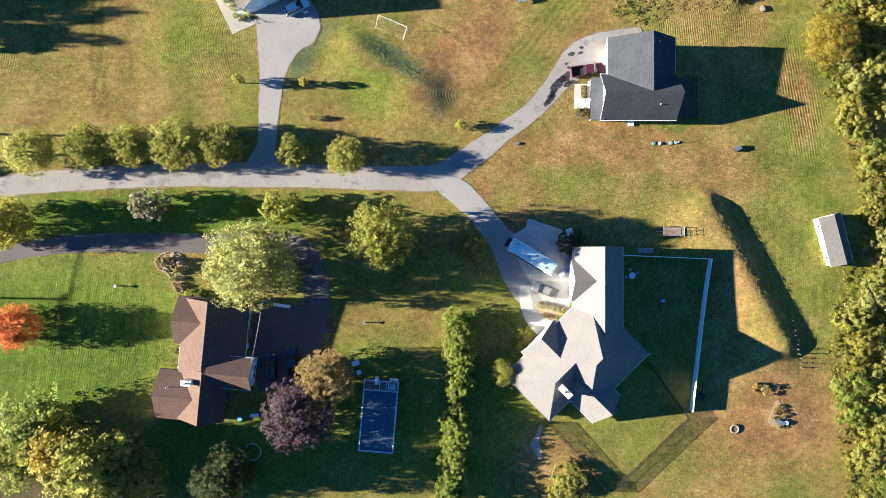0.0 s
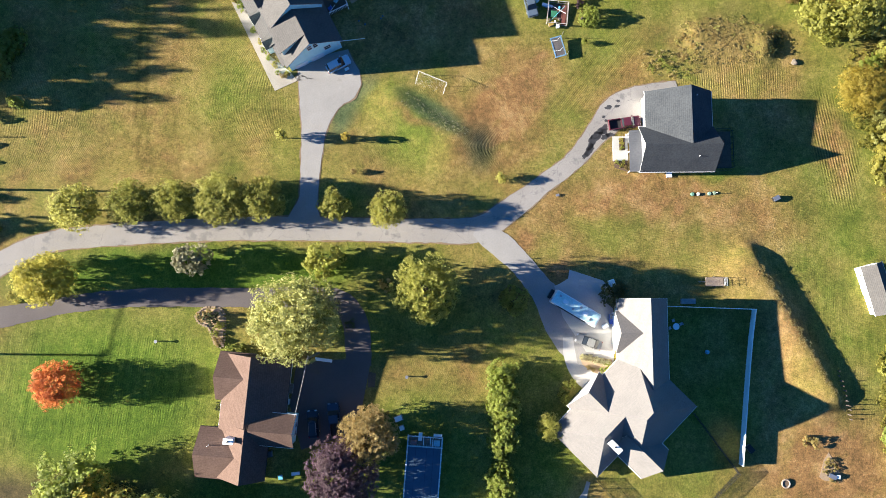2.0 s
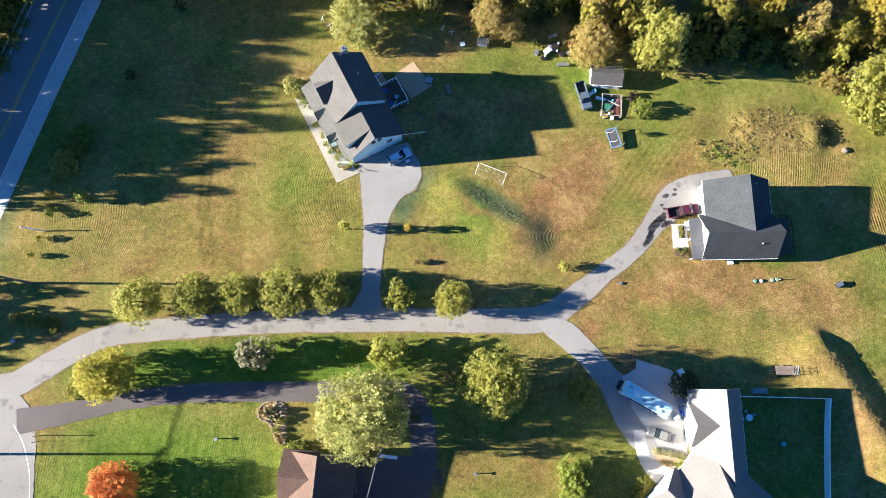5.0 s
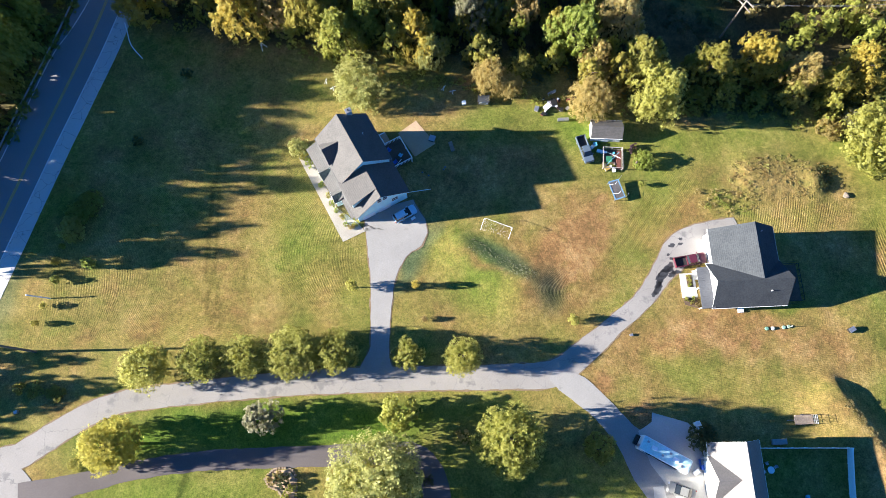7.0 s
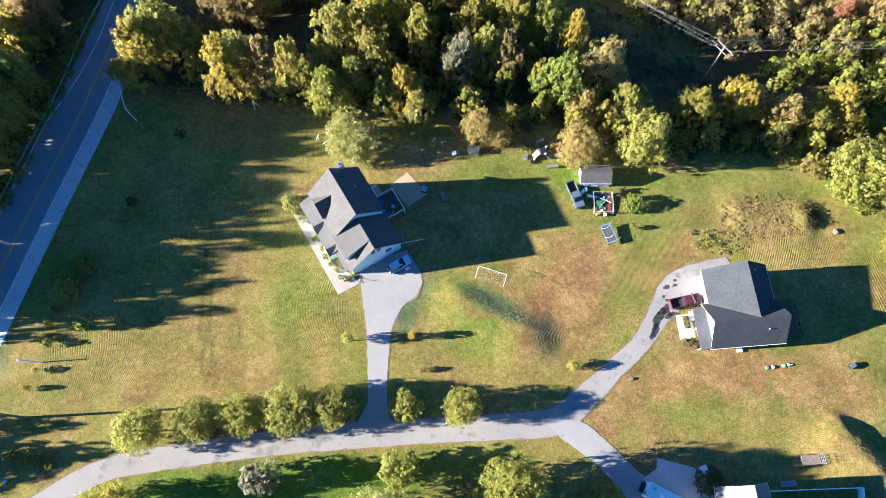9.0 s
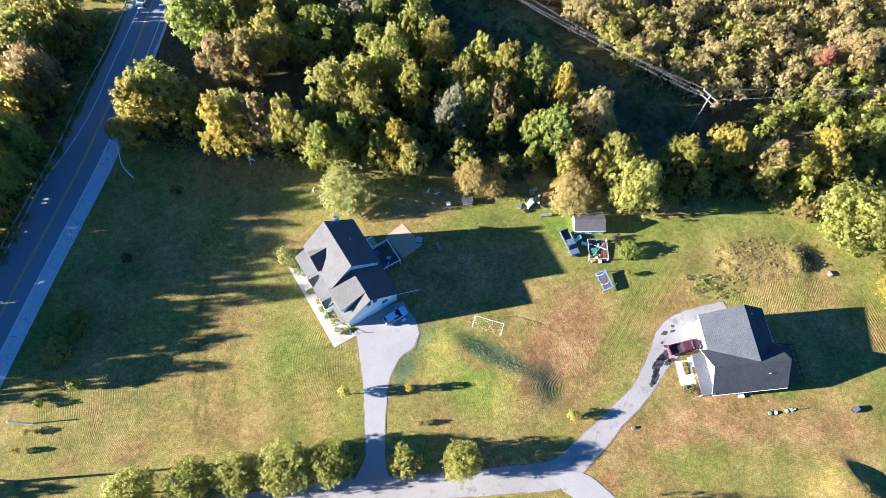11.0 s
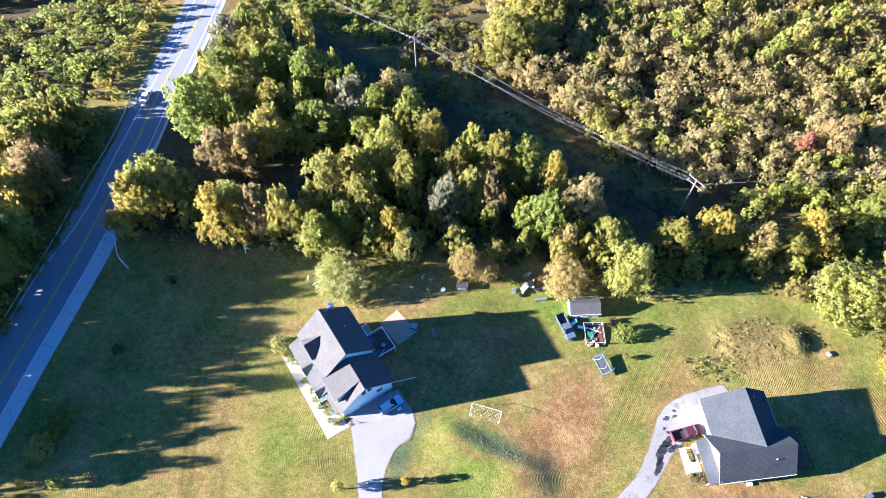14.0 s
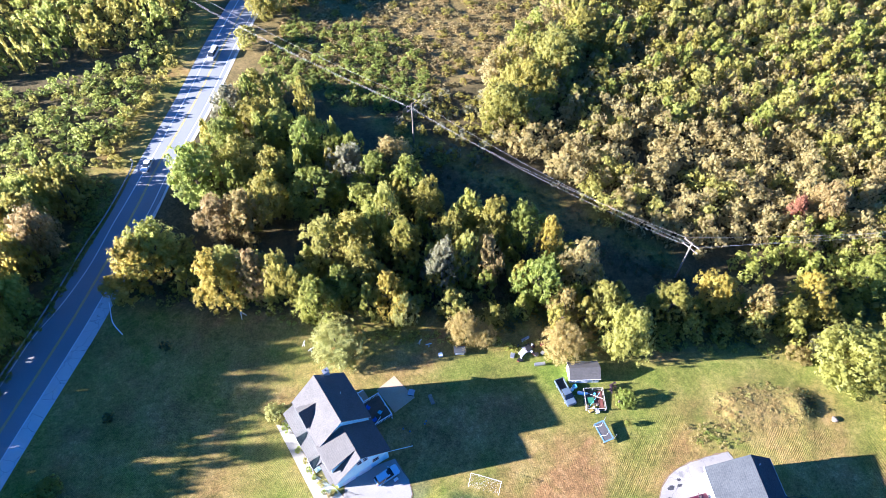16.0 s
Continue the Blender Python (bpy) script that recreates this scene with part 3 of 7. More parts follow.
north = [(-32.7, 14.6, 7.0), (-32.6, 16.2, 5.2), (-32.1, 19.2, 3.4), (-31.8, 25.6, 3.7), (-31.3, 32.0, 4.7), (-30.5, 37.0, 7.5), (-29.6, 39.6, 10.4), (-28.8, 41.4, 12.2), (-29.2, 43.6, 11.0), (-29.9, 46.5, 9.6)]
VERGE = surface("bare_verge", (0.12, 0.082, 0.045), (0.23, 0.165, 0.1), 6, 0.7, 0.95, relief=0.03)
for line in (main, north):
    tagged(ribbon("verge", [(x, y, w + 0.42) for x, y, w in line], VERGE, lift=0.03, across=6, ragged=0.14), "narrow bare earth verge along a lane", "verge", kind="structure")
tagged(ribbon("driveway_main", main, ASPHALT, across=6, ragged=0.12), "long light-grey asphalt lane between the lawns", "driveway", kind="structure")
tagged(ribbon("driveway_north", north, PALE_DRIVE, lift=0.048, ragged=0.08), "grey asphalt driveway that widens before a garage", "driveway", kind="structure")
tagged(ribbon("driveway_east", [(-1.6, 13.0, 2.2), (0.6, 11.9, 4.0), (2.9, 10.3, 4.6), (4.9, 8.5, 4.4), (7.0, 6.3, 4.2), (8.8, 3.9, 4.3), (11.0, 1.2, 5.0), (14.0, -2.4, 8.6), (17.4, -5.4, 11.4), (20.6, -7.4, 10.6)], PALE_DRIVE, lift=0.052, ragged=0.08), "pale concrete driveway that widens into a parking area", "driveway", kind="structure")
tagged(ribbon("driveway_south", [(-92.5, -3.2, 4.4), (-86, -2.2, 3.8), (-80, -1.1, 3.3), (-72, 0.3, 3.1), (-62, 1.1, 3.3), (-50, 1.1, 3.4), (-40, 1.0, 3.5), (-30, 0.9, 3.8), (-25.6, -0.2, 4.2), (-23.2, -4, 4.6), (-22.8, -8, 4.6), (-22.6, -11.4, 4.4)], TARMAC, lift=0.044, ragged=0.1), "dark asphalt driveway curving towards a brown house", "driveway", kind="structure")
tagged(slab("parking_court", [(-33.6, -10.4), (-20.4, -9.9), (-22.0, -18.4), (-22.4, -22.5), (-32.5, -25.5), (-34.6, -18)], TARMAC, lift=0.06), "dark asphalt parking court beside a brown house", "parking area", kind="structure")
tagged(ribbon("side_lane", [(-99, 1, 5), (-94.6, -1.5, 7), (-92.6, -6, 7), (-91.6, -13, 6.6), (-91.0, -24, 6.6), (-91.7, -50, 6.6)], ASPHALT, lift=0.036, ragged=0.1), "light asphalt lane along the lawn", "driveway", kind="structure")
for name, off, wid, mat_, tag in (("edge_line_east", -3.85, 0.2, LINE_WHITE, "white painted edge line"), ("centre_line_east", -0.48, 0.14, LINE_YELLOW, "worn yellow centre line"), ("centre_line_west", -0.16, 0.14, LINE_YELLOW, "worn yellow centre line")):
    tagged(ribbon(name, [(x, y, wid) for x, y, w in road_line], mat_, lift=0.05, depth=0.005, across=1, offset=off, step=2.0), tag + " on the road", "road marking", kind="structure")
tagged(ribbon("edge_line_west", [(-122, 12, 0.2), (-113.2, 34, 0.2), (-105.6, 60, 0.2), (-99.6, 81, 0.2), (-96.2, 88, 0.2), (-93.6, 93.8, 0.2), (-90.7, 102, 0.2), (-88.0, 113, 0.2), (-85.2, 123, 0.2), (-76.6, 156, 0.2), (-68.9, 190, 0.2), (-55, 240, 0.2), (-28, 340, 0.2)], LINE_WHITE, lift=0.05, depth=0.005, across=1, step=2.0), "white painted edge line on the road", "road marking", kind="structure")
tagged(ribbon("edge_line_lane", [(-92.9, -3.7, 0.18), (-91.1, -6.4, 0.18), (-89.9, -9.3, 0.18), (-88.9, -13.6, 0.18), (-88.3, -24, 0.18), (-89.0, -50, 0.18)], LINE_WHITE, lift=0.045, depth=0.005, across=1), "white painted edge line on the lane", "road marking", kind="structure")


# ---- houses ----
def roof_solid(L, W, eave, rise, hips=(0, 0), over=0.45, thick=0.22, off=0.0):
    """A gable or hip roof, ridge along x, centred; hips: how far the ridge stops short of each end."""
    hl, hw = L / 2 + over, W / 2 + over
    drop = over * rise / (W / 2)
    z0, z1 = eave - drop, eave + rise
    a, b = -hl + (hips[0] + over if hips[0] else 0), hl - (hips[1] + over if hips[1] else 0)
    top = [(-hl, -hw, z0), (hl, -hw, z0), (hl, hw, z0), (-hl, hw, z0), (a, off, z1), (b, off, z1)]
    low = [(x, y, z - thick) for x, y, z in top]
    f = [(0, 1, 5, 4), (2, 3, 4, 5), (6, 10, 11, 7), (8, 11, 10, 9), (0, 6, 7, 1), (2, 8, 9, 3)]
    f += [(1, 2, 5), (7, 11, 8), (1, 7, 8, 2)] if hips[1] else [(1, 7, 11, 5), (5, 11, 8, 2)]
    f += [(3, 0, 4), (9, 10, 6), (3, 9, 6, 0)] if hips[0] else [(3, 9, 10, 4), (4, 10, 6, 0)]
    return solid(top + low, f)


def wall_solid(L, W, eave, rise, hips=(0, 0), foot=-1.2, gap=0.24, off=0.0):
    hl, hw = L / 2, W / 2
    z = eave - gap
    base = [(-hl, -hw, foot), (hl, -hw, foot), (hl, hw, foot), (-hl, hw, foot)]
    top = [(x, y, z) for x, y, _ in base]
    v = base + top + [(-hl, off, z + rise), (hl, off, z + rise)]
    if hips[0]:
        v[8] = (-hl + hips[0], off, z + rise)
    if hips[1]:
        v[9] = (hl - hips[1], off, z + rise)
    f = [(0, 1, 5, 4), (2, 3, 7, 6), (4, 5, 9, 8), (6, 7, 8, 9), (3, 2, 1, 0)]
    f += [(1, 2, 6, 5), (5, 6, 9)] if hips[1] else [(1, 2, 6, 9, 5)]
    f += [(3, 0, 4, 7), (7, 4, 8)] if hips[0] else [(3, 0, 4, 8, 7)]
    return solid(v, f)


def block(house, x, y, turn, L, W, eave, rise, roof, wall, hips=(0, 0), over=0.45, trim=None, off=0.0, eaves=None):
    """One block of a house: walls, roof, fascia boards along eaves and rakes. Places are relative to the house."""
    m = pose(x, y, 0, 0, 0, turn)
    for name, bm, mat_ in (("wall", wall_solid(L, W, eave, rise, hips, off=off), wall), ("roof", roof_solid(L, W, eave, rise, hips, over, off=off), roof)):
        part(name, bm, mat_, house).matrix_basis = m
    if trim:
        hl, hw, drop = L / 2 + over + 0.03, W / 2 + over + 0.03, over * rise / (W / 2)
        z0, z1 = eave - drop - 0.1, eave + rise - 0.08
        for sx, hip in ((-1, hips[0]), (1, hips[1])):
            for sy in (-1, 1):
                if not hip:
                    part("rake_board", rod((sx * (hl - 0.06), sy * hw, z0 - 0.06), (sx * (hl - 0.06), off, z1 - 0.06), 0.055, sides=4), trim, house).matrix_basis = m
        for sy in (-1, 1):
            part("gutter", rod((-hl, sy * hw, z0), (hl, sy * hw, z0), 0.06, sides=6), eaves or trim, house).matrix_basis = m
    return m


def house_window(house, m, w=0.9, h=1.3, trim=None):
    """A framed window; m puts it on the wall, its face along -y."""
    trim = trim or WHITE
    fr = bmesh.new()
    for x0, x1, z0, z1 in ((-w / 2 - 0.1, -w / 2, -h / 2 - 0.1, h / 2 + 0.1), (w / 2, w / 2 + 0.1, -h / 2 - 0.1, h / 2 + 0.1), (-w / 2, w / 2, h / 2, h / 2 + 0.1), (-w / 2, w / 2, -h / 2 - 0.1, -h / 2), (-w / 2, w / 2, -0.03, 0.03)):
        put_box(fr, x0, x1, -0.08, 0.02, z0, z1)
    win = part("window", fr, trim, house)
    win.matrix_basis = m
    part("pane", box(-w / 2, w / 2, -0.04, 0.0, -h / 2, h / 2), GLASS_DARK, win)


def stack(house, x, y, turn, w, d, z0, z1, mat_, cap):
    m = pose(x, y, 0, 0, 0, turn)
    c = part("chimney", box(-w / 2, w / 2, -d / 2, d / 2, z0, z1, bevel=0.03), mat_, house)
    c.matrix_basis = m
    part("chimney_cap", box(-w / 2 - 0.1, w / 2 + 0.1, -d / 2 - 0.1, d / 2 + 0.1, z1, z1 + 0.12, bevel=0.02), cap, c)
    part("flue", rod((0, 0, z1 + 0.12), (0, 0, z1 + 0.45), 0.14), BLACK, c)


def lean_to(house, m, x0, x1, y0, z0, y1, z1, material, thick=0.14):
    """A single roof slope from the low edge (y0, z0) to the high edge (y1, z1)."""
    top = [(x0, y0, z0), (x1, y0, z0), (x1, y1, z1), (x0, y1, z1)]
    ob = part("porch_roof", solid(top + [(x, y, z - thick) for x, y, z in top], [(0, 1, 2, 3), (7, 6, 5, 4), (0, 4, 5, 1), (1, 5, 6, 2), (2, 6, 7, 3), (3, 7, 4, 0)]), material, house)
    ob.matrix_basis = m
    return ob


def porch_posts(house, m, xs, y, z0, z1, material):
    for x in xs:
        part("post", box(x - 0.08, x + 0.08, y - 0.08, y + 0.08, z0, z1), material, house).matrix_basis = m


def vent_pipe(house, x, y, z):
    part("vent_pipe", rod((x, y, z - 0.6), (x, y, z + 0.45), 0.07), WHITE, house)


# grey-roofed ranch house
hb = root("house", 36, 28, 0, label="white ranch house with dark grey shingle roof", category="house")
block(hb, -0.6, -0.5, 0, 12.9, 7.5, 3.3, 3.7, ROOF_GREY, WALL_WHITE, trim=WHITE)
block(hb, -0.1, 5.0, 90, 9.6, 11.4, 3.3, 3.6, ROOF_GREY, WALL_WHITE, trim=WHITE, off=-1.0)
lean_to(hb, pose(0, 0, 0, 0, 0, 90), -4.6, 3.1, 9.15, 2.55, 6.95, 3.2, ROOF_METAL)
for k in range(19):
    y = -4.5 + k * 0.42
    part("roof_seam", rod((-9.15, y, 2.58), (-6.95, y, 3.23), 0.025, sides=4), ROOF_METAL, hb)
porch_posts(hb, pose(0, 0, 0), (-8.9,), -4.3, -0.6, 2.5, WHITE)
porch_posts(hb, pose(0, 0, 0), (-8.9,), -0.6, -0.6, 2.5, WHITE)
porch_posts(hb, pose(0, 0, 0), (-8.9,), 2.8, -0.6, 2.5, WHITE)
part("porch_floor", box(-9.1, -6.9, -4.6, 3.1, -1.0, 0.12), CONCRETE, hb)
for y in (5.2, 8.2):
    d = part("garage_door", box(-5.93, -5.83, y - 1.25, y + 1.25, 0.0, 2.3, bevel=0.02), VINYL, hb)
    for z in (0.6, 1.15, 1.7):
        part("panel", box(-5.96, -5.92, y - 1.15, y + 1.15, z - 0.24, z + 0.24, bevel=0.01), VINYL, d)
for x in (-4.5, -1.0, 2.2, 3.6):
    house_window(hb, pose(x, -4.27, 1.5, 0, 0, 0), 1.0, 1.2)
for y in (-2.0, 0.5):
    house_window(hb, pose(5.87, y, 1.5, 0, 0, 90), 0.9, 1.2)
vent_pipe(hb, 2.6, -2.3, 5.2)
vent_pipe(hb, 2.2, 8.6, 5.9)
part("bulkhead", box(-1.8, -0.8, -5.3, -4.25, -0.8, 0.7, bevel=0.05), VINYL, hb, "white cellar hatch")
for y in (3.9, -4.0):
    part("fence_rail", box(7.9, 10.6, y - 0.03, y + 0.03, 0.3, 0.38), BLACK, hb)
part("deck", box(6.0, 10.6, -3.6, 3.4, -0.4, 0.1), SOIL, hb, "dark wooden deck in the shade")
for y in (-3.6, 3.4):
    part("deck_rail", box(6.0, 10.6, y - 0.04, y + 0.04, 1.1, 1.2), BLACK, hb)
part("deck_rail", box(10.56, 10.64, -3.6, 3.4, 1.1, 1.2), BLACK, hb)
for k in range(7):
    part("deck_post", box(10.55, 10.65, -3.6 + k * 1.16, -3.5 + k * 1.16, -0.4, 1.15), BLACK, hb)

# pale blue two-storey house
TA = -63.5
ha = root("house", -36.4, 57.2, TA, label="pale blue two-storey house with grey shingle roof", category="house")
block(ha, 1.2, -0.1, 0, 9.8, 10.0, 7.0, 4.6, ROOF_PALE, WALL_BLUE, trim=WHITE, eaves=GUTTER)
block(ha, 9.0, -0.25, 0, 7.4, 10.4, 4.7, 4.4, ROOF_PALE, WALL_BLUE, trim=WHITE, eaves=GUTTER)
lean_to(ha, pose(0, 0, 0), 8.0, 12.4, -6.6, 3.6, -5.4, 4.2, ROOF_PALE)
lean_to(ha, pose(0, 0, 0), -4.6, 8.0, -7.9, 3.3, -5.0, 4.7, ROOF_PALE)
porch_posts(ha, pose(0, 0, 0), (-4.4, -1.3, 1.8, 4.9, 7.7), -7.6, -0.8, 3.2, WHITE)
part("porch_floor", box(-4.6, 7.8, -7.8, -5.0, -0.9, 0.3), CONCRETE, ha)
# shed dormer over the garage
lean_to(ha, pose(0, 0, 0), 6.0, 11.3, -5.7, 6.7, -0.2, 9.16, ROOF_PALE)
part("dormer_wall", solid([(x, y, z) for x in (6.2, 11.1) for y, z in ((-5.3, 4.3), (-5.3, 6.7), (-0.4, 8.9))], [(0, 1, 2), (5, 4, 3), (0, 3, 4, 1), (1, 4, 5, 2), (2, 5, 3, 0)]), WALL_BLUE, ha)
block(ha, 0.0, -3.4, -90, 3.8, 4.0, 7.6, 2.2, ROOF_PALE, WALL_BLUE, over=0.25, trim=GUTTER)
block(ha, 1.6, -6.8, -90, 1.8, 2.2, 3.6, 1.0, ROOF_PALE, WHITE, over=0.2, trim=WHITE)
block(ha, 6.9, -6.8, -90, 1.8, 2.0, 3.6, 0.9, ROOF_PALE, WHITE, over=0.2, trim=WHITE)
stack(ha, -4.2, 2.2, 0, 0.8, 1.0, -1.0, 10.6, plain("grey_chimney", (0.42, 0.44, 0.46)), STEEL)
for y in (-3.3, 0.0):
    d = part("garage_door", box(12.7, 12.78, y - 1.3, y + 1.3, -0.2, 2.1, bevel=0.02), VINYL, ha, "white panelled garage door")
    for z in (0.2, 0.8, 1.4):
        part("panel", box(12.77, 12.81, y - 1.2, y + 1.2, z - 0.25, z + 0.25, bevel=0.01), VINYL, d)
for y in (-0.6, 0.6):
    house_window(ha, pose(12.72, y, 6.6, 0, 0, 90), 0.8, 1.5)
house_window(ha, pose(12.72, 2.4, 3.6, 0, 0, 90), 1.2, 1.3)
part("wall_lamp", box(12.7, 12.95, 4.3, 4.5, 2.6, 2.9, bevel=0.03), WHITE, ha)
for x in (-2.4, 0.2, 2.8, 5.2):
    house_window(ha, pose(x, 4.92, 1.8, 0, 0, 180), 1.0, 1.4)
    house_window(ha, pose(x, 4.92, 5.0, 0, 0, 180), 1.0, 1.4)
house_window(ha, pose(0.0, -5.33, 8.2, 0, 0, 0), 0.8, 0.9)
vent_pipe(ha, 0.6, 2.6, 9.3)
dk = part("deck", box(1.2, 6.4, 5.0, 9.5, 0.95, 1.15), SOIL, ha, "raised dark-stained deck with white railing")
for x0, x1, y0, y1 in ((1.2, 6.4, 9.44, 9.5), (1.2, 1.26, 5.0, 9.5), (6.34, 6.4, 5.0, 9.5)):
    part("top_rail", box(x0 - 0.04, x1 + 0.04, y0 - 0.04, y1 + 0.04, 2.05, 2.14), WHITE, dk)
    n = int(max(x1 - x0, y1 - y0) / 0.3)
    for k in range(n + 1):
        x, y = x0 + (x1 - x0) * k / n, y0 + (y1 - y0) * k / n
        part("baluster", box(x - 0.035, x + 0.035, y - 0.035, y + 0.035, 1.15, 2.06), WHITE, dk)
for x, y in ((1.3, 9.4), (6.3, 9.4), (3.8, 9.4)):
    part("deck_post", box(x - 0.08, x + 0.08, y - 0.08, y + 0.08, -1.0, 2.2), WHITE, dk)
part("landing", box(-1.6, 1.1, 5.0, 7.6, 0.2, 0.4), PATIO, ha, "low tan landing with pale steps")
for k in range(3):
    part("step", box(-2.1 + k * 0.3, -1.8 + k * 0.3, 5.2, 7.6, -0.5, -0.2 + k * 0.2), VINYL, ha)
part("bulkhead", box(7.4, 9.6, 5.0, 5.5, 0, 2.0), plain("blue_tarp", (0.02, 0.04, 0.35), 0.5), ha, "bright blue cover on the wall")
for p, q, r in (((12.7, 4.9, 3.4), (14.4, 9.3, 3.6), 0.06), ((7.4, 5.0, 3.6), (6.4, 7.2, 3.9), 0.05)):
    part("awning_pole", rod(p, q, r), WHITE, ha, "white pole reaching out from the wall")

# large pale-roofed house: a is its north-east axis, b its south-east axis
hc = root("house", 26, -16, 0, label="large cream house with light shingle hip roofs", category="house")


def c_block(a, b, turn, *rest, **more):
    s = math.sqrt(0.5)
    return block(hc, (a + b) * s - 26, (a - b) * s + 16, turn, *rest, **more)


block(hc, 1.4, 8.7, 90, 14.4, 8.0, 3.0, 4.6, ROOF_CREAM, WALL_CREAM, trim=WHITE)
block(hc, -0.9, 10.5, 0, 4.4, 6.8, 3.0, 3.4, ROOF_CREAM, WALL_CREAM, over=0.3, trim=WHITE)
c_block(5.05, 31.2, 45, 14.5, 14.5, 3.0, 8.2, ROOF_CREAM, WALL_CREAM, hips=(6.5, 6.5), trim=WHITE)
c_block(-1.6, 29.2, 45, 12.4, 10.4, 3.0, 5.7, ROOF_CREAM, WALL_CREAM, hips=(5.2, 0), trim=WHITE)
c_block(1.0, 26.6, -45, 7.0, 7.2, 3.0, 3.8, ROOF_CREAM, WALL_CREAM, trim=WHITE)
c_block(0.4, 36.4, -45, 7.4, 6.0, 3.0, 3.7, ROOF_CREAM, WALL_CREAM, trim=WHITE)
stack(hc, -5.4, -8.0, -45, 2.3, 0.9, 3.0, 8.2, VINYL, WHITE)
for y in (4.0, 7.0, 13.0):
    house_window(hc, pose(5.42, y, 1.5, 0, 0, 90), 1.1, 1.3)
for y in (9.2, 12.0):
    d = part("garage_door", box(-3.22, -3.12, y - 1.25, y + 1.25, -0.1, 2.2, bevel=0.02), VINYL, hc)
    for z in (0.4, 1.0, 1.6):
        part("panel", box(-3.25, -3.2, y - 1.15, y + 1.15, z - 0.26, z + 0.26, bevel=0.01), VINYL, d)
vent_pipe(hc, -8.0, -7.6, 4.9)
for k in range(4):
    t = k / 3
    house_window(hc, pose(3.6 + 5.6 * (1 - t) - 0.6, -9.2 + 5.0 * (1 - t) + 0.4, 1.5, 0, 0, 45), 1.1, 1.3)

# brown-roofed house
hd = root("house", -40.8, -19.3, -5.6, label="long house with brown shingle roof and two front gables", category="house")
block(hd, 0.45, 3.9, 90, 12.0, 10.4, 2.8, 2.8, ROOF_BROWN, WALL_CREAM, trim=BLACK, off=0.55)
block(hd, -0.7, -6.1, 90, 8.2, 7.6, 2.8, 3.2, ROOF_BROWN, WALL_CREAM, trim=BLACK, off=-0.9)
block(hd, -3.2, 6.5, 0, 5.4, 7.4, 2.8, 2.2, ROOF_BROWN, WALL_CREAM, over=0.4, trim=BLACK)
block(hd, -4.6, -6.6, 0, 6.6, 7.8, 2.8, 2.2, ROOF_BROWN, WALL_CREAM, over=0.4, trim=BLACK)
block(hd, 4.4, -1.6, 0, 6.6, 4.8, 4.0, 2.1, ROOF_BROWN, WALL_BLUE, over=0.4, trim=WHITE)
stack(hd, -2.2, -3.6, 0, 1.5, 0.8, 3.0, 6.2, VINYL, WHITE)
for x, y, t in ((7.72, -2.3, 90), (7.72, -0.9, 90), (5.72, 5.0, 90), (5.72, 8.0, 90), (3.13, -7.0, 90)):
    house_window(hd, pose(x, y, 1.4, 0, 0, t), 0.9, 1.2)
part("porch_floor", box(-5.6, -4.6, -2.5, 2.6, -0.6, 0.1), CONCRETE, hd)
porch_posts(hd, pose(0, 0, 0), (-5.2,), -1.8, -0.5, 2.6, WHITE)
porch_posts(hd, pose(0, 0, 0), (-5.2,), 1.6, -0.5, 2.6, WHITE)
vent_pipe(hd, -6.0, -5.0, 4.6)


def shed(x, y, turn, L, W, eave, rise, roof, wall, label):
    s = root("shed", x, y, turn, label=label, category="shed")
    block(s, 0, 0, 0, L, W, eave, rise, roof, wall, over=0.2, trim=WHITE)
    d = part("door", box(-0.7, 0.7, -W / 2 - 0.06, -W / 2, 0.0, 1.9, bevel=0.015), VINYL, s)
    part("handle", box(0.5, 0.56, -W / 2 - 0.1, -W / 2 - 0.05, 0.9, 1.1), BLACK, d)
    for x0 in (-L / 3, L / 3):
        house_window(s, pose(x0, -W / 2 - 0.01, 1.3, 0, 0, 0), 0.5, 0.7)
    return s


shed(71.1, 1.7, -75.5, 8.8, 3.7, 2.2, 1.3, ROOF_PALE, WALL_WHITE, "long white shed with pale shingle roof")
shed(13.9, 60.6, -5, 5.9, 3.6, 2.1, 1.2, ROOF_PALE, WALL_WHITE, "white garden shed with grey roof under a tree")

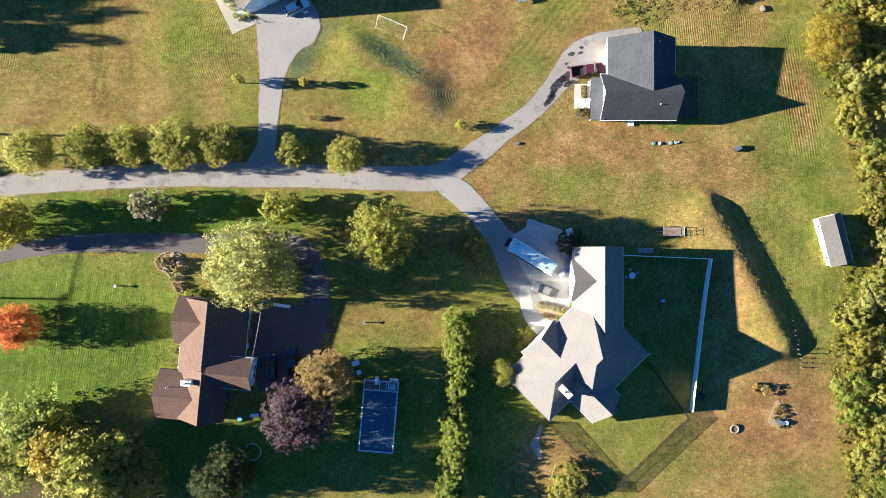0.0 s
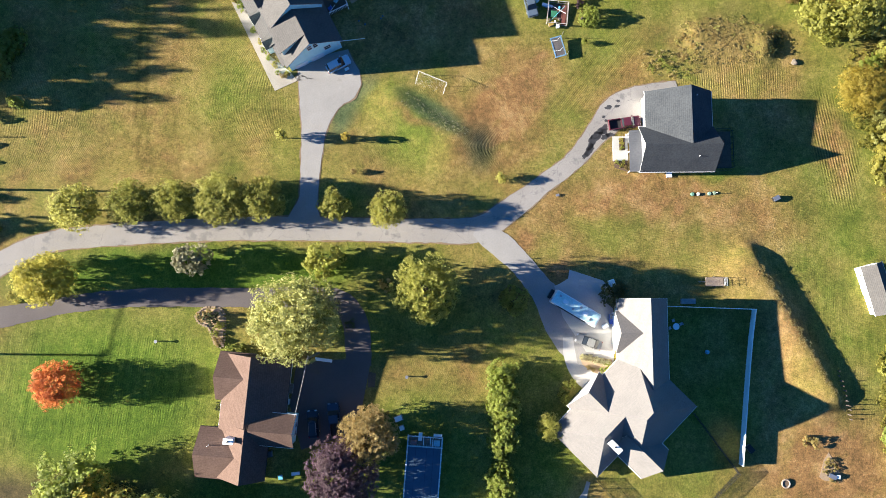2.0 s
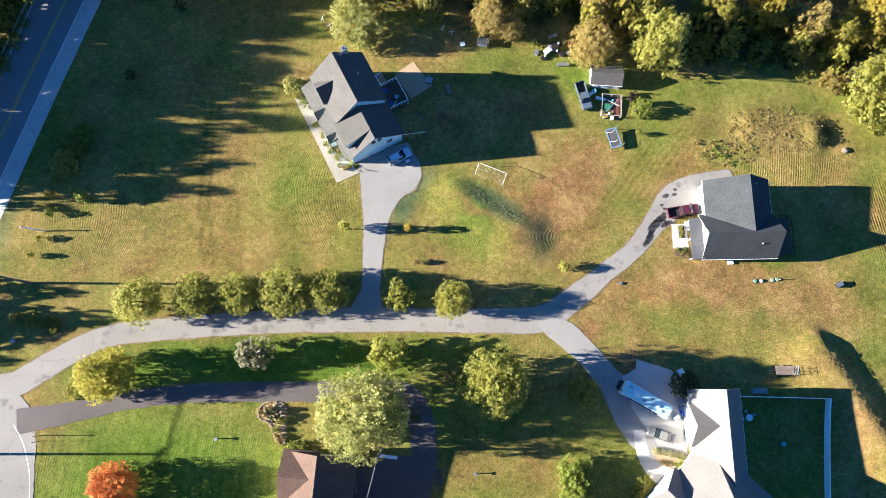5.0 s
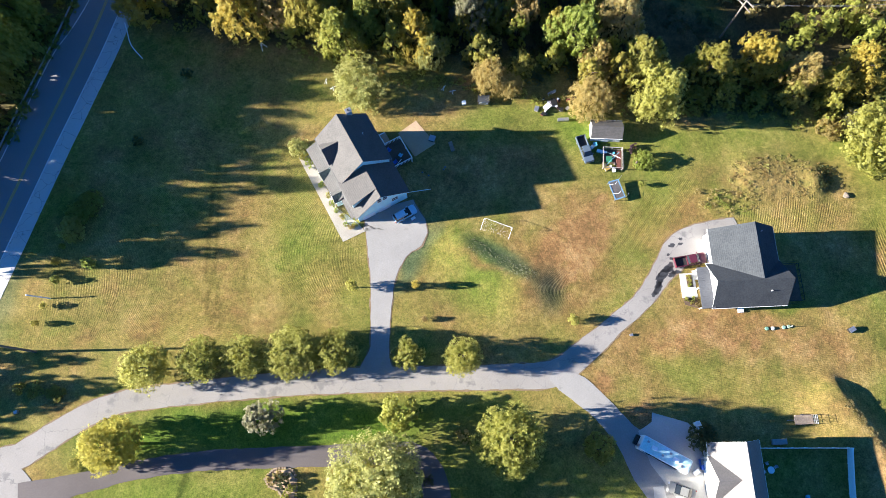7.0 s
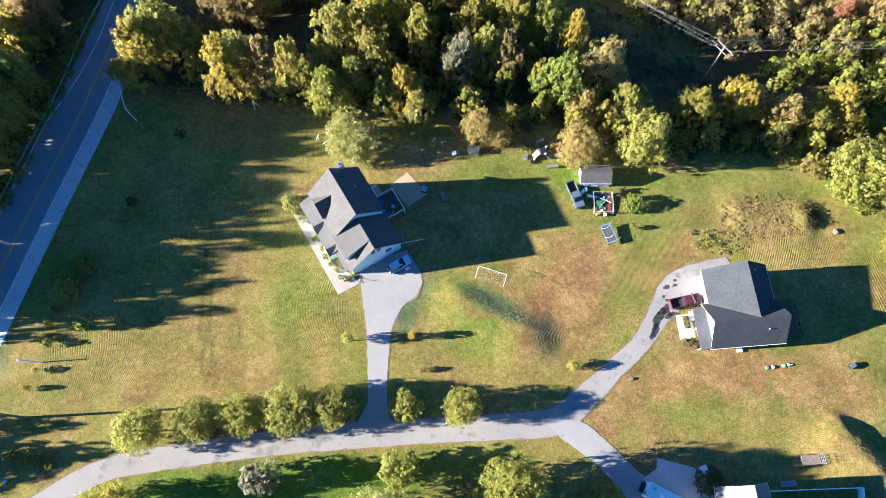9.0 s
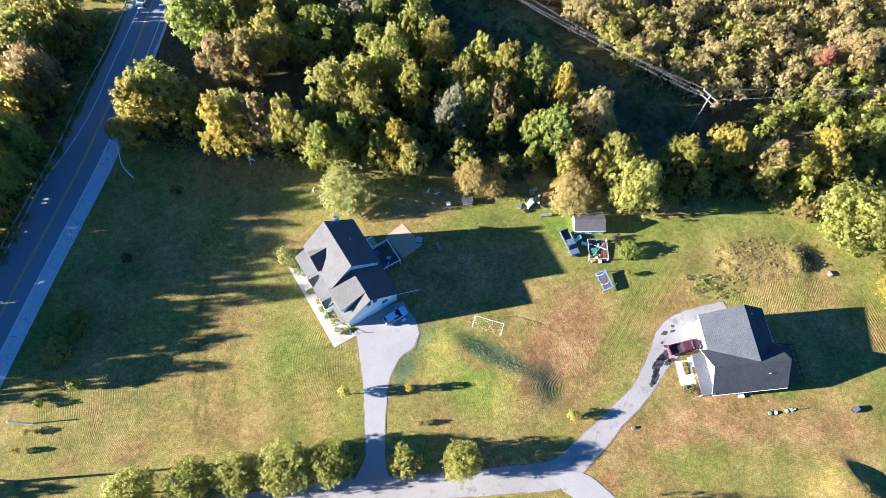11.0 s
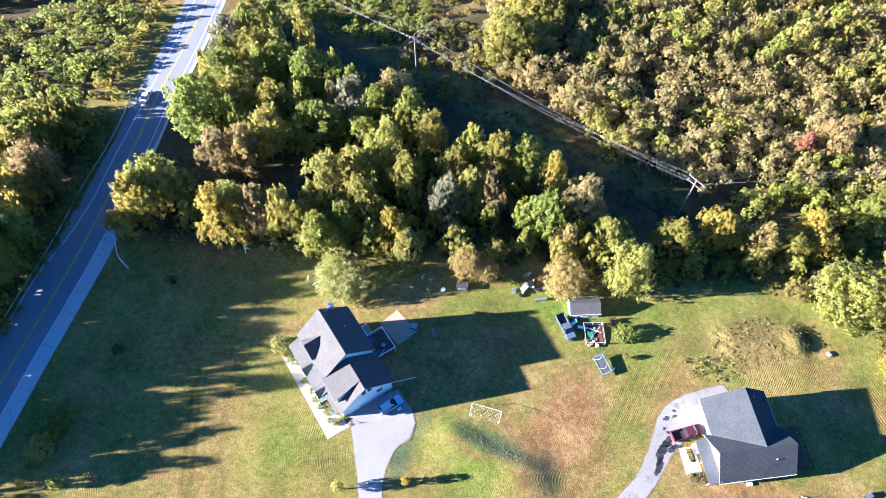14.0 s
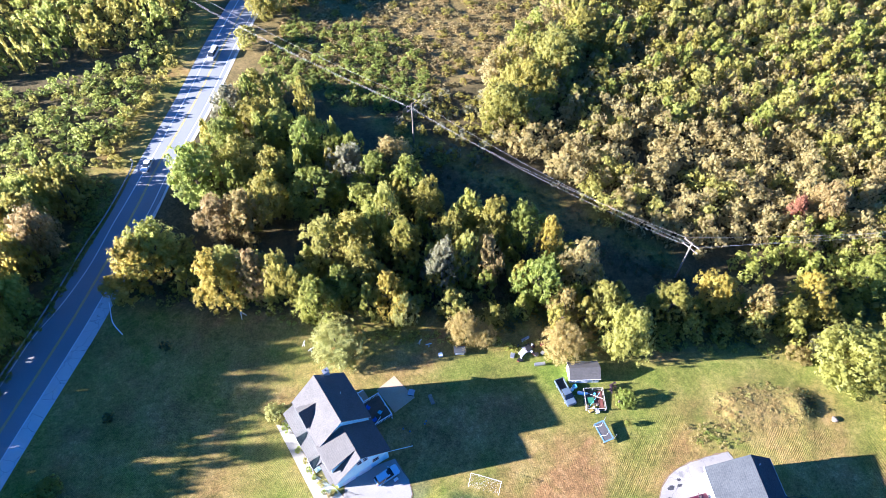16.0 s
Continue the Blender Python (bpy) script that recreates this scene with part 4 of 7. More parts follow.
# ---- trees ----
def leaf_mesh(name, material, leaves, size, boughs, twigs, peak, flat, seed=1, droop=0.0, up=0.15, lump=1.0, loose=0.35, full=0.0):
    """A crown of unit radius standing on height 0: boughs round an axis, twigs on each bough, small leaves on each twig. peak: how far it tapers upwards."""
    rng = np.random.default_rng(seed)
    k = np.arange(boughs)
    zf = (k + rng.uniform(0, 1, boughs)) / boughs
    az = k * 2.39996 + rng.uniform(-0.6, 0.6, boughs)
    girth = np.sin(np.pi * (0.14 + 0.82 * zf)) ** 0.6 * (1 - peak * zf)
    girth /= girth.max()
    rad = girth * rng.uniform(0.25 + 0.25 * full, 0.88 - 0.14 * full, boughs)
    heart = np.stack([rad * np.cos(az), rad * np.sin(az), (0.2 + 0.7 * zf) * 1.7 * flat], 1)
    reach = lump * (0.22 + 0.22 * girth) * rng.uniform(0.55 + 0.3 * full, 1.2 - 0.15 * full, boughs)
    own = rng.integers(0, boughs, boughs * twigs)
    d = rng.normal(size=(len(own), 3)) + 0.55 * np.stack([np.cos(az[own]), np.sin(az[own]), np.full(len(own), 0.5)], 1)
    d /= np.linalg.norm(d, axis=1)[:, None]
    tip = heart[own] + d * (reach[own] * rng.uniform(0.5, 1.08, len(own)))[:, None]
    tuft = reach[own] * rng.uniform(0.15, 0.34, len(own))
    pick = rng.integers(0, len(own), leaves)
    off = rng.normal(size=(leaves, 3))
    off /= np.linalg.norm(off, axis=1)[:, None]
    pos = tip[pick] + off * (tuft[pick] * rng.uniform(0.05, 1, leaves) ** 0.6)[:, None]
    pos[:, 2] -= droop * (pos[:, 0] ** 2 + pos[:, 1] ** 2)
    pos[:, :2] /= np.percentile(np.hypot(pos[:, 0], pos[:, 1]), 95)
    wide = np.hypot(pos[:, 0], pos[:, 1])
    pos[:, :2] *= (1 - full * np.maximum(0, wide - 0.97) / np.maximum(wide, 0.1) * 0.7)[:, None]
    lo, hi = np.percentile(pos[:, 2], (1, 99.5))
    pos[:, 2] = (pos[:, 2] - lo) / (hi - lo) * 1.7 * flat
    nrm = d[pick] * 0.9 + off * 0.5 + rng.normal(size=(leaves, 3)) * loose + np.array([0, 0, up])
    nrm /= np.linalg.norm(nrm, axis=1)[:, None]
    t = np.cross(nrm, rng.normal(size=(leaves, 3)))
    t /= np.linalg.norm(t, axis=1)[:, None]
    b = np.cross(nrm, t)
    s = size * rng.uniform(0.6, 1.3, leaves)[:, None]
    return mesh_leaves(name, np.stack([pos - t * s, pos - b * s, pos + (t + b) * s * 0.8], 1).reshape(-1, 3), material)


def mesh_leaves(name, v, material):
    """A mesh of loose triangles, three corners after another."""
    n = len(v) // 3
    me = bpy.data.meshes.new(name)
    me.vertices.add(len(v))
    me.vertices.foreach_set("co", np.ascontiguousarray(v, np.float32).ravel())
    me.loops.add(3 * n)
    me.loops.foreach_set("vertex_index", np.arange(3 * n, dtype=np.int32))
    me.polygons.add(n)
    me.polygons.foreach_set("loop_start", np.arange(0, 3 * n, 3, dtype=np.int32))
    me.update()
    me.materials.append(material)
    return me


def trunk_mesh(seed):
    """A tapered trunk with limbs for a tree of height 1."""
    rng = random.Random(seed)
    bm = bmesh.new()
    put_rod(bm, (0, 0, -0.03), (0.01, 0, 0.35), 0.03, 0.022, 8)
    put_rod(bm, (0.01, 0, 0.34), (rng.uniform(-0.03, 0.03), 0.02, 0.8), 0.022, 0.008, 7)
    for k in range(6):
        a, z = k * 1.05 + rng.uniform(0, 0.6), rng.uniform(0.28, 0.55)
        put_rod(bm, (0, 0, z), (0.22 * math.cos(a), 0.22 * math.sin(a), z + rng.uniform(0.15, 0.3)), 0.012, 0.004, 5)
    me = bpy.data.meshes.new("trunk")
    bm.to_mesh(me)
    bm.free()
    me.materials.append(BARK)
    return me


TRUNKS = [trunk_mesh(k) for k in range(3)]
CROWNS = {}
tree_rng = random.Random(11)


def crown_of(material, style, k):
    key = (material.name, style, k)
    if key not in CROWNS:
        leaves, size, boughs, twigs, peak, flat, droop = {
            "broad": (10500, 0.043, 36, 20, 0.3, 0.85, 0.0), "bush": (2100, 0.084, 12, 10, 0.2, 0.9, 0.0), "wood": (4300, 0.058, 20, 13, 0.6, 1.1, 0.0), "tall": (10500, 0.039, 26, 20, 0.62, 1.1, 0.0), "willow": (21000, 0.026, 46, 16, 0.2, 0.8, 0.14),
            "small": (5200, 0.057, 16, 16, 0.35, 0.95, 0.0), "shrub": (1200, 0.105, 9, 9, 0.1, 0.8, 0.0), "dense": (17500, 0.03, 80, 14, 0.22, 0.85, 0.0)}[style]
        CROWNS[key] = leaf_mesh("crown", material, leaves, size, boughs, twigs, peak, flat, 7 + 13 * k + len(CROWNS), droop, lump={"tall": 1.0, "wood": 1.0, "broad": 1.18, "willow": 1.25, "dense": 0.95}.get(style, 1.3), full={"dense": 0.55, "willow": 0.5, "small": 0.5}.get(style, 0.0))
    return CROWNS[key]


def tree(x, y, r, height, material, style, label, category="tree", group="", low=0.22, kind="", variant=None):
    """A tree with its crown of radius r from low * height up to its height."""
    t = root("tree" if category == "tree" else category.replace(" ", "_"), x, y, tree_rng.uniform(0, 360), label=label, category=category, group=group, kind=kind)
    k = tree_rng.randrange(2) if variant is None else variant
    if height > 2.2:
        tr = new("trunk", TRUNKS[tree_rng.randrange(3)])
        tr.parent, tr.scale = t, (min(height, 1.6 * r + 3),) * 2 + (height,)
    cr = new("crown", crown_of(material, style, k))
    cr.parent = t
    flat = {"broad": 0.85, "wood": 1.1, "tall": 1.1, "bush": 0.9, "willow": 0.8, "small": 0.95, "shrub": 0.8, "dense": 0.85}[style]
    cr.location, cr.scale = (0, 0, height * low), (r, r, height * (1 - low) / (1.7 * flat))
    return t


lane = "trees along the lane"
for x, y, r, hh, mat_, style, label in (
    (-71.8, 17.0, 4.2, 7.5, LEAF_ROW, "dense", "olive-green tree in the row beside the lane"),
    (-62.5, 17.8, 4.0, 7.4, LEAF_ROW, "dense", "olive-green tree in the row beside the lane"),
    (-54.9, 18.2, 3.9, 7.4, LEAF_ROW, "dense", "olive-green tree in the row beside the lane"),
    (-46.8, 18.5, 4.7, 8.0, LEAF_BRIGHT, "dense", "yellowing tree in the row beside the lane"),
    (-39.6, 18.3, 4.0, 7.4, LEAF_ROW, "dense", "olive-green tree in the row beside the lane"),
    (-26.9, 17.5, 2.9, 6.0, LEAF_ROW, "small", "small olive-green tree beside the lane"),
    (-17.4, 16.5, 3.4, 6.5, LEAF_ROW, "dense", "small olive-green tree beside the lane")):
    tree(x, y, r, hh, mat_, style, label, group=lane)
for x, y, r, hh, mat_, style, label in (
    (-52.0, 7.6, 3.3, 6, LEAF_GREY, "small", "small grey-green tree between two drives"),
    (-28.8, 7.6, 3.3, 6, LEAF_LANE, "small", "small pale olive tree between two drives"),
    (-10.6, 2.3, 5.8, 14.5, LEAF_ROW, "dense", "tall yellow-green maple on the lawn"),
    (-32.6, -2.2, 7.7, 15.5, LEAF_PALE, "willow", "large pale willow beside a brown house"),
    (5.0, 0.0, 2.7, 5, LEAF_GREEN, "small", "small dark green tree on the lawn"),
    (-76.2, 4.4, 4.7, 9, LEAF_MAPLE, "dense", "yellow-green tree at the fork of two drives"),
    (-73.4, -13.6, 4.0, 7, LEAF_RED, "dense", "red autumn maple on the lawn"),
    (10.7, -21.7, 2.5, 4, LEAF_BRIGHT, "dense", "rounded yellow-green shrub tree beside a house"),
    (23.2, 0.9, 2.6, 4, LEAF_DARK, "small", "small dark tree beside a garage"),
    (-25.1, -28.3, 6.0, 10, LEAF_PLUM, "dense", "round purple-leaved plum tree"),
    (-20.3, -22.4, 4.9, 9, LEAF_AUTUMN, "dense", "tree turning orange beside a parking court"),
    (-69.6, -30.6, 6.0, 7, LEAF_LIME, "broad", "tall green tree in the grove"), (-71.6, -34.6, 6.0, 6.5, LEAF_GREEN, "broad", "tall green tree in the grove"),
    (-58.4, -36.8, 7.4, 13.5, LEAF_BRIGHT, "broad", "tall yellowing tree in the grove"), (-64.7, -33.9, 5.1, 10, LEAF_GOLD, "broad", "tall yellowing tree in the grove"),
    (-53.6, -38.6, 5.6, 9, LEAF_LIME, "broad", "tall green tree in the grove"), (-36.6, -38.0, 4.8, 13, LEAF_DARK, "dense", "dark evergreen tree on the lawn"),
    (-35.1, 71.8, 5.6, 8, LEAF_PALE, "willow", "bright yellow-green tree at the wood's edge"), (-8.6, 72.6, 3.6, 7.5, LEAF_TAN, "willow", "tan autumn tree at the wood's edge"), (-4.9, 70.9, 2.6, 5.5, LEAF_TAN, "willow", "small tan autumn tree at the wood's edge"),
    (11.4, 66.9, 4.7, 7.5, LEAF_TAN, "willow", "tan autumn tree behind a shed"), (24.0, 66.0, 5.6, 13.5, LEAF_BRIGHT, "broad", "tall yellow-green tree behind a shed"),
    (-55.0, 196.0, 5.5, 11, LEAF_OLIVE, "broad", "olive tree beside the road"), (-46.0, 204.0, 6.0, 12, LEAF_GREEN, "broad", "green tree beside a meadow"), (-60.0, 180.0, 3.4, 7, LEAF_WILLOW, "small", "pale green tree beside the road"),
    (11.0, 136.5, 7.0, 14, LEAF_YELLOW, "broad", "large yellow-green tree at the wood's corner"), (20.0, 146.0, 7.5, 13, LEAF_OLIVE, "broad", "large olive tree at the wood's edge"), (30.5, 158.0, 7.5, 13, LEAF_WILLOW, "broad", "large pale olive tree at the wood's edge"), (41.0, 170.0, 7.0, 12, LEAF_OLIVE, "broad", "large olive tree at the wood's edge"),
    (74.2, 94.4, 2.4, 10.0, LEAF_ROSE, "broad", "tree with rosy red autumn leaves"), (82.0, 95.0, 5.0, 13, LEAF_AUTUMN, "broad", "tree turning orange at the wood's edge"), (71.6, 38.8, 4.8, 6.0, LEAF_GOLD, "willow", "large golden bush at the field's edge"), (69.0, 55.6, 8.6, 10, LEAF_BRIGHT, "broad", "wide yellow-green tree at the wood's edge")):
    tree(x, y, r, hh, mat_, style, label, low=0.08)


WOOD_LABELS = {"leaves_straw": "tall straw-coloured tree among dense woods", "leaves_pale": "small pale green tree among dense woods", "leaves_olive": "tall olive-green tree among dense woods", "leaves_green": "tall green-leaved tree among dense woods", "leaves_yellow": "tall yellowing autumn tree among dense woods",
               "leaves_grey": "tall grey-green tree among dense woods", "leaves_autumn": "tall tree turning orange among dense woods", "leaves_willow": "tall pale green tree among dense woods", "leaves_tan": "tall tan autumn tree among dense woods", "leaves_gold": "tall golden autumn tree among dense woods", "leaves_bright": "bushy bright yellow-green tree among dense growth", "leaves_lime": "bright green bushy tree among dense growth", "leaves_lane": "bushy yellow-green tree among dense growth"}


def scatter(corners, gap, seed, keep=lambda x, y: True):
    """Places at least gap apart inside an outline."""
    rng = random.Random(seed)
    xs, ys = [c[0] for c in corners], [c[1] for c in corners]
    out, cells = [], {}
    n = int((max(xs) - min(xs)) * (max(ys) - min(ys)) / gap ** 2 * 6)
    for _ in range(n):
        x, y = rng.uniform(min(xs), max(xs)), rng.uniform(min(ys), max(ys))
        odd = False
        for (ax, ay), (bx, by) in zip(corners, corners[1:] + corners[:1]):
            if (ay > y) != (by > y) and x < (bx - ax) * (y - ay) / (by - ay) + ax:
                odd = not odd
        if not odd or not keep(x, y):
            continue
        i, j = int(x // gap), int(y // gap)
        if all(math.hypot(x - a, y - b) >= gap for di in (-1, 0, 1) for dj in (-1, 0, 1) for a, b in cells.get((i + di, j + dj), ())):
            cells.setdefault((i, j), []).append((x, y))
            out.append((x, y))
    return out


# the belt of tall trees behind the lawns: place, crown radius, height, leaf
belt_west = [(-76.4, 94.0, 7.4, 14.5, LEAF_GOLD), (-73.0, 96.6, 7.4, 15.5, LEAF_LANE), (-82.2, 90.8, 3.0, 7, LEAF_GOLD), (-59.6, 88.4, 6.0, 14.5, LEAF_GOLD), (-57.0, 90.4, 4.6, 14, LEAF_BRIGHT), (-51.4, 88.5, 4.2, 14.5, LEAF_AUTUMN), (-46.0, 87.1, 4.4, 15, LEAF_OLIVE), (-42.6, 84.6, 3.6, 13, LEAF_YELLOW), (-39.4, 81.0, 4.4, 13, LEAF_LANE),
             (-36.6, 95.2, 5.6, 14.5, LEAF_WILLOW), (-31.0, 95.4, 5.2, 15.5, LEAF_OLIVE), (-22.6, 101.3, 4.6, 17.5, LEAF_BRIGHT), (-29.6, 88.2, 5.4, 14.5, LEAF_OLIVE), (-23.4, 80.6, 4.4, 13, LEAF_GOLD), (-20.6, 78.0, 3.2, 9, LEAF_PALE), (-19.4, 93.0, 5.0, 15.5, LEAF_YELLOW), (-26.0, 96.6, 4.2, 16, LEAF_LANE), (-33.6, 84.4, 4.2, 12, LEAF_GREEN)]
belt_east = [(-11.6, 86.6, 4.6, 14, LEAF_GREY), (-5.6, 87.6, 4.0, 15, LEAF_BRIGHT), (-1.8, 86.4, 3.6, 15, LEAF_AUTUMN), (1.4, 96.0, 5.6, 15.5, LEAF_OLIVE), (7.6, 94.4, 5.4, 15, LEAF_GREEN), (-3.9, 99.9, 5.0, 14.5, LEAF_LANE), (-8.6, 94.0, 4.4, 14, LEAF_OLIVE), (12.8, 90.1, 3.0, 15.5, LEAF_GOLD), (8.4, 79.6, 5.4, 14, LEAF_LIME), (18.5, 83.6, 5.0, 14, LEAF_STRAW),
             (13.2, 75.0, 3.6, 9, LEAF_TAN), (21.4, 74.4, 4.6, 10.5, LEAF_WILLOW), (35.8, 72.3, 4.6, 11, LEAF_YELLOW), (45.2, 73.0, 4.8, 12, LEAF_GOLD), (54.0, 70.6, 4.0, 10, LEAF_TAN), (65.8, 71.0, 5.0, 11, LEAF_GOLD), (60.2, 67.9, 4.0, 8, LEAF_YELLOW), (81.7, 74.6, 5.6, 9, LEAF_GREEN)]
belt_back = [(-66.8, 118.6, 7.4, 15.5, LEAF_LIME), (-60.6, 105.6, 5.6, 13.5, LEAF_AUTUMN), (-54.6, 106.0, 5.6, 14, LEAF_TAN), (-56.2, 123.7, 6.0, 14, LEAF_YELLOW), (-49.5, 110.1, 6.4, 14, LEAF_OLIVE), (-41.2, 128.7, 6.0, 13, LEAF_LIME), (-31.0, 118.7, 6.4, 13, LEAF_GREY), (-20.4, 120.6, 6.0, 12, LEAF_TAN), (-38.6, 111.2, 7.2, 13, LEAF_GREEN),
             (-28.3, 107.6, 6.2, 11, LEAF_GREEN), (-54.6, 139.8, 6.0, 11, LEAF_OLIVE), (-55.7, 155.0, 4.8, 9, LEAF_YELLOW), (-62.0, 147.6, 5.4, 10, LEAF_GREY), (-47.6, 134.0, 6.2, 11.5, LEAF_GREEN), (-48.6, 118.6, 5.6, 13, LEAF_OLIVE), (-34.0, 126.0, 5.0, 10, LEAF_GREEN), (-61.6, 131.0, 5.6, 13, LEAF_GREEN), (-12.4, 106.0, 5.2, 13, LEAF_OLIVE), (-17.0, 112.4, 5.2, 13.5, LEAF_GREEN), (-24.4, 115.0, 5.4, 13, LEAF_GREEN)]
belts = belt_west + belt_east + belt_back
for x, y, r, hh, mat_ in belts:
    tree(x, y, r, hh + 1.2, mat_, "tall", WOOD_LABELS.get(mat_.name, "tall tree among dense woods"), group="wood belt", low=0.08)
# smaller growth between them
front = [(-80, 92), (-66, 90), (-54, 88), (-42, 84), (-35, 79), (-21, 78), (-9, 76), (0, 72), (18, 70), (30, 69), (27, 80), (16, 90), (0, 98), (-20, 102), (-36, 98), (-48, 93), (-62, 97), (-72, 102)]
behind = [(-72, 122), (-60, 112), (-40, 115), (-28, 108), (-14, 108), (-17, 120), (-33, 135), (-46, 150), (-54, 160), (-66, 140)]
thin = [(30, 66), (70, 63.5), (95, 63), (95, 77), (66, 72), (46, 75), (34, 76)]
for area, gap, seed, tall in ((front, 5.6, 4, 1.0), (behind, 6.2, 17, 1.35), (thin, 5.2, 18, 0.72)):
    for x, y in scatter(area, gap, seed, lambda x, y: all(math.hypot(x - a[0], y - a[1]) > 0.62 * a[2] for a in belts)):
        mat_ = tree_rng.choice((LEAF_GREEN, LEAF_OLIVE, LEAF_GREEN, LEAF_WILLOW, LEAF_LANE))
        tree(x, y, tree_rng.uniform(2.6, 4.0), tree_rng.uniform(6.5, 11.0) * tall, mat_, "wood", WOOD_LABELS[mat_.name], group="wood belt", low=0.05)
belt_road = [(-99.8, 104.6, 4.8, 15.5, LEAF_AUTUMN), (-104.0, 109.6, 4.8, 15, LEAF_OLIVE), (-102.6, 88.0, 4.8, 16.5, LEAF_LIME), (-104.6, 97.4, 4.8, 16, LEAF_GOLD), (-108.9, 115.5, 6.0, 14, LEAF_GREEN), (-106.4, 74.0, 5.4, 18, LEAF_YELLOW), (-112.6, 64.0, 5.2, 17.5, LEAF_LIME), (-103.6, 80.5, 5.0, 19, LEAF_GREEN), (-108.4, 88.0, 5.4, 18.5, LEAF_YELLOW)]
for x, y, r, hh, mat_ in belt_road:
    tree(x, y, r, hh, mat_, "broad", WOOD_LABELS.get(mat_.name, "tall tree among dense woods"), group="west wood", low=0.12)
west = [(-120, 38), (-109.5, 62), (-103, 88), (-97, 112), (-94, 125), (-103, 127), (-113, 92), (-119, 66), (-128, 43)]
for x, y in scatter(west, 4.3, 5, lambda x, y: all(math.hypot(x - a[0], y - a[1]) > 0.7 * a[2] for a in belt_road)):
    # beyond y = 88 darker leaf colours stand in for shade from farther west
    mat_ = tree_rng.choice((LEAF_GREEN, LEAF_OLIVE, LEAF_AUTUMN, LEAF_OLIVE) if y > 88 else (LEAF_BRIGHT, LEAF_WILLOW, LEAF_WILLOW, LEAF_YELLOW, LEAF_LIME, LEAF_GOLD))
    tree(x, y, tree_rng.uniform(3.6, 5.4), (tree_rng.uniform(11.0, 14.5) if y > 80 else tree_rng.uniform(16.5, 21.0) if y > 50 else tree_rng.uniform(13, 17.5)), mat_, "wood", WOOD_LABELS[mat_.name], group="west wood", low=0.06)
# back rows, mostly out of view, added to close the shade on the lawn
west_back = [(-129, 43), (-118, 62), (-112, 88), (-106, 112), (-103, 124), (-109, 126), (-119, 92), (-126, 66), (-136, 43)]
for x, y in scatter(west_back, 6.6, 35):
    mat_ = tree_rng.choice((LEAF_GREEN, LEAF_OLIVE))
    tree(x, y, tree_rng.uniform(4.8, 6.6), tree_rng.uniform(14.5, 18.0) if 45 < y < 74 else tree_rng.uniform(7.0, 10.5), mat_, "bush", WOOD_LABELS[mat_.name], group="west wood", low=0.0)
east = [(75, -60), (72, -30), (74, -12), (78, 0), (79, 12), (75, 24), (74, 48), (100, 60), (110, -60)]
for x, y in scatter(east, 3.7, 6):
    mat_ = tree_rng.choice((LEAF_BRIGHT, LEAF_LIME, LEAF_PALE, LEAF_BRIGHT, LEAF_YELLOW))
    tree(x, y, tree_rng.uniform(2.4, 4.0), tree_rng.uniform(1.8, 4.2), mat_, "bush", WOOD_LABELS[mat_.name], group="east thicket", low=0.02)
# unseen trees, added only to cast the shade band across the lane's west end
shade_west = [(-116, 8), (-110, 17), (-109, 20), (-125, 20.5), (-140, 6)]
for x, y in scatter(shade_west, 6.5, 8):
    tree(x, y, tree_rng.uniform(3.2, 4.4), tree_rng.uniform(8.5, 12.5), LEAF_GREEN, "wood", WOOD_LABELS["leaves_green"], group="west wood", low=0.1)


def thicket(name, places, material, leaves, size, r, hh, seed, label, up=0.15, peak=0.4, boughs=9, lump=1.0, loose=0.35):
    """Many crowns joined into one growth, too many to count."""
    rng = np.random.default_rng(seed)
    stock = []
    for k in range(4):
        me_ = leaf_mesh("stock", material, leaves, size, boughs, 22, peak, 1.0, seed + k, up=up, lump=lump, loose=loose)
        a = np.empty(len(me_.vertices) * 3, np.float32)
        me_.vertices.foreach_get("co", a)
        stock.append(a.reshape(-1, 3))
        bpy.data.meshes.remove(me_)
    all_ = []
    for x, y in places:
        s, t = rng.uniform(*r), rng.uniform(0, 6.28)
        v = stock[rng.integers(4)] * (s, s, rng.uniform(*hh) / 1.9)
        c, w = math.cos(t), math.sin(t)
        all_.append(np.stack([v[:, 0] * c - v[:, 1] * w + x, v[:, 0] * w + v[:, 1] * c + y, v[:, 2] + ground_at(x, y) - 0.1], 1))
    return tagged(new(name, mesh_leaves(name, np.concatenate(all_), material)), label, "woods", kind="stuff")


north = [(34, 96), (50, 89), (95, 82), (125, 79), (160, 140), (172, 205), (60, 205), (34, 186), (10, 158), (8, 133)]
deep = [(26, 142), (62, 130), (100, 112), (130, 96), (160, 140), (172, 205), (60, 205), (34, 186), (12, 158)]
spots = scatter(north, 4.3, 7)
for k, (mat_, label) in enumerate(((LEAF_STRAW, "dense straw-coloured autumn woods beyond the power line"), (LEAF_WILLOW, "dense pale olive autumn woods beyond the power line"), (LEAF_STRAW, "dense straw-coloured autumn woods beyond the power line"), (LEAF_STRAW, "dense straw-coloured autumn woods beyond the power line"), (LEAF_STRAW, "dense straw-coloured autumn woods beyond the power line"))):
    thicket("north_woods", spots[k::5], mat_, 900, 0.08, (3.3, 4.7), (6.4, 9.6), 21 + 5 * k, label, 0.3, 0.5, 9, 1.25, 0.4)
crests = scatter(north, 7.5, 40)
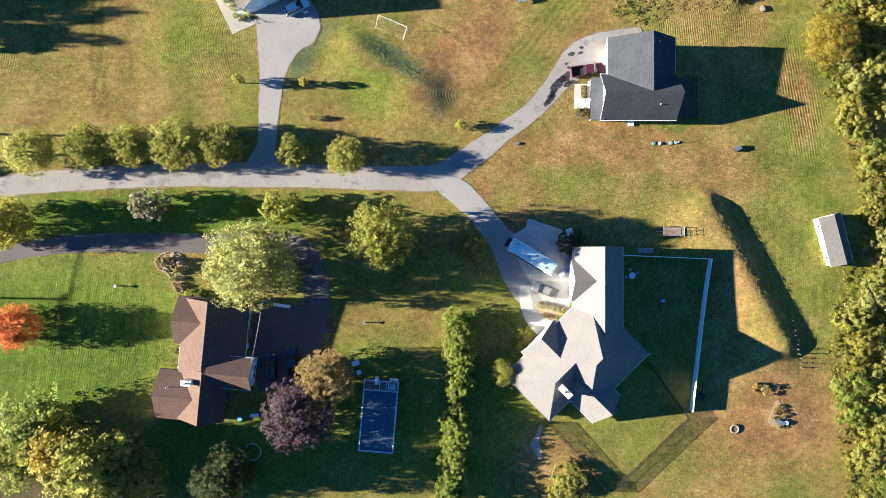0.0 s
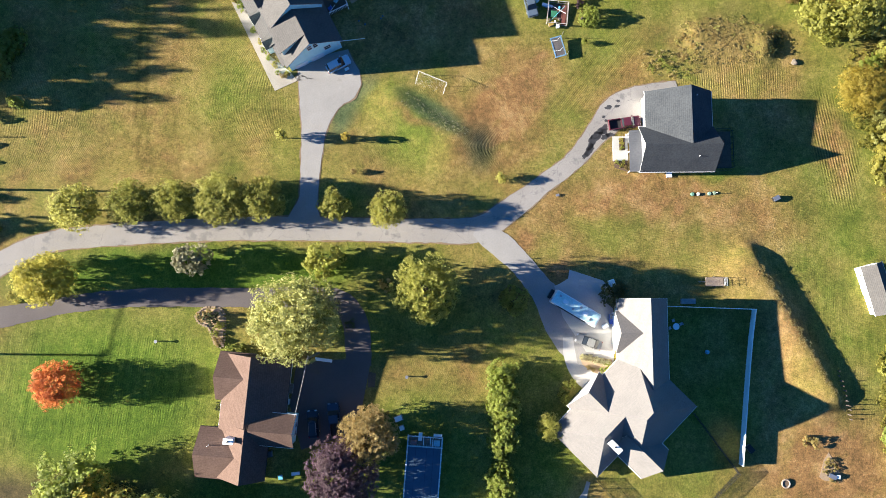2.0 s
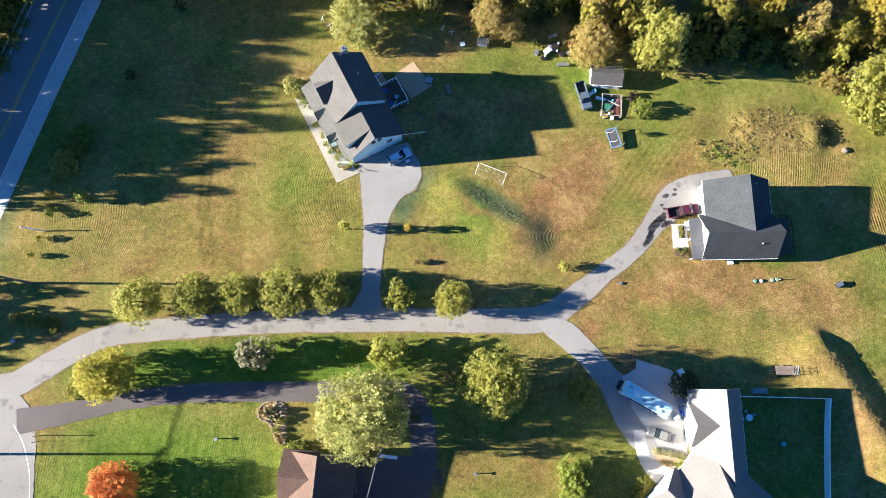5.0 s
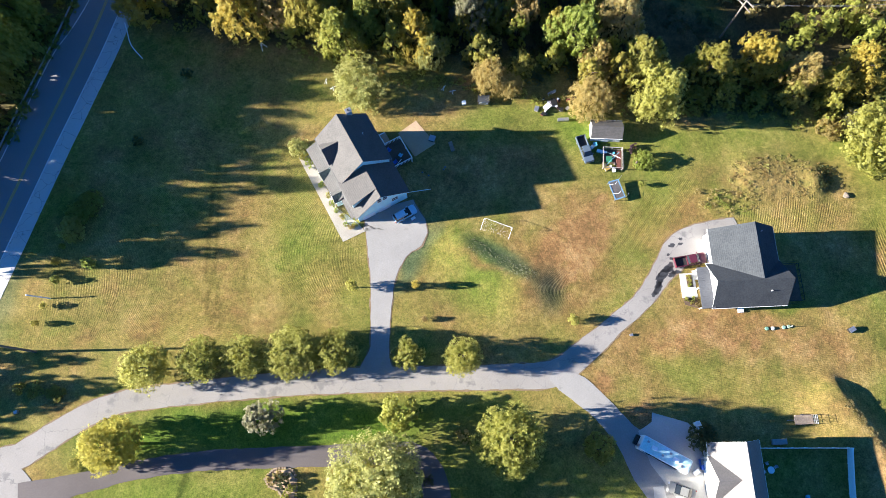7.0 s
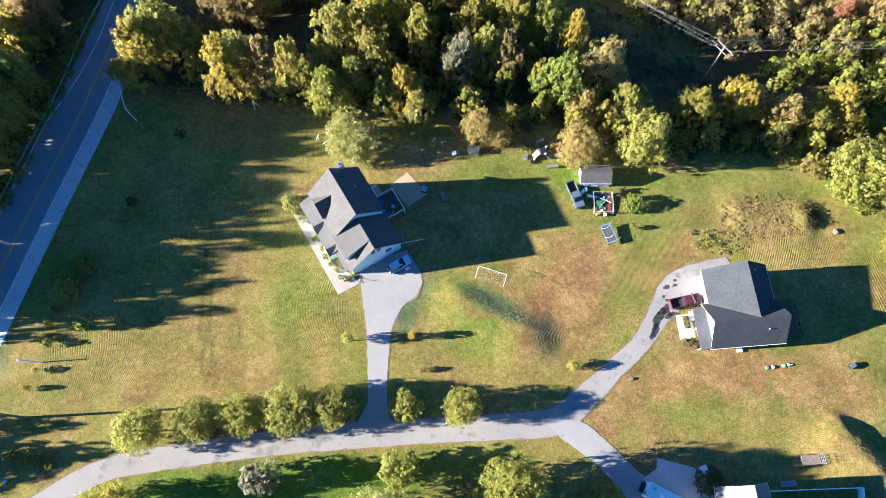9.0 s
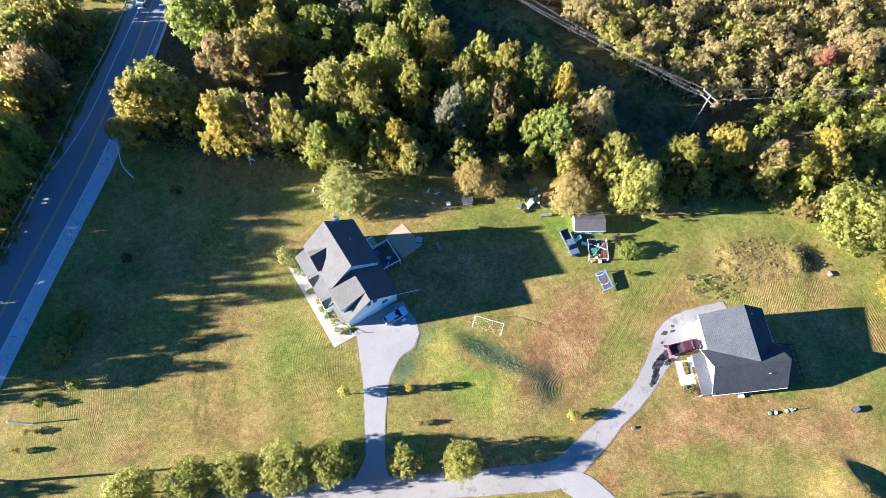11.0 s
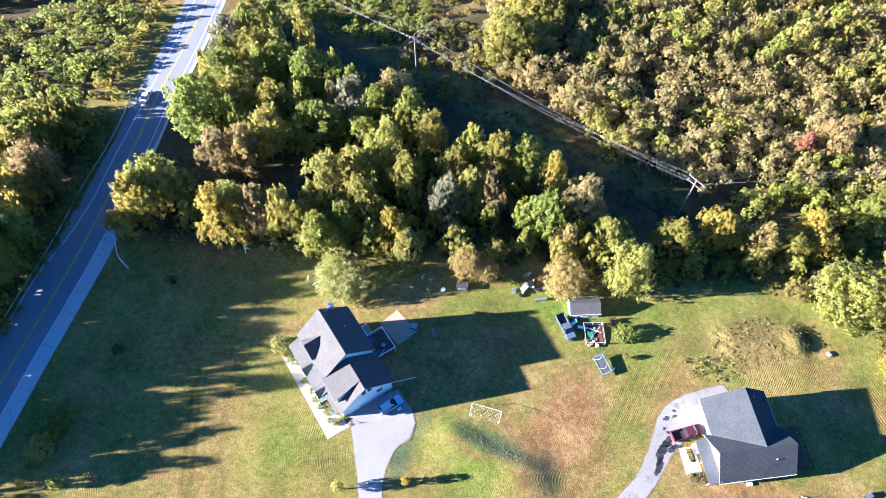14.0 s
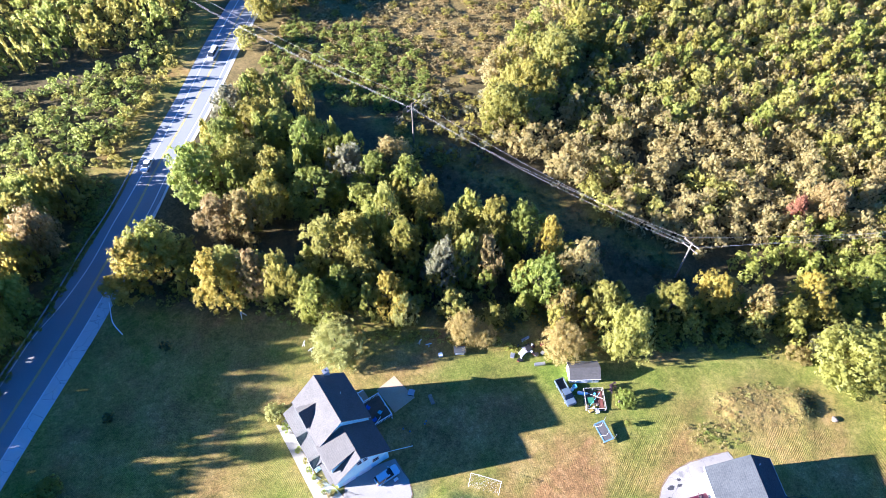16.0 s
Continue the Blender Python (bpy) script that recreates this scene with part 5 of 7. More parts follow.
thicket("north_woods", crests[0::2], LEAF_STRAW, 1000, 0.075, (3.2, 4.6), (8.6, 10.2), 111, "straw-coloured crowns standing out of the woods", 0.2, 0.5, 12, 1.15, 0.4)
thicket("north_woods", crests[1::4], LEAF_HAY, 1000, 0.075, (3.0, 4.2), (8.4, 9.8), 113, "tan crowns standing out of the woods", 0.2, 0.5, 12, 1.15, 0.4)
thicket("north_woods", crests[3::4], LEAF_OLIVE, 1000, 0.075, (3.0, 4.2), (8.4, 9.8), 115, "olive crowns standing out of the woods", 0.2, 0.5, 12, 1.15, 0.4)
big = scatter(deep, 7.0, 19)
thicket("north_woods", big[0::3], LEAF_OLIVE, 1100, 0.08, (3.8, 5.4), (9.5, 13), 58, "taller olive trees standing out of the woods")
thicket("north_woods", big[1::3], LEAF_GREEN, 1100, 0.08, (3.8, 5.4), (9.5, 13), 59, "taller green trees standing out of the woods")
thicket("north_woods", big[2::3], LEAF_WILLOW, 1100, 0.08, (3.8, 5.4), (9.5, 13), 60, "taller pale green trees standing out of the woods")
brush = [(-55, 172), (-40, 158), (-10, 148), (10, 160), (34, 190), (52, 212), (0, 225), (-44, 215)]
spots = scatter(brush, 1.7, 9)
thicket("meadow_brush", spots[0::3], LEAF_HAY, 46, 0.26, (0.8, 1.8), (0.6, 1.7), 51, "rough tan meadow brush")
thicket("meadow_brush", spots[1::3], LEAF_AUTUMN, 46, 0.26, (0.8, 1.8), (0.6, 1.7), 53, "rough straw-coloured meadow brush")
damp = [(-56, 168), (-44, 156), (-20, 146), (-8, 150), (-8, 172), (-24, 186), (-48, 192)]
thicket("meadow_brush", scatter(damp, 3.2, 28), LEAF_LIME, 200, 0.16, (1.2, 2.6), (1.0, 2.8), 56, "green bushes at the meadow's damp edge")
thicket("meadow_brush", scatter(damp, 4.5, 29), LEAF_GREEN, 240, 0.15, (1.4, 3.0), (1.6, 4.0), 57, "tall green bushes at the meadow's damp edge")
thicket("meadow_brush", scatter(brush, 5.5, 26), LEAF_OLIVE, 160, 0.18, (1.0, 2.6), (1.0, 2.6), 55, "yellow-green bushes scattered over a meadow")
hollow = [(-16, 126), (4, 122), (10, 130), (8, 150), (-6, 152), (-18, 140)]
thicket("meadow_brush", scatter(hollow, 3.4, 41), LEAF_OLIVE, 260, 0.14, (1.4, 2.8), (1.6, 4.2), 117, "olive bushes in a shaded hollow")
thicket("meadow_brush", scatter(hollow, 5.0, 42), LEAF_GREY, 260, 0.14, (1.4, 2.8), (2.0, 4.6), 119, "grey-green bushes in a shaded hollow")
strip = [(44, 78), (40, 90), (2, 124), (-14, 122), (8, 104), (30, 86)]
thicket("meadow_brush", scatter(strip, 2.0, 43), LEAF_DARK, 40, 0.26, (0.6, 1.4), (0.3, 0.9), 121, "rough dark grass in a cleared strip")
outer = [(-97, 126), (-93, 140), (-83, 182), (-96, 176), (-112, 166), (-200, 160), (-170, 126)]
spots = scatter(outer, 3.3, 10)
thicket("roadside_brush", spots[0::3], LEAF_YELLOW, 300, 0.13, (1.3, 2.8), (1.6, 4.0), 61, "sunlit yellow-green brush beyond the road")
thicket("roadside_brush", spots[1::3], LEAF_LIME, 300, 0.14, (1.6, 3.2), (2, 4.5), 65, "bright green brush beyond the road")
thicket("roadside_brush", spots[2::3], LEAF_GREEN, 360, 0.12, (1.8, 3.6), (3, 6.5), 69, "green brush beyond the road")
high = [(-84, 188), (-78, 206), (-64, 256), (-190, 300), (-220, 166), (-150, 170), (-114, 174), (-98, 186)]
spots = scatter(high, 5.2, 24)
thicket("far_woods", spots[0::2], LEAF_GREEN, 520, 0.11, (3.0, 4.8), (9, 14), 91, "tall green woods beyond the road")
thicket("far_woods", spots[1::2], LEAF_OLIVE, 520, 0.11, (2.8, 4.6), (8, 13), 95, "tall olive woods beyond the road")
ditch = [(-108, 62), (-104.5, 62), (-96.0, 90), (-88.5, 124), (-93, 127), (-100, 92)]
thicket("roadside_brush", scatter(ditch, 2.2, 33), LEAF_GREEN, 150, 0.18, (1.0, 2.0), (1.0, 3.2), 99, "green brush behind the guardrail")
east_edge = [(56, 81), (100, 73), (118, 80), (95, 86), (66, 91)]
thicket("north_woods", scatter(east_edge, 4.6, 34), LEAF_GREEN, 900, 0.085, (2.8, 4.2), (7, 10.5), 101, "green trees under the power line")
verge = [(-94.5, 132), (-91, 132), (-76, 190), (-80, 190)]
thicket("roadside_brush", scatter(verge, 4.0, 25), LEAF_OLIVE, 480, 0.11, (1.8, 2.8), (3.2, 5.2), 97, "tall olive bushes along the road")
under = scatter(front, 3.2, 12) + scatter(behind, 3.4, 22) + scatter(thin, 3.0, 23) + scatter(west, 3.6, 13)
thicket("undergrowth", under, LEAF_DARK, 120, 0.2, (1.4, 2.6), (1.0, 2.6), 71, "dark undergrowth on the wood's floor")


# ---- vehicles ----
RUBBER = plain("rubber", (0.015, 0.015, 0.016), 0.8)
ALLOY = plain("alloy", (0.35, 0.35, 0.36), 0.35, 0.8)
LAMP_CLEAR = plain("headlamp", (0.6, 0.62, 0.65), 0.1)
LAMP_RED = plain("tail_lamp", (0.3, 0.01, 0.01), 0.15)


def paint(name, colour):
    m = plain(name, colour, 0.28, 0.2, 0.05)
    m.node_tree.nodes["Principled BSDF"].inputs["Coat Weight"].default_value = 0.6
    return m


def tapered(x0, x1, w0, w1, z0, z1, front, back):
    """A cabin: base x0..x1, narrower at the top, with raked front and back."""
    v = [(x0, -w0, z0), (x1, -w0, z0), (x1, w0, z0), (x0, w0, z0), (x0 + back, -w1, z1), (x1 - front, -w1, z1), (x1 - front, w1, z1), (x0 + back, w1, z1)]
    bm = solid(v, [(0, 1, 2, 3), (4, 5, 6, 7), (0, 1, 5, 4), (1, 2, 6, 5), (2, 3, 7, 6), (3, 0, 4, 7)])
    bmesh.ops.bevel(bm, geom=bm.edges[:], offset=0.06, segments=2, affect="EDGES")
    return bm


def vehicle(x, y, turn, coat, kind, label, z=None, category="car"):
    L, W, roof_z, cab = {"sedan": (4.8, 1.84, 1.45, (-1.75, 1.25, 0.85, 0.75)), "suv": (4.75, 1.9, 1.72, (-2.2, 1.2, 0.7, 0.3)), "pickup": (5.9, 2.0, 1.85, (-0.55, 1.75, 0.75, 0.15)), "van": (5.4, 2.0, 2.2, (-2.6, 2.1, 0.9, 0.1))}[kind]
    car = root({"pickup": "pickup_truck", "van": "van"}.get(kind, "car"), x, y, turn, None if z is None else z, label, category)
    hood = {"sedan": 0.95, "suv": 1.05, "pickup": 1.12, "van": 1.2}[kind]
    bm = bmesh.new()
    if kind == "pickup":
        put_box(bm, -0.6, L / 2, -W / 2, W / 2, 0.38, hood, bevel=0.14)
        for sy in (-1, 1):
            put_box(bm, -L / 2, -0.6, sy * (W / 2 - 0.08) - 0.08, sy * (W / 2 - 0.08) + 0.08, 0.4, hood, bevel=0.05)
        put_box(bm, -L / 2, -L / 2 + 0.1, -W / 2, W / 2, 0.4, hood, bevel=0.04)
    else:
        put_box(bm, -L / 2, L / 2, -W / 2, W / 2, 0.32, hood, bevel=0.2)
    body = part("body", bm, coat, car)
    if kind == "pickup":
        part("bed_liner", box(-L / 2 + 0.08, -0.58, -W / 2 + 0.14, W / 2 - 0.14, 0.45, 0.62), RUBBER, car, "black bed liner")
    x0, x1, front, back = cab
    part("glazing", tapered(x0, x1, W / 2 - 0.1, W / 2 - 0.26, hood - 0.05, roof_z - 0.05, front, back), GLASS_DARK, car)
    part("roof_panel", box(x0 + back + 0.02, x1 - front - 0.02, -W / 2 + 0.24, W / 2 - 0.24, roof_z - 0.09, roof_z, bevel=0.04), coat, car)
    for sy in (-1, 1):
        for px in ((x0 + back + x1 - front) / 2,):
            part("pillar", box(px - 0.05, px + 0.05, sy * (W / 2 - 0.2) - 0.07, sy * (W / 2 - 0.2) + 0.07, hood - 0.02, roof_z - 0.04), coat, car)
        part("mirror", box(x1 - front * 0.4 - 0.1, x1 - front * 0.4 + 0.1, sy * (W / 2 + 0.1) - 0.1, sy * (W / 2 + 0.1) + 0.1, hood, hood + 0.18, bevel=0.03), coat, car)
        part("headlight", box(L / 2 - 0.22, L / 2 + 0.01, sy * (W / 2 - 0.35) - 0.2, sy * (W / 2 - 0.35) + 0.2, hood - 0.32, hood - 0.14, bevel=0.03), LAMP_CLEAR, car)
        part("tail_light", box(-L / 2 - 0.01, -L / 2 + 0.12, sy * (W / 2 - 0.2) - 0.12, sy * (W / 2 - 0.2) + 0.12, hood - 0.4, hood - 0.1, bevel=0.02), LAMP_RED, car)
        for wx in (-L * 0.3, L * 0.31):
            wh = part("wheel", rod((wx, sy * (W / 2 - 0.22), 0.34), (wx, sy * (W / 2 + 0.01), 0.34), 0.34, sides=18), RUBBER, car)
            part("rim", rod((wx, sy * (W / 2 - 0.05), 0.34), (wx, sy * (W / 2 + 0.025), 0.34), 0.21, sides=12), ALLOY, wh)
    if kind in ("suv", "van"):
        for sy in (-1, 1):
            part("roof_rail", rod((x0 + back + 0.2, sy * 0.62, roof_z + 0.05), (x1 - front - 0.2, sy * 0.62, roof_z + 0.05), 0.03), ALLOY if kind == "suv" else coat, car)
    if kind == "suv":
        part("sunroof", box(0.1, 0.75, -0.4, 0.4, roof_z - 0.01, roof_z + 0.015), GLASS_DARK, car)
    return car


vehicle(26.6, 33.0, 8, paint("red_paint", (0.10, 0.022, 0.035)), "pickup", "dark red pickup truck parked before a garage", category="pickup truck")
vehicle(18.4, -7.35, 159, paint("grey_paint", (0.3, 0.3, 0.27)), "sedan", "grey sedan parked on a driveway")
vehicle(-26.9, 44.5, 27, paint("silver_blue_paint", (0.5, 0.66, 0.76)), "suv", "silver-blue estate car parked before a garage")
vehicle(-30.4, -21.0, 94, paint("black_paint", (0.012, 0.012, 0.014)), "suv", "black sport utility car in a shaded court")
vehicle(-26.7, -20.4, 96, paint("blue_black_paint", (0.02, 0.03, 0.05)), "pickup", "dark blue pickup truck in a shaded court", category="pickup truck")
vehicle(9.4, 56.9, -76, paint("white_blue_paint", (0.1, 0.135, 0.175)), "pickup", "old pale blue pickup truck beside a shed", category="pickup truck")
vehicle(-69.9, 176.6, 255, paint("white_van_paint", (0.75, 0.75, 0.74)), "van", "white van on the road", ground_at(-69.9, 176.6) + 0.05, "van")
vehicle(-82.6, 131.5, 255, paint("white_car_paint", (0.7, 0.72, 0.74)), "sedan", "white car on the road", ground_at(-82.6, 131.5) + 0.05)

rv = root("motorhome", 16.0, -1.4, -31, label="long white motorhome parked on a driveway", category="motorhome")
part("body", box(-4.6, 4.3, -1.25, 1.25, 0.55, 3.15, bevel=0.14), VINYL, rv)
part("nose", tapered(3.6, 4.9, 1.18, 1.05, 0.6, 2.7, 0.45, 0.0), VINYL, rv)
part("windscreen", tapered(4.2, 4.75, 1.0, 0.9, 1.5, 2.4, 0.28, 0.0), GLASS_DARK, rv)
# pale roof; the cyan of its shade is mixed into the base colour
part("roof_skin", box(-4.4, 4.1, -1.1, 1.1, 3.14, 3.19, bevel=0.02), plain("rubber_roof_shade_tint", (0.45, 0.68, 0.68), 0.5, spread=0.15), rv, "pale rubber roof with cyan shade put into its colour")
for x, y in ((-2.3, 0.0), (1.6, 0.0)):
    part("air_conditioner", box(x - 0.5, x + 0.5, y - 0.35, y + 0.35, 3.18, 3.5, bevel=0.08), VINYL, rv)
for x, y in ((-3.6, 0.5), (-0.6, -0.4), (0.5, 0.5), (2.9, -0.5)):
    part("roof_vent", box(x - 0.2, x + 0.2, y - 0.2, y + 0.2, 3.18, 3.3, bevel=0.03), STEEL, rv)
part("awning", rod((-3.2, -1.34, 2.85), (2.4, -1.34, 2.85), 0.1), BLACK, rv)
for x in (-3.2, -1.2, 1.0, 2.6):
    for sy in (-1, 1):
        part("side_window", box(x - 0.45, x + 0.45, sy * 1.25 - 0.03, sy * 1.25 + 0.03, 1.7, 2.4, bevel=0.01), GLASS_DARK, rv)
for sy in (-1, 1):
    for x in (-2.4, -1.6, 3.0):
        w_ = part("wheel", rod((x, sy * 0.95, 0.42), (x, sy * 1.24, 0.42), 0.42, sides=18), RUBBER, rv)
        part("rim", rod((x, sy * 1.2, 0.42), (x, sy * 1.26, 0.42), 0.24, sides=12), ALLOY, w_)
part("ladder", box(-4.72, -4.64, -0.9, -0.5, 0.9, 3.2), STEEL, rv)
part("bike_rack", box(-5.3, -4.65, -0.8, 0.9, 0.7, 1.5, bevel=0.05), BLACK, rv)

# ---- fences ----
def fence_run(name, ax, ay, bx, by, height, label, category="fence", white=False, step=2.4):
    n = max(1, round(math.hypot(bx - ax, by - ay) / step))
    f = root(name, (ax + bx) / 2, (ay + by) / 2, math.degrees(math.atan2(by - ay, bx - ax)), label=label, category=category)
    inv = f.matrix_basis.inverted()
    pts = [inv @ Vector((ax + (bx - ax) * k / n, ay + (by - ay) * k / n, ground_at(ax + (bx - ax) * k / n, ay + (by - ay) * k / n))) for k in range(n + 1)]
    mat_ = VINYL if white else BLACK
    for p in pts:
        r = 0.07 if white else 0.04
        part("post", box(p.x - r, p.x + r, -r, r, p.z - 0.2, p.z + height + 0.08, bevel=0.01), mat_, f)
    for p, q in zip(pts, pts[1:]):
        if white:
            top = [(p.x + 0.07, -0.02, p.z + 0.05), (q.x - 0.07, -0.02, q.z + 0.05), (q.x - 0.07, -0.02, q.z + height), (p.x + 0.07, -0.02, p.z + height)]
            part("panel", solid(top + [(x, 0.02, z) for x, _, z in top], [(0, 1, 2, 3), (7, 6, 5, 4), (0, 4, 5, 1), (1, 5, 6, 2), (2, 6, 7, 3), (3, 7, 4, 0)]), mat_, f)
            part("cap_rail", rod((p.x, 0, p.z + height), (q.x, 0, q.z + height), 0.06, sides=4), mat_, f)
        else:
            for z in (0.12, height * 0.55, height):
                part("rail", rod((p.x, 0, p.z + z), (q.x, 0, q.z + z), 0.025, sides=4), mat_, f)
            bm = bmesh.new()
            m_ = int((q.x - p.x) / 0.12)
            for k in range(1, m_):
                x, z = p.x + (q.x - p.x) * k / m_, p.z + (q.z - p.z) * k / m_
                put_box(bm, x - 0.014, x + 0.014, -0.014, 0.014, z + 0.08, z + height)
            part("pickets", bm, mat_, f)
    return f


fence_run("vinyl_fence", 31.9, -1.1, 48.2, -1.8, 1.8, "white vinyl privacy fence round a back lawn", white=True)
fence_run("vinyl_fence", 48.2, -1.9, 44.4, -28.9, 1.8, "white vinyl privacy fence round a back lawn", white=True)
fence_run("metal_fence", 44.0, -30.4, 29.7, -43.2, 1.5, "black metal fence on a lawn")
fence_run("metal_fence", 29.5, -43.2, 18.6, -31.0, 1.5, "black metal fence on a lawn")
fence_run("metal_fence", 36.6, -20.0, 43.8, -30.2, 1.5, "black metal fence in a house's shade")

# guardrail beside the road
rail_line = [(-112.5, 36), (-106.6, 60), (-102.6, 74), (-97.2, 91), (-93.5, 105), (-89.6, 117), (-86.4, 131), (-87.2, 134)]
rl = root("guardrail", -97.2, 91, label="galvanised steel guardrail beside the road", category="guardrail")
inv = rl.matrix_basis.inverted()
path = spline([(x, y) for x, y in rail_line], 2.0)
bm = bmesh.new()
for a, b in zip(path, path[1:]):
    pa, pb = (inv @ Vector((p[0], p[1], ground_at(*p) + 0.62)) for p in (a, b))
    for dz in (-0.1, 0.1):
        put_rod(bm, pa + Vector((0, 0, dz)), pb + Vector((0, 0, dz)), 0.1, sides=6)
part("rail", bm, STEEL, rl)
for a in path[::2]:
    p = inv @ Vector((a[0] - 0.15, a[1], ground_at(*a)))
    part("post", box(p.x - 0.08, p.x + 0.08, p.y - 0.08, p.y + 0.08, p.z - 0.2, p.z + 0.75), WOOD, rl)

# ---- pool ----
pl = root("swimming_pool", -11.35, -29.3, -4.8, label="covered rectangular above-ground pool with white rim", category="pool")
RIM_GREY = plain("pool_rim", (0.5, 0.58, 0.58), 0.5, spread=0.2)
part("wall", box(-2.95, 2.95, -6.5, 4.4, -0.4, 1.05, bevel=0.03), VINYL, pl)
part("cover", box(-2.86, 2.86, -6.4, 4.2, 1.05, 1.075), POOL_COVER, pl, "sagging dark blue pool cover")
for k, x in enumerate((-1.5, 0.4, 1.6)):
    part("cover_seam", box(x - 0.04, x + 0.04, -6.38, 4.18, 1.076, 1.09), plain("cover_seam", (0.03, 0.05, 0.09), 0.7), pl)
for x0, x1, y0, y1 in ((-3.08, -2.86, -6.62, 6.2), (2.86, 3.08, -6.62, 6.2), (-2.86, 2.86, -6.62, -6.38), (-2.86, 2.86, 4.2, 4.36)):
    part("rim", box(x0, x1, y0, y1, 1.0, 1.2, bevel=0.03), RIM_GREY, pl)
for k in range(11):
    for sx in (-1, 1):
        y = -6.3 + k * 1.06
        part("post", box(sx * 3.0 - 0.08, sx * 3.0 + 0.08, y - 0.08, y + 0.08, -0.3, 1.1), VINYL, pl)
        part("rim_joint", box(sx * 2.97 - 0.14, sx * 2.97 + 0.14, y - 0.07, y + 0.07, 1.19, 1.225, bevel=0.01), VINYL, pl)
DECK_BROWN = surface("pool_deck_boards", (0.11, 0.085, 0.075), (0.19, 0.15, 0.13), 4, 0.4, 0.85)
for k in range(18):
    x = -2.84 + k * 0.316
    part("deck_board", box(x, x + 0.29, 4.37, 6.15, 0.9, 0.97), DECK_BROWN, pl)
for x0, x1, y0, y1 in ((-2.86, 2.86, 6.12, 6.2), (-0.28, -0.2, 4.4, 6.12), (0.9, 0.98, 4.4, 6.12), (1.3, 1.38, 4.4, 6.12)):
    part("top_rail", box(x0, x1, y0, y1, 1.85, 1.95), VINYL, pl)
    for k in range(6):
        x, y = x0 + (x1 - x0 - 0.06) * k / 5, y0 + (y1 - y0 - 0.06) * k / 5
        part("baluster", box(x, x + 0.06, y, y + 0.06, 0.97, 1.86), VINYL, pl)
part("ladder", box(-1.2, -0.55, 5.3, 6.6, 0.2, 1.12, bevel=0.04), VINYL, pl)
part("step", box(1.4, 2.9, 5.9, 6.5, 0.2, 0.9, bevel=0.03), VINYL, pl)
part("pump_box", box(1.5, 2.6, 4.6, 5.6, 0.97, 1.4, bevel=0.05), plain("aqua_plastic", (0.25, 0.45, 0.5), 0.4), pl)
part("chest", box(-2.5, -1.4, 4.6, 5.3, 0.97, 1.35, bevel=0.05), plain("rose_plastic", (0.3, 0.13, 0.12), 0.5), pl)
for x, y, w, d_, hh, mat_, label in ((-15.6, -20.4, 1.6, 1.1, 0.5, WOOD, "weathered wooden bench frame beside a pool"), (-15.0, -22.0, 0.9, 0.9, 0.7, STEEL, "grey pool filter housing beside a pool")):
    b_ = root("pool_equipment", x, y, 20, label=label, category="pool equipment")
    part("base", box(-w / 2, w / 2, -d_ / 2, d_ / 2, 0.0, hh * 0.4, bevel=0.03), mat_, b_)
    part("top", box(-w * 0.4, w * 0.4, -d_ * 0.4, d_ * 0.4, hh * 0.4, hh, bevel=0.06), VINYL, b_)

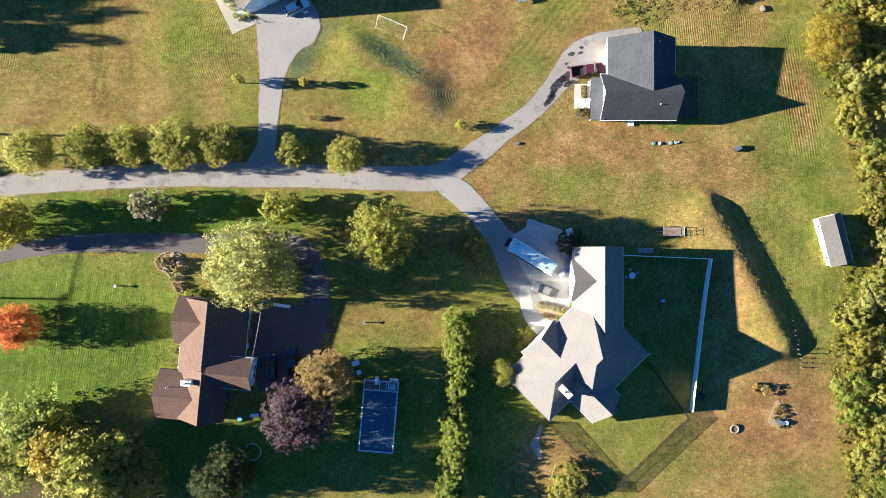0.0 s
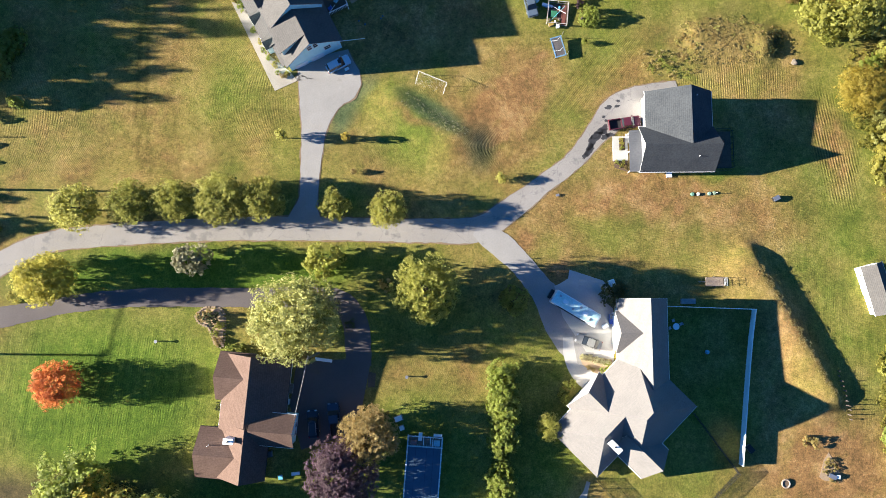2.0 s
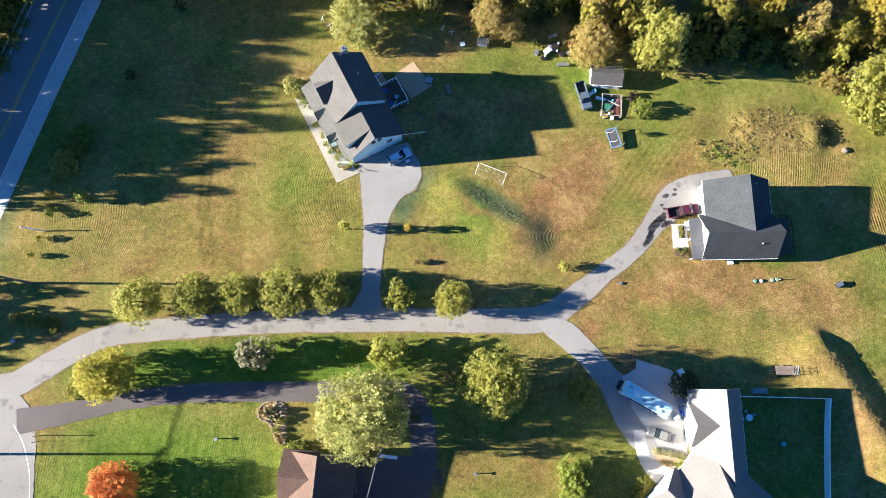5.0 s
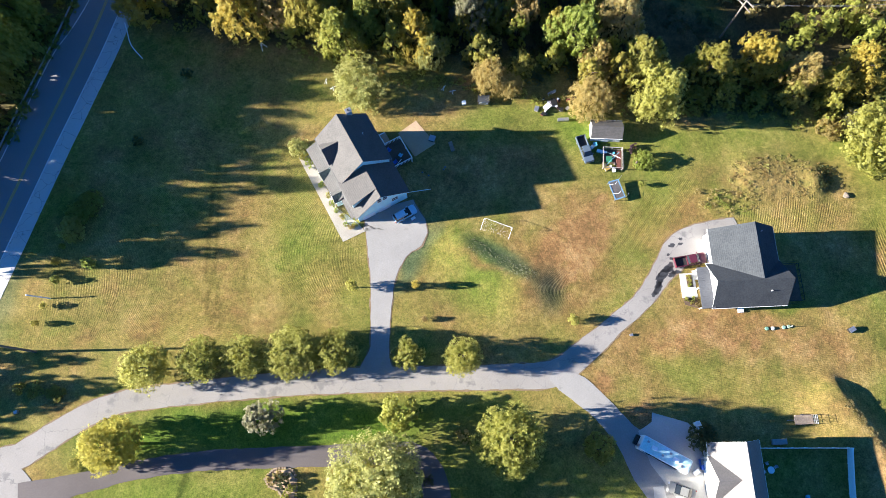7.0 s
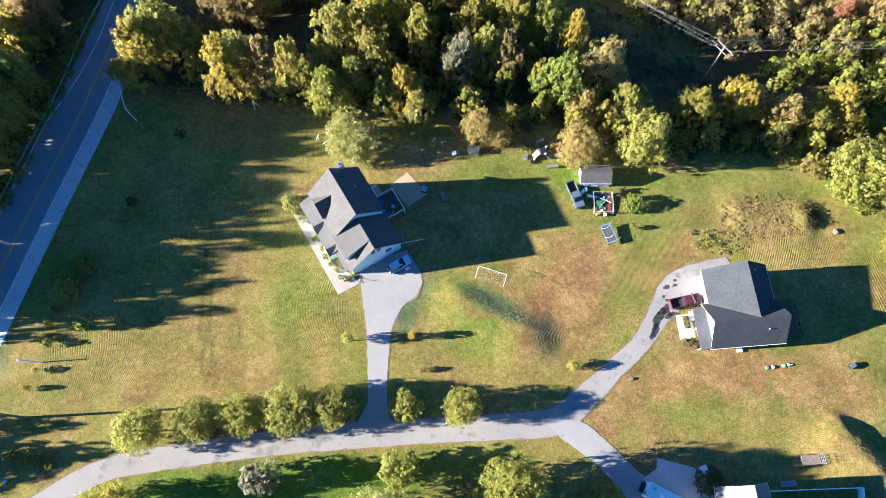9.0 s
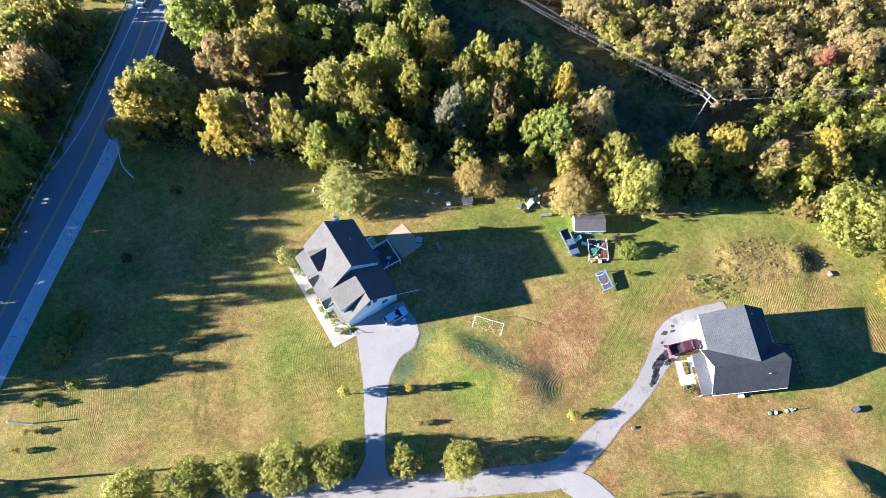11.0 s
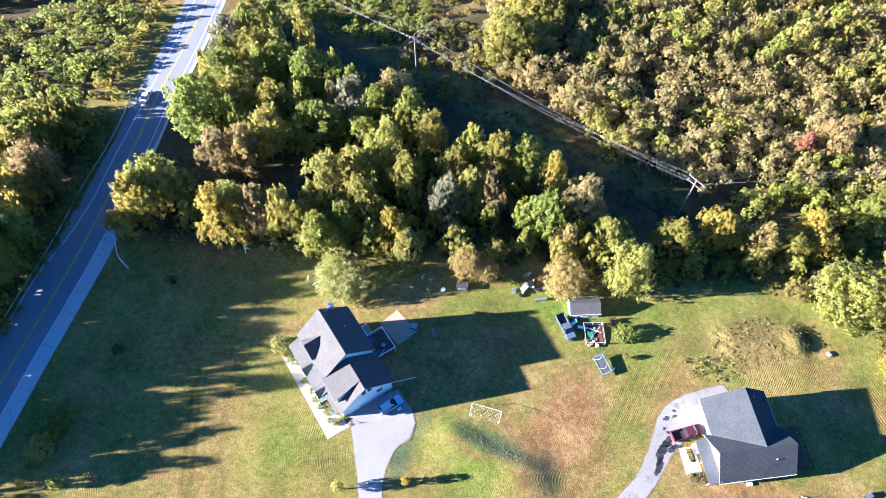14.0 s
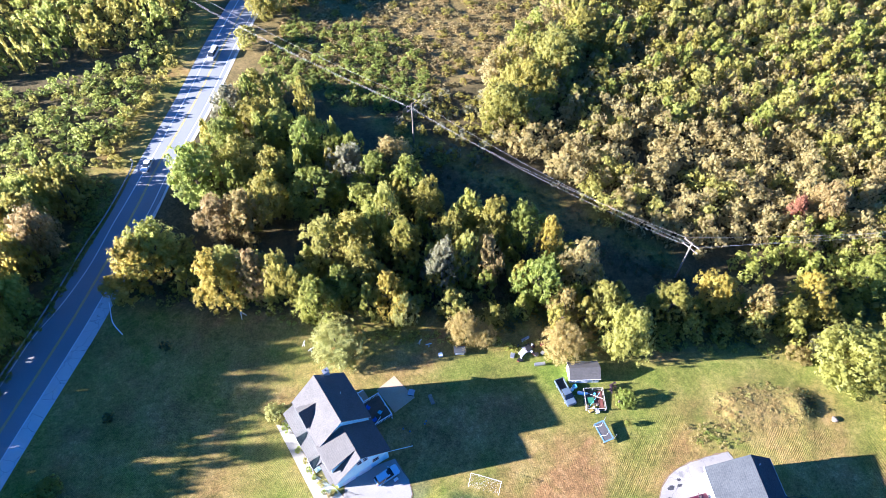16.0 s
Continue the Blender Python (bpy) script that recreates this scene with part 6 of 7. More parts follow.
# ---- hedge, shrubs, saplings ----
rng = random.Random(3)
for k in range(17):
    t = k / 16
    y = -12.6 - 31 * t
    x = 2.9 - 2.2 * max(0, t - 0.25) + rng.uniform(-0.3, 0.3)
    weak = 0.72 if 0.42 < t < 0.56 else 1.0
    tree(x, y, rng.uniform(2.4, 2.9) * weak, rng.uniform(4.1, 4.9) * weak, LEAF_LIME, "small", "bushy bright green hedge shrub", "shrub", "hedge row", low=0.0)
for x, y, r, hh, mat_, label in (
    (-83.7, 1.5, 1.3, 1.6, LEAF_YELLOW, "round golden shrub at a driveway fork"), (-81.6, 3.2, 1.1, 1.4, LEAF_TAN, "dry tan shrub at a driveway fork"), (21.9, -41.5, 3.6, 2.4, LEAF_BRIGHT, "yellowing garden shrub on the lawn"),
    (24.8, -41.9, 1.8, 1.6, LEAF_AUTUMN, "rusty garden shrub on the lawn"), (20.6, -42.6, 1.6, 1.8, LEAF_GREEN, "green garden shrub on the lawn"), (20.9, 54.0, 2.2, 2.6, LEAF_LIME, "round green shrub on the grass"),
    (19.1, 57.0, 1.0, 1.4, LEAF_PLUM, "dark red shrub beside a garden pen"), (-89.2, 44.0, 2.8, 3.4, LEAF_BRIGHT, "green bush near the road"), (-86.8, 48.8, 2.6, 3.4, LEAF_GREEN, "dark bush near the road"), (-88.6, 46.6, 2.4, 3.0, LEAF_LIME, "green bush near the road"),
    (-70.7, 77.0, 1.2, 1.8, LEAF_DARK, "small dark sapling in the shade"), (-79.4, 61.9, 1.2, 1.6, LEAF_DARK, "small dark sapling in the shade"),
    (57.5, -25.2, 1.5, 1.3, LEAF_TAN, "dry tan shrub on rusty grass"), (23.0, -37.8, 1.2, 1.2, LEAF_DARK, "low dark shrub on the lawn"), (60.2, 59.5, 3.0, 2.2, LEAF_TAN, "tangled dry brush at the wood's edge"), (65.0, 61.2, 3.2, 2.8, LEAF_GREY, "bare grey brush at the wood's edge"),
    (70.0, 63.0, 3.0, 3.0, LEAF_PLUM, "bare brown brush at the wood's edge"),     (-47.4, 59.4, 2.1, 2.4, LEAF_PALE, "green shrub beside a porch"), (-46.3, 57.6, 1.2, 1.4, LEAF_YELLOW, "yellow-green shrub beside a porch"), (-45.4, 56.2, 1.1, 1.2, LEAF_LIME, "green shrub beside a porch"), (14.6, -15.0, 1.3, 1.4, LEAF_GREEN, "green shrub beside a house"), (13.4, -16.6, 1.3, 1.4, LEAF_GREEN, "green shrub beside a house"),
    (21.6, -12.5, 1.4, 1.4, LEAF_LIME, "bright green shrub in a flower bed"), (-24.2, -3.8, 1.0, 1.2, LEAF_DARK, "dark shrub beside a driveway"), (-18.0, 3.2, 1.4, 1.4, LEAF_TAN, "dry tan shrub beside a driveway"), (-95.0, 14.6, 1.2, 1.4, LEAF_YELLOW, "yellow shrub beside the lane"), (-92.0, 14.2, 1.6, 1.2, LEAF_YELLOW, "yellow shrub beside the lane"), (-88.5, 13.6, 1.8, 1.2, LEAF_YELLOW, "yellow shrub beside the lane")):
    tree(x, y, r, hh, mat_, "small" if r > 1.6 else "shrub", label, "shrub", low=0.0)
for x, y in ((-42.9, 51.4), (-41.7, 49.2), (-40.9, 47.4), (-40.0, 45.9), (-38.9, 44.5), (-38.3, 43.0), (-37.3, 42.3), (-36.6, 42.8)):
    tree(x, y, rng.uniform(0.55, 0.8), rng.uniform(0.6, 1.0), rng.choice((LEAF_TAN, LEAF_YELLOW, LEAF_LIME)), "shrub", "small rounded shrub in a gravel bed", "shrub", "gravel bed shrubs", low=0.0)
for x, y in ((17.4, -10.1), (18.5, -10.3), (19.6, -10.6), (20.7, -10.9), (21.7, -11.1)):
    tree(x, y, 0.66, 0.95, LEAF_CREAM, "small", "pale rounded shrub in a flower bed", "shrub", "flower bed shrubs", low=0.0)
for x, y in ((18.3, -12.0), (19.2, -12.3), (26.0, 30.0), (26.1, 29.2), (26.0, 28.4), (25.0, 25.6), (25.8, 25.0), (26.6, 24.6), (26.2, 25.8)):
    tree(x, y, 0.5, 0.6, rng.choice((LEAF_YELLOW, LEAF_AUTUMN, LEAF_GREEN)), "shrub", "flowering plant in a garden bed", "plant", "bed flowers", low=0.0)
for x, y, r, hh, mat_ in ((-36.7, 30.4, 1.2, 4.2, LEAF_BRIGHT), (-25.2, 30.2, 0.8, 3.6, LEAF_GOLD), (-23.8, 23.9, 0.6, 1.5, LEAF_AUTUMN), (-91.4, 37.5, 0.9, 2.4, LEAF_YELLOW), (-85.0, 36.7, 1.1, 4.0, LEAF_LIME), (-91.2, 34.0, 0.9, 2.0, LEAF_GREEN),
                          (-92.7, 29.3, 0.7, 1.6, LEAF_YELLOW), (-93.6, 26.0, 0.7, 1.8, LEAF_YELLOW), (3.2, 22.5, 1.1, 2.6, LEAF_BRIGHT), (-91.0, 40.5, 0.7, 1.4, LEAF_GREEN), (19.6, 49.0, 0.6, 1.6, LEAF_GREEN)):
    tree(x, y, r, hh, mat_, "small", "young slender tree planted on the lawn", "sapling", "saplings", low=0.25)

# rough weeds on the low bank
weeds = scatter([(37, 47), (41, 44.5), (52, 45), (58, 47), (58, 51.5), (49, 54.5), (39, 53)], 0.75, 14)
thicket("weed_patch", scatter([(37, 48), (47, 48), (58, 47), (57.5, 51), (49, 54), (39, 52.5)], 3.2, 31), LEAF_PALE, 40, 0.26, (0.4, 0.9), (0.2, 0.5), 82, "tussocks of pale dry grass on a low bank")
thicket("weed_patch", scatter([(54.6, 46.4), (57, 46), (58.2, 49), (57, 51.5), (55.2, 51.5)], 0.9, 32), LEAF_DARK, 50, 0.24, (0.5, 1.0), (0.3, 0.8), 84, "dark weeds at the end of a low bank")
thicket("weed_patch", scatter([(30, 42.8), (36, 42.2), (41.5, 43), (37.5, 46), (34, 48), (30.6, 47)], 1.5, 27), LEAF_HAY, 90, 0.17, (0.6, 1.3), (0.3, 0.8), 83, "clump of pale dry weeds beside a driveway")
thicket("weed_patch", [(35.0, 44.6), (35.8, 44.0), (34.2, 45.4), (32.4, 44.0)], LEAF_LIME, 120, 0.16, (0.6, 1.0), (0.6, 1.0), 88, "fresh green weeds beside a driveway")
thicket("weed_patch", weeds[1::3], LEAF_AUTUMN, 30, 0.28, (0.4, 0.9), (0.15, 0.45), 86, "brown weeds on a low bank")
thicket("weed_patch", weeds[::3], LEAF_HAY, 30, 0.28, (0.4, 0.9), (0.15, 0.45), 81, "tall dry tan weeds on a low bank")
crest = [(49.6 + 12.6 * k / 60 + rng.uniform(-1.0, 0.5), 6.5 - 24 * k / 60 + rng.uniform(-0.5, 0.5)) for k in range(60)]
thicket("weed_patch", crest, LEAF_HAY, 36, 0.3, (0.3, 0.7), (0.08, 0.28), 85, "dry weeds along a grassy bank")
edge = scatter([(72.5, -45), (70.5, -28), (71.5, -10), (74.5, -2), (77, 10), (74, 24), (69, 36), (70, 46), (74, 48), (79, 20), (80, -45)], 1.5, 15)
thicket("weed_patch", edge, LEAF_YELLOW, 60, 0.24, (0.6, 1.4), (0.4, 1.3), 87, "tall yellow weeds along the field's edge")
skirt = scatter([(-79, 89), (-58, 85.5), (-42, 79), (-35, 74.5), (-12, 71.5), (2, 67), (18, 65), (32, 64), (52, 61), (66, 60), (66, 63), (32, 67), (2, 70), (-29, 77), (-58, 89), (-79, 92)], 1.8, 16)
thicket("weed_patch", skirt, LEAF_GREEN, 70, 0.22, (0.6, 1.6), (0.4, 1.6), 89, "green weeds along the wood's edge")

rank_grass = [(-15.2 + 11.4 * k / 170 + 0.54 * u, 37.2 - 7.4 * k / 170 + 0.84 * u) for k in range(170) for u in (rng.uniform(-0.3, 2.2),)]
thicket("weed_patch", rank_grass, LEAF_GREY, 18, 0.3, (0.2, 0.45), (0.04, 0.12), 103, "rank blue-green grass along a low bank")
thicket("weed_patch", rank_grass[::2], LEAF_PALE, 18, 0.3, (0.2, 0.4), (0.04, 0.12), 105, "pale tufts in rank grass along a low bank")

# ---- paved and planted plots ----
c63, s63 = math.cos(radians(-63.5)), math.sin(radians(-63.5))


def by_a(u, v):
    """A place by the pale blue house's own axes."""
    return -36.4 + u * c63 - v * s63, 57.2 + u * s63 + v * c63


GRAVEL = surface("pale_gravel", (0.26, 0.235, 0.195), (0.38, 0.345, 0.29), 8, 0.4, 0.9, relief=0.02)
tagged(slab("gravel_bed", [by_a(-5.4, -9.9), by_a(14.8, -10.0), by_a(14.9, -5.4), by_a(12.6, -5.9), by_a(8.2, -7.9), by_a(-5.2, -8.0)], GRAVEL), "pale gravel bed along a porch", "gravel bed", kind="structure")
tagged(slab("patio", [by_a(-0.6, 9.9), by_a(-1.4, 14.4), by_a(5.0, 15.4), by_a(5.6, 10.4)], PATIO), "tan paved patio behind a house", "patio", kind="structure")
tagged(slab("walkway", [(24.3, 25.9), (27.2, 25.9), (27.2, 30.6), (24.4, 30.6)], CONCRETE, lift=0.06), "pale concrete walk beside a porch", "walkway", kind="structure")
tagged(slab("flower_bed", [(25.6, 27.9), (26.7, 27.9), (26.7, 30.3), (25.6, 30.3)], SOIL, lift=0.09), "mulched flower bed in a concrete walk", "flower bed", kind="structure")
tagged(slab("flower_bed", [(24.6, 24.6), (27.0, 23.8), (27.0, 25.9), (24.4, 25.9)], SOIL, lift=0.07), "mulched flower bed beside a porch", "flower bed", kind="structure")
tagged(ribbon("walkway", [(14.8, -6.6, 1.8), (15.0, -9.6, 2.2), (16.0, -13.0, 1.8), (18.4, -15.4, 1.6), (20.2, -14.2, 1.6)], CONCRETE, lift=0.055), "pale concrete walk to a front door", "walkway", kind="structure")
tagged(slab("entry_court", [(14.4, -7.8), (23.0, -8.6), (22.8, -13.6), (20.6, -15.6), (18.6, -16.4), (16.2, -14.0), (14.6, -10.4)], CONCRETE, lift=0.05), "pale concrete court before a front door", "walkway", kind="structure")
tagged(slab("flower_bed", [(16.8, -9.7), (22.6, -10.6), (22.6, -13.0), (19.6, -13.0), (17.2, -11.4)], PATIO, lift=0.08), "stony flower bed with pale shrubs", "flower bed", kind="structure")
tagged(slab("parking_apron", [(12.6, 2.6), (13.7, 3.1), (15.2, 4.0), (15.5, 5.6), (21.5, 3.6), (23.2, 1.6), (23.2, -9.6), (18, -9.2), (14.0, -3)], CONCRETE, lift=0.062), "pale concrete apron before a garage", "parking area", kind="structure")
tagged(ribbon("footpath", [(17.6, -31.6, 0.7), (17.0, -33.4, 0.8), (16.4, -35.0, 1.7), (17.1, -36.4, 1.2), (17.3, -37.6, 0.4)], GRAVEL, lift=0.03), "short pale gravel path", "path", kind="structure")
tagged(slab("garden_bed", [(-51.6, -2.2), (-50.2, -0.9), (-47.6, -1.0), (-46.6, -2.6), (-46.8, -7.4), (-48.0, -7.0), (-49.2, -4.4), (-50.8, -3.4)], PATIO), "tan gravelled island bed on the lawn", "garden bed", kind="structure")
tagged(slab("garden_bed", [(-21.0, -12.2), (-19.6, -12.6), (-19.8, -15.0), (-21.0, -15.0)], SOIL), "brown mulched patch beside a court", "garden bed", kind="structure")
for x, y, r, hh, mat_ in ((-50.6, -2.2, 1.1, 0.9, LEAF_TAN), (-49.4, -1.5, 0.9, 0.8, LEAF_TAN), (-48.4, -2.6, 1.5, 1.6, LEAF_DARK), (-47.4, -4.0, 1.0, 1.2, LEAF_GREEN), (-48.0, -5.2, 0.9, 0.9, LEAF_GREEN), (-47.4, -6.6, 1.0, 0.9, LEAF_AUTUMN), (-43.6, -8.0, 1.0, 1.0, LEAF_GREEN), (-45.4, -7.9, 1.0, 1.0, LEAF_LIME), (-38.0, -8.9, 1.1, 1.2, LEAF_GREEN), (-35.6, -9.2, 1.0, 1.1, LEAF_DARK), (-46.6, -18.0, 0.9, 1.0, LEAF_DARK), (-46.6, -20.0, 0.8, 0.8, LEAF_GREEN)):
    tree(x, y, r, hh, mat_, "shrub", "low shrub in a bed beside a brown house", "shrub", "bed shrubs", low=0.0)
border = root("stone_border", -49, -4, label="border of tan field stones round an island bed", category="border")
inv = border.matrix_basis.inverted()
STONE = surface("tan_stone", (0.2, 0.145, 0.09), (0.32, 0.24, 0.16), 5, 0.8, 0.9)
ring = spline([(-51.7, -2.3), (-50.2, -0.8), (-47.6, -0.9), (-46.5, -2.6), (-46.7, -7.5), (-48.1, -7.1), (-49.3, -4.4), (-51.0, -3.5), (-51.7, -2.3)], 0.42)
for a in ring:
    p = inv @ Vector((a[0], a[1], ground_at(*a)))
    w = rng.uniform(0.16, 0.27)
    part("stone", box(p.x - w, p.x + w, p.y - w * 0.8, p.y + w * 0.8, p.z - 0.1, p.z + rng.uniform(0.14, 0.28), bevel=0.06), STONE, border)
WET = surface("wet_asphalt", (0.035, 0.035, 0.037), (0.06, 0.06, 0.062), 3, 0.4, 0.3, relief=0)


def blotch(x, y, r, stretch, turn, seed, lift, material, label):
    rr = random.Random(seed)
    pts = []
    for k in range(18):
        a = k * math.tau / 18
        q = r * (0.65 + 0.5 * rr.random())
        u, v = q * math.cos(a) * stretch, q * math.sin(a)
        t = radians(turn)
        pts.append((x + u * math.cos(t) - v * math.sin(t), y + u * math.sin(t) + v * math.cos(t)))
    return tagged(slab("stain", pts, material, lift=lift, depth=0.008), label, "stain", kind="structure")


for x, y, r, st, t, sd in ((21.0, 30.2, 0.9, 1.8, 50, 1), (22.4, 31.6, 0.7, 1.6, 20, 2), (20.2, 28.8, 0.6, 2.2, 55, 3), (23.5, 33.6, 0.35, 1.5, 0, 4), (23.9, 36.2, 0.45, 1.6, 10, 5), (25.6, 36.5, 0.3, 1.8, 10, 6), (22.9, 34.4, 0.3, 1.4, 40, 7), (23.2, 30.6, 0.6, 1.9, 30, 8), (25.8, 37.5, 0.3, 1.6, 0, 9), (21.6, 30.9, 0.8, 1.9, 35, 11), (20.0, 28.0, 0.75, 2.0, 60, 12), (22.9, 32.2, 0.6, 1.7, 40, 13), (19.2, 27.0, 0.5, 1.8, 50, 14), (23.9, 30.9, 0.45, 2.2, 10, 15)):
    blotch(x, y, r, st, t, sd, 0.05, WET, "dark wet patch on a driveway")

# ---- play and garden things ----
gl = root("football_goal", -9.2, 41.5, -23, label="white tube football goal with net", category="goal")
for p, q in (((-2.8, 0, 0), (-2.8, 0, 2.2)), ((2.8, 0, 0), (2.8, 0, 2.2)), ((-2.8, 0, 2.2), (2.8, 0, 2.2)), ((-2.8, 0, 2.2), (-2.8, -1.9, 0)), ((2.8, 0, 2.2), (2.8, -1.9, 0)), ((-2.8, -1.9, 0.03), (2.8, -1.9, 0.03))):
    part("tube", rod(p, q, 0.034), VINYL, gl)
bm = bmesh.new()
for k in range(19):
    put_rod(bm, (-2.8 + k * 0.311, 0, 2.2), (-2.8 + k * 0.311, -1.9, 0.03), 0.0022, sides=3)
for k in range(1, 10):
    put_rod(bm, (-2.8, -1.9 * k / 10, 2.2 - 2.17 * k / 10), (2.8, -1.9 * k / 10, 2.2 - 2.17 * k / 10), 0.0022, sides=3)
part("net", bm, WHITE, gl)


def crate(name, x, y, turn, w, d_, hh, mat_, top, label, category, z=None):
    """A low bodied thing with a separate top and feet."""
    c = root(name, x, y, turn, z, label, category)
    part("body", box(-w / 2, w / 2, -d_ / 2, d_ / 2, 0.05, hh, bevel=min(0.06, hh / 5)), mat_, c)
    part("top", box(-w / 2 - 0.03, w / 2 + 0.03, -d_ / 2 - 0.03, d_ / 2 + 0.03, hh, hh + 0.06, bevel=0.02), top, c)
    for sx in (-1, 1):
        for sy in (-1, 1):
            part("foot", box(sx * w * 0.4 - 0.04, sx * w * 0.4 + 0.04, sy * d_ * 0.4 - 0.04, sy * d_ * 0.4 + 0.04, -0.08, 0.06), BLACK, c)
    return c


BLUE = plain("blue_plastic", (0.02, 0.09, 0.4), 0.4)
AQUA = plain("aqua_vinyl", (0.12, 0.42, 0.55), 0.4)
GREEN_P = plain("green_plastic", (0.03, 0.15, 0.08), 0.5)
crate("recycling_bin", 22.7, -3.8, 0, 0.7, 0.8, 1.1, BLUE, BLUE, "blue wheeled recycling bin beside a garage", "bin")
crate("recycling_bin", 22.7, -2.9, 0, 0.7, 0.8, 1.1, BLUE, plain("grey_lid", (0.2, 0.2, 0.2)), "blue wheeled bin with grey lid beside a garage", "bin")
crate("storage_box", 21.5, -4.6, 30, 1.0, 0.6, 0.7, VINYL, VINYL, "white storage box on a driveway", "storage box")
crate("utility_box", 23.0, 3.1, 20, 1.0, 1.2, 1.0, VINYL, VINYL, "white utility box beside a driveway", "utility box")
crate("air_conditioner", -35.0, -17.2, -6, 0.9, 0.9, 0.8, STEEL, VINYL, "pale air conditioner beside a house", "air conditioner")
crate("storage_bench", -34.4, -15.0, -6, 0.6, 1.6, 0.5, STEEL, WOOD, "grey bench beside a house wall", "bench")
crate("garden_table", -38.0, -26.1, 10, 1.3, 0.9, 0.7, STEEL, plain("glass_top", (0.1, 0.12, 0.14), 0.1), "dark garden table on shaded grass", "table")
crate("garden_table", -35.9, -30.0, 10, 0.7, 0.7, 0.45, STEEL, AQUA, "small pale table on shaded grass", "table")
crate("garden_bench", -33.3, -29.4, 5, 1.4, 0.5, 0.45, WOOD, VINYL, "pale bench on shaded grass", "bench")
crate("garden_bench", -28.8, -10.1, -8, 3.0, 0.5, 0.5, STEEL, VINYL, "long white rack beside a parking court", "rack")
crate("fire_pit", -21.0, 60.6, -20, 1.2, 1.2, 0.5, BLACK, STEEL, "dark square fire pit beside a patio", "fire pit")
crate("garden_bench", -17.2, 58.7, -75, 2.0, 0.7, 0.4, plain("grey_blue", (0.08, 0.09, 0.13)), WOOD, "dark bench on shaded grass", "bench")
crate("air_conditioner", 54.4, 18.6, 25, 1.2, 0.8, 0.7, BLACK, STEEL, "dark garden machine on the lawn", "machine")
crate("garden_machine", 46.4, -26.3, 40, 0.9, 1.4, 0.6, plain("grey_plastic", (0.15, 0.16, 0.18)), BLACK, "grey wheelbarrow beside a white fence", "wheelbarrow")
crate("dog_house", 36.8, -0.3, 0, 2.6, 0.9, 0.6, STEEL, plain("grey_cover", (0.2, 0.22, 0.22)), "grey covered box beside a house", "storage box")
bm = bmesh.new()
bmesh.ops.create_icosphere(bm, subdivisions=3, radius=0.6)
for v in bm.verts:
    q = v.co.copy()
    v.co = q * (1 + 0.2 * math.sin(5 * q.x + 2 * q.y) + 0.15 * math.sin(6 * q.y - 4 * q.z))
    v.co.z = v.co.z * 0.6 + 0.12
bo = root("boulder", 60.1, 45.1, 20, label="weathered tan boulder on the grass", category="boulder")
part("stone", bm, surface("boulder_stone", (0.09, 0.075, 0.055), (0.18, 0.15, 0.115), 4, 0.8, 0.9), bo)
crate("stone", 13.7, 19.4, 10, 0.6, 0.4, 0.25, VINYL, STEEL, "small pale stone on the grass", "boulder")
for x, y, mat_ in ((38.9, 19.5, plain("mint_plastic", (0.1, 0.22, 0.16))), (40.0, 19.5, plain("worn_white", (0.4, 0.42, 0.4))), (42.1, 19.6, plain("mint_pale", (0.16, 0.27, 0.21))), (43.0, 19.7, plain("worn_green", (0.2, 0.26, 0.18)))):
    w_ = root("well_cap", x, y, label="round pale tank cover set in the lawn", category="tank cover", group="tank covers")
    part("ring", rod((0, 0, -0.1), (0, 0, 0.22), 0.36, 0.33, 16), mat_, w_)
    part("lid", rod((0, 0, 0.22), (0, 0, 0.3), 0.3, 0.26, 16), mat_, w_)
vp = root("vent_post", 43.4, 19.7, label="thin white vent post in the lawn", category="post")
part("pipe", rod((0, 0, -0.1), (0, 0, 0.8), 0.06), WHITE, vp)
# patio set in the shaded back lawn
ps = root("patio_table", 34.3, -4.8, 10, label="white patio table on a shaded lawn", category="table")
part("tabletop", rod((0, 0, 0.7), (0, 0, 0.75), 0.6, sides=20), VINYL, ps)
for k in range(4):
    part("leg", rod((0.4 * math.cos(k * 1.57), 0.4 * math.sin(k * 1.57), -0.02), (0.2 * math.cos(k * 1.57), 0.2 * math.sin(k * 1.57), 0.7), 0.03), WHITE, ps)
for k in range(3):
    a = 0.4 + k * 1.5
    ch = root("patio_chair", 34.3 + 1.1 * math.cos(a), -4.8 + 1.1 * math.sin(a), math.degrees(a) + 90, label="pale patio chair on a shaded lawn", category="chair", group="patio chairs")
    part("seat", box(-0.25, 0.25, -0.25, 0.25, 0.42, 0.46, bevel=0.015), STEEL, ch)
    part("backrest", box(-0.25, 0.25, -0.29, -0.25, 0.46, 0.9, bevel=0.015), STEEL, ch)
    for sx in (-1, 1):
        for sy in (-1, 1):
            part("leg", box(sx * 0.22 - 0.015, sx * 0.22 + 0.015, sy * 0.22 - 0.015, sy * 0.22 + 0.015, -0.03, 0.42), STEEL, ch)
bl = root("ball", 39.8, -9.4, label="pale blue ball on a shaded lawn", category="ball")
bm = bmesh.new()
bmesh.ops.create_uvsphere(bm, u_segments=14, v_segments=10, radius=0.4)
bmesh.ops.translate(bm, vec=(0, 0, 0.4), verts=bm.verts)
part("shell", bm, AQUA, bl)
DIM_BLUE = plain("faded_blue", (0.03, 0.07, 0.16), 0.6)
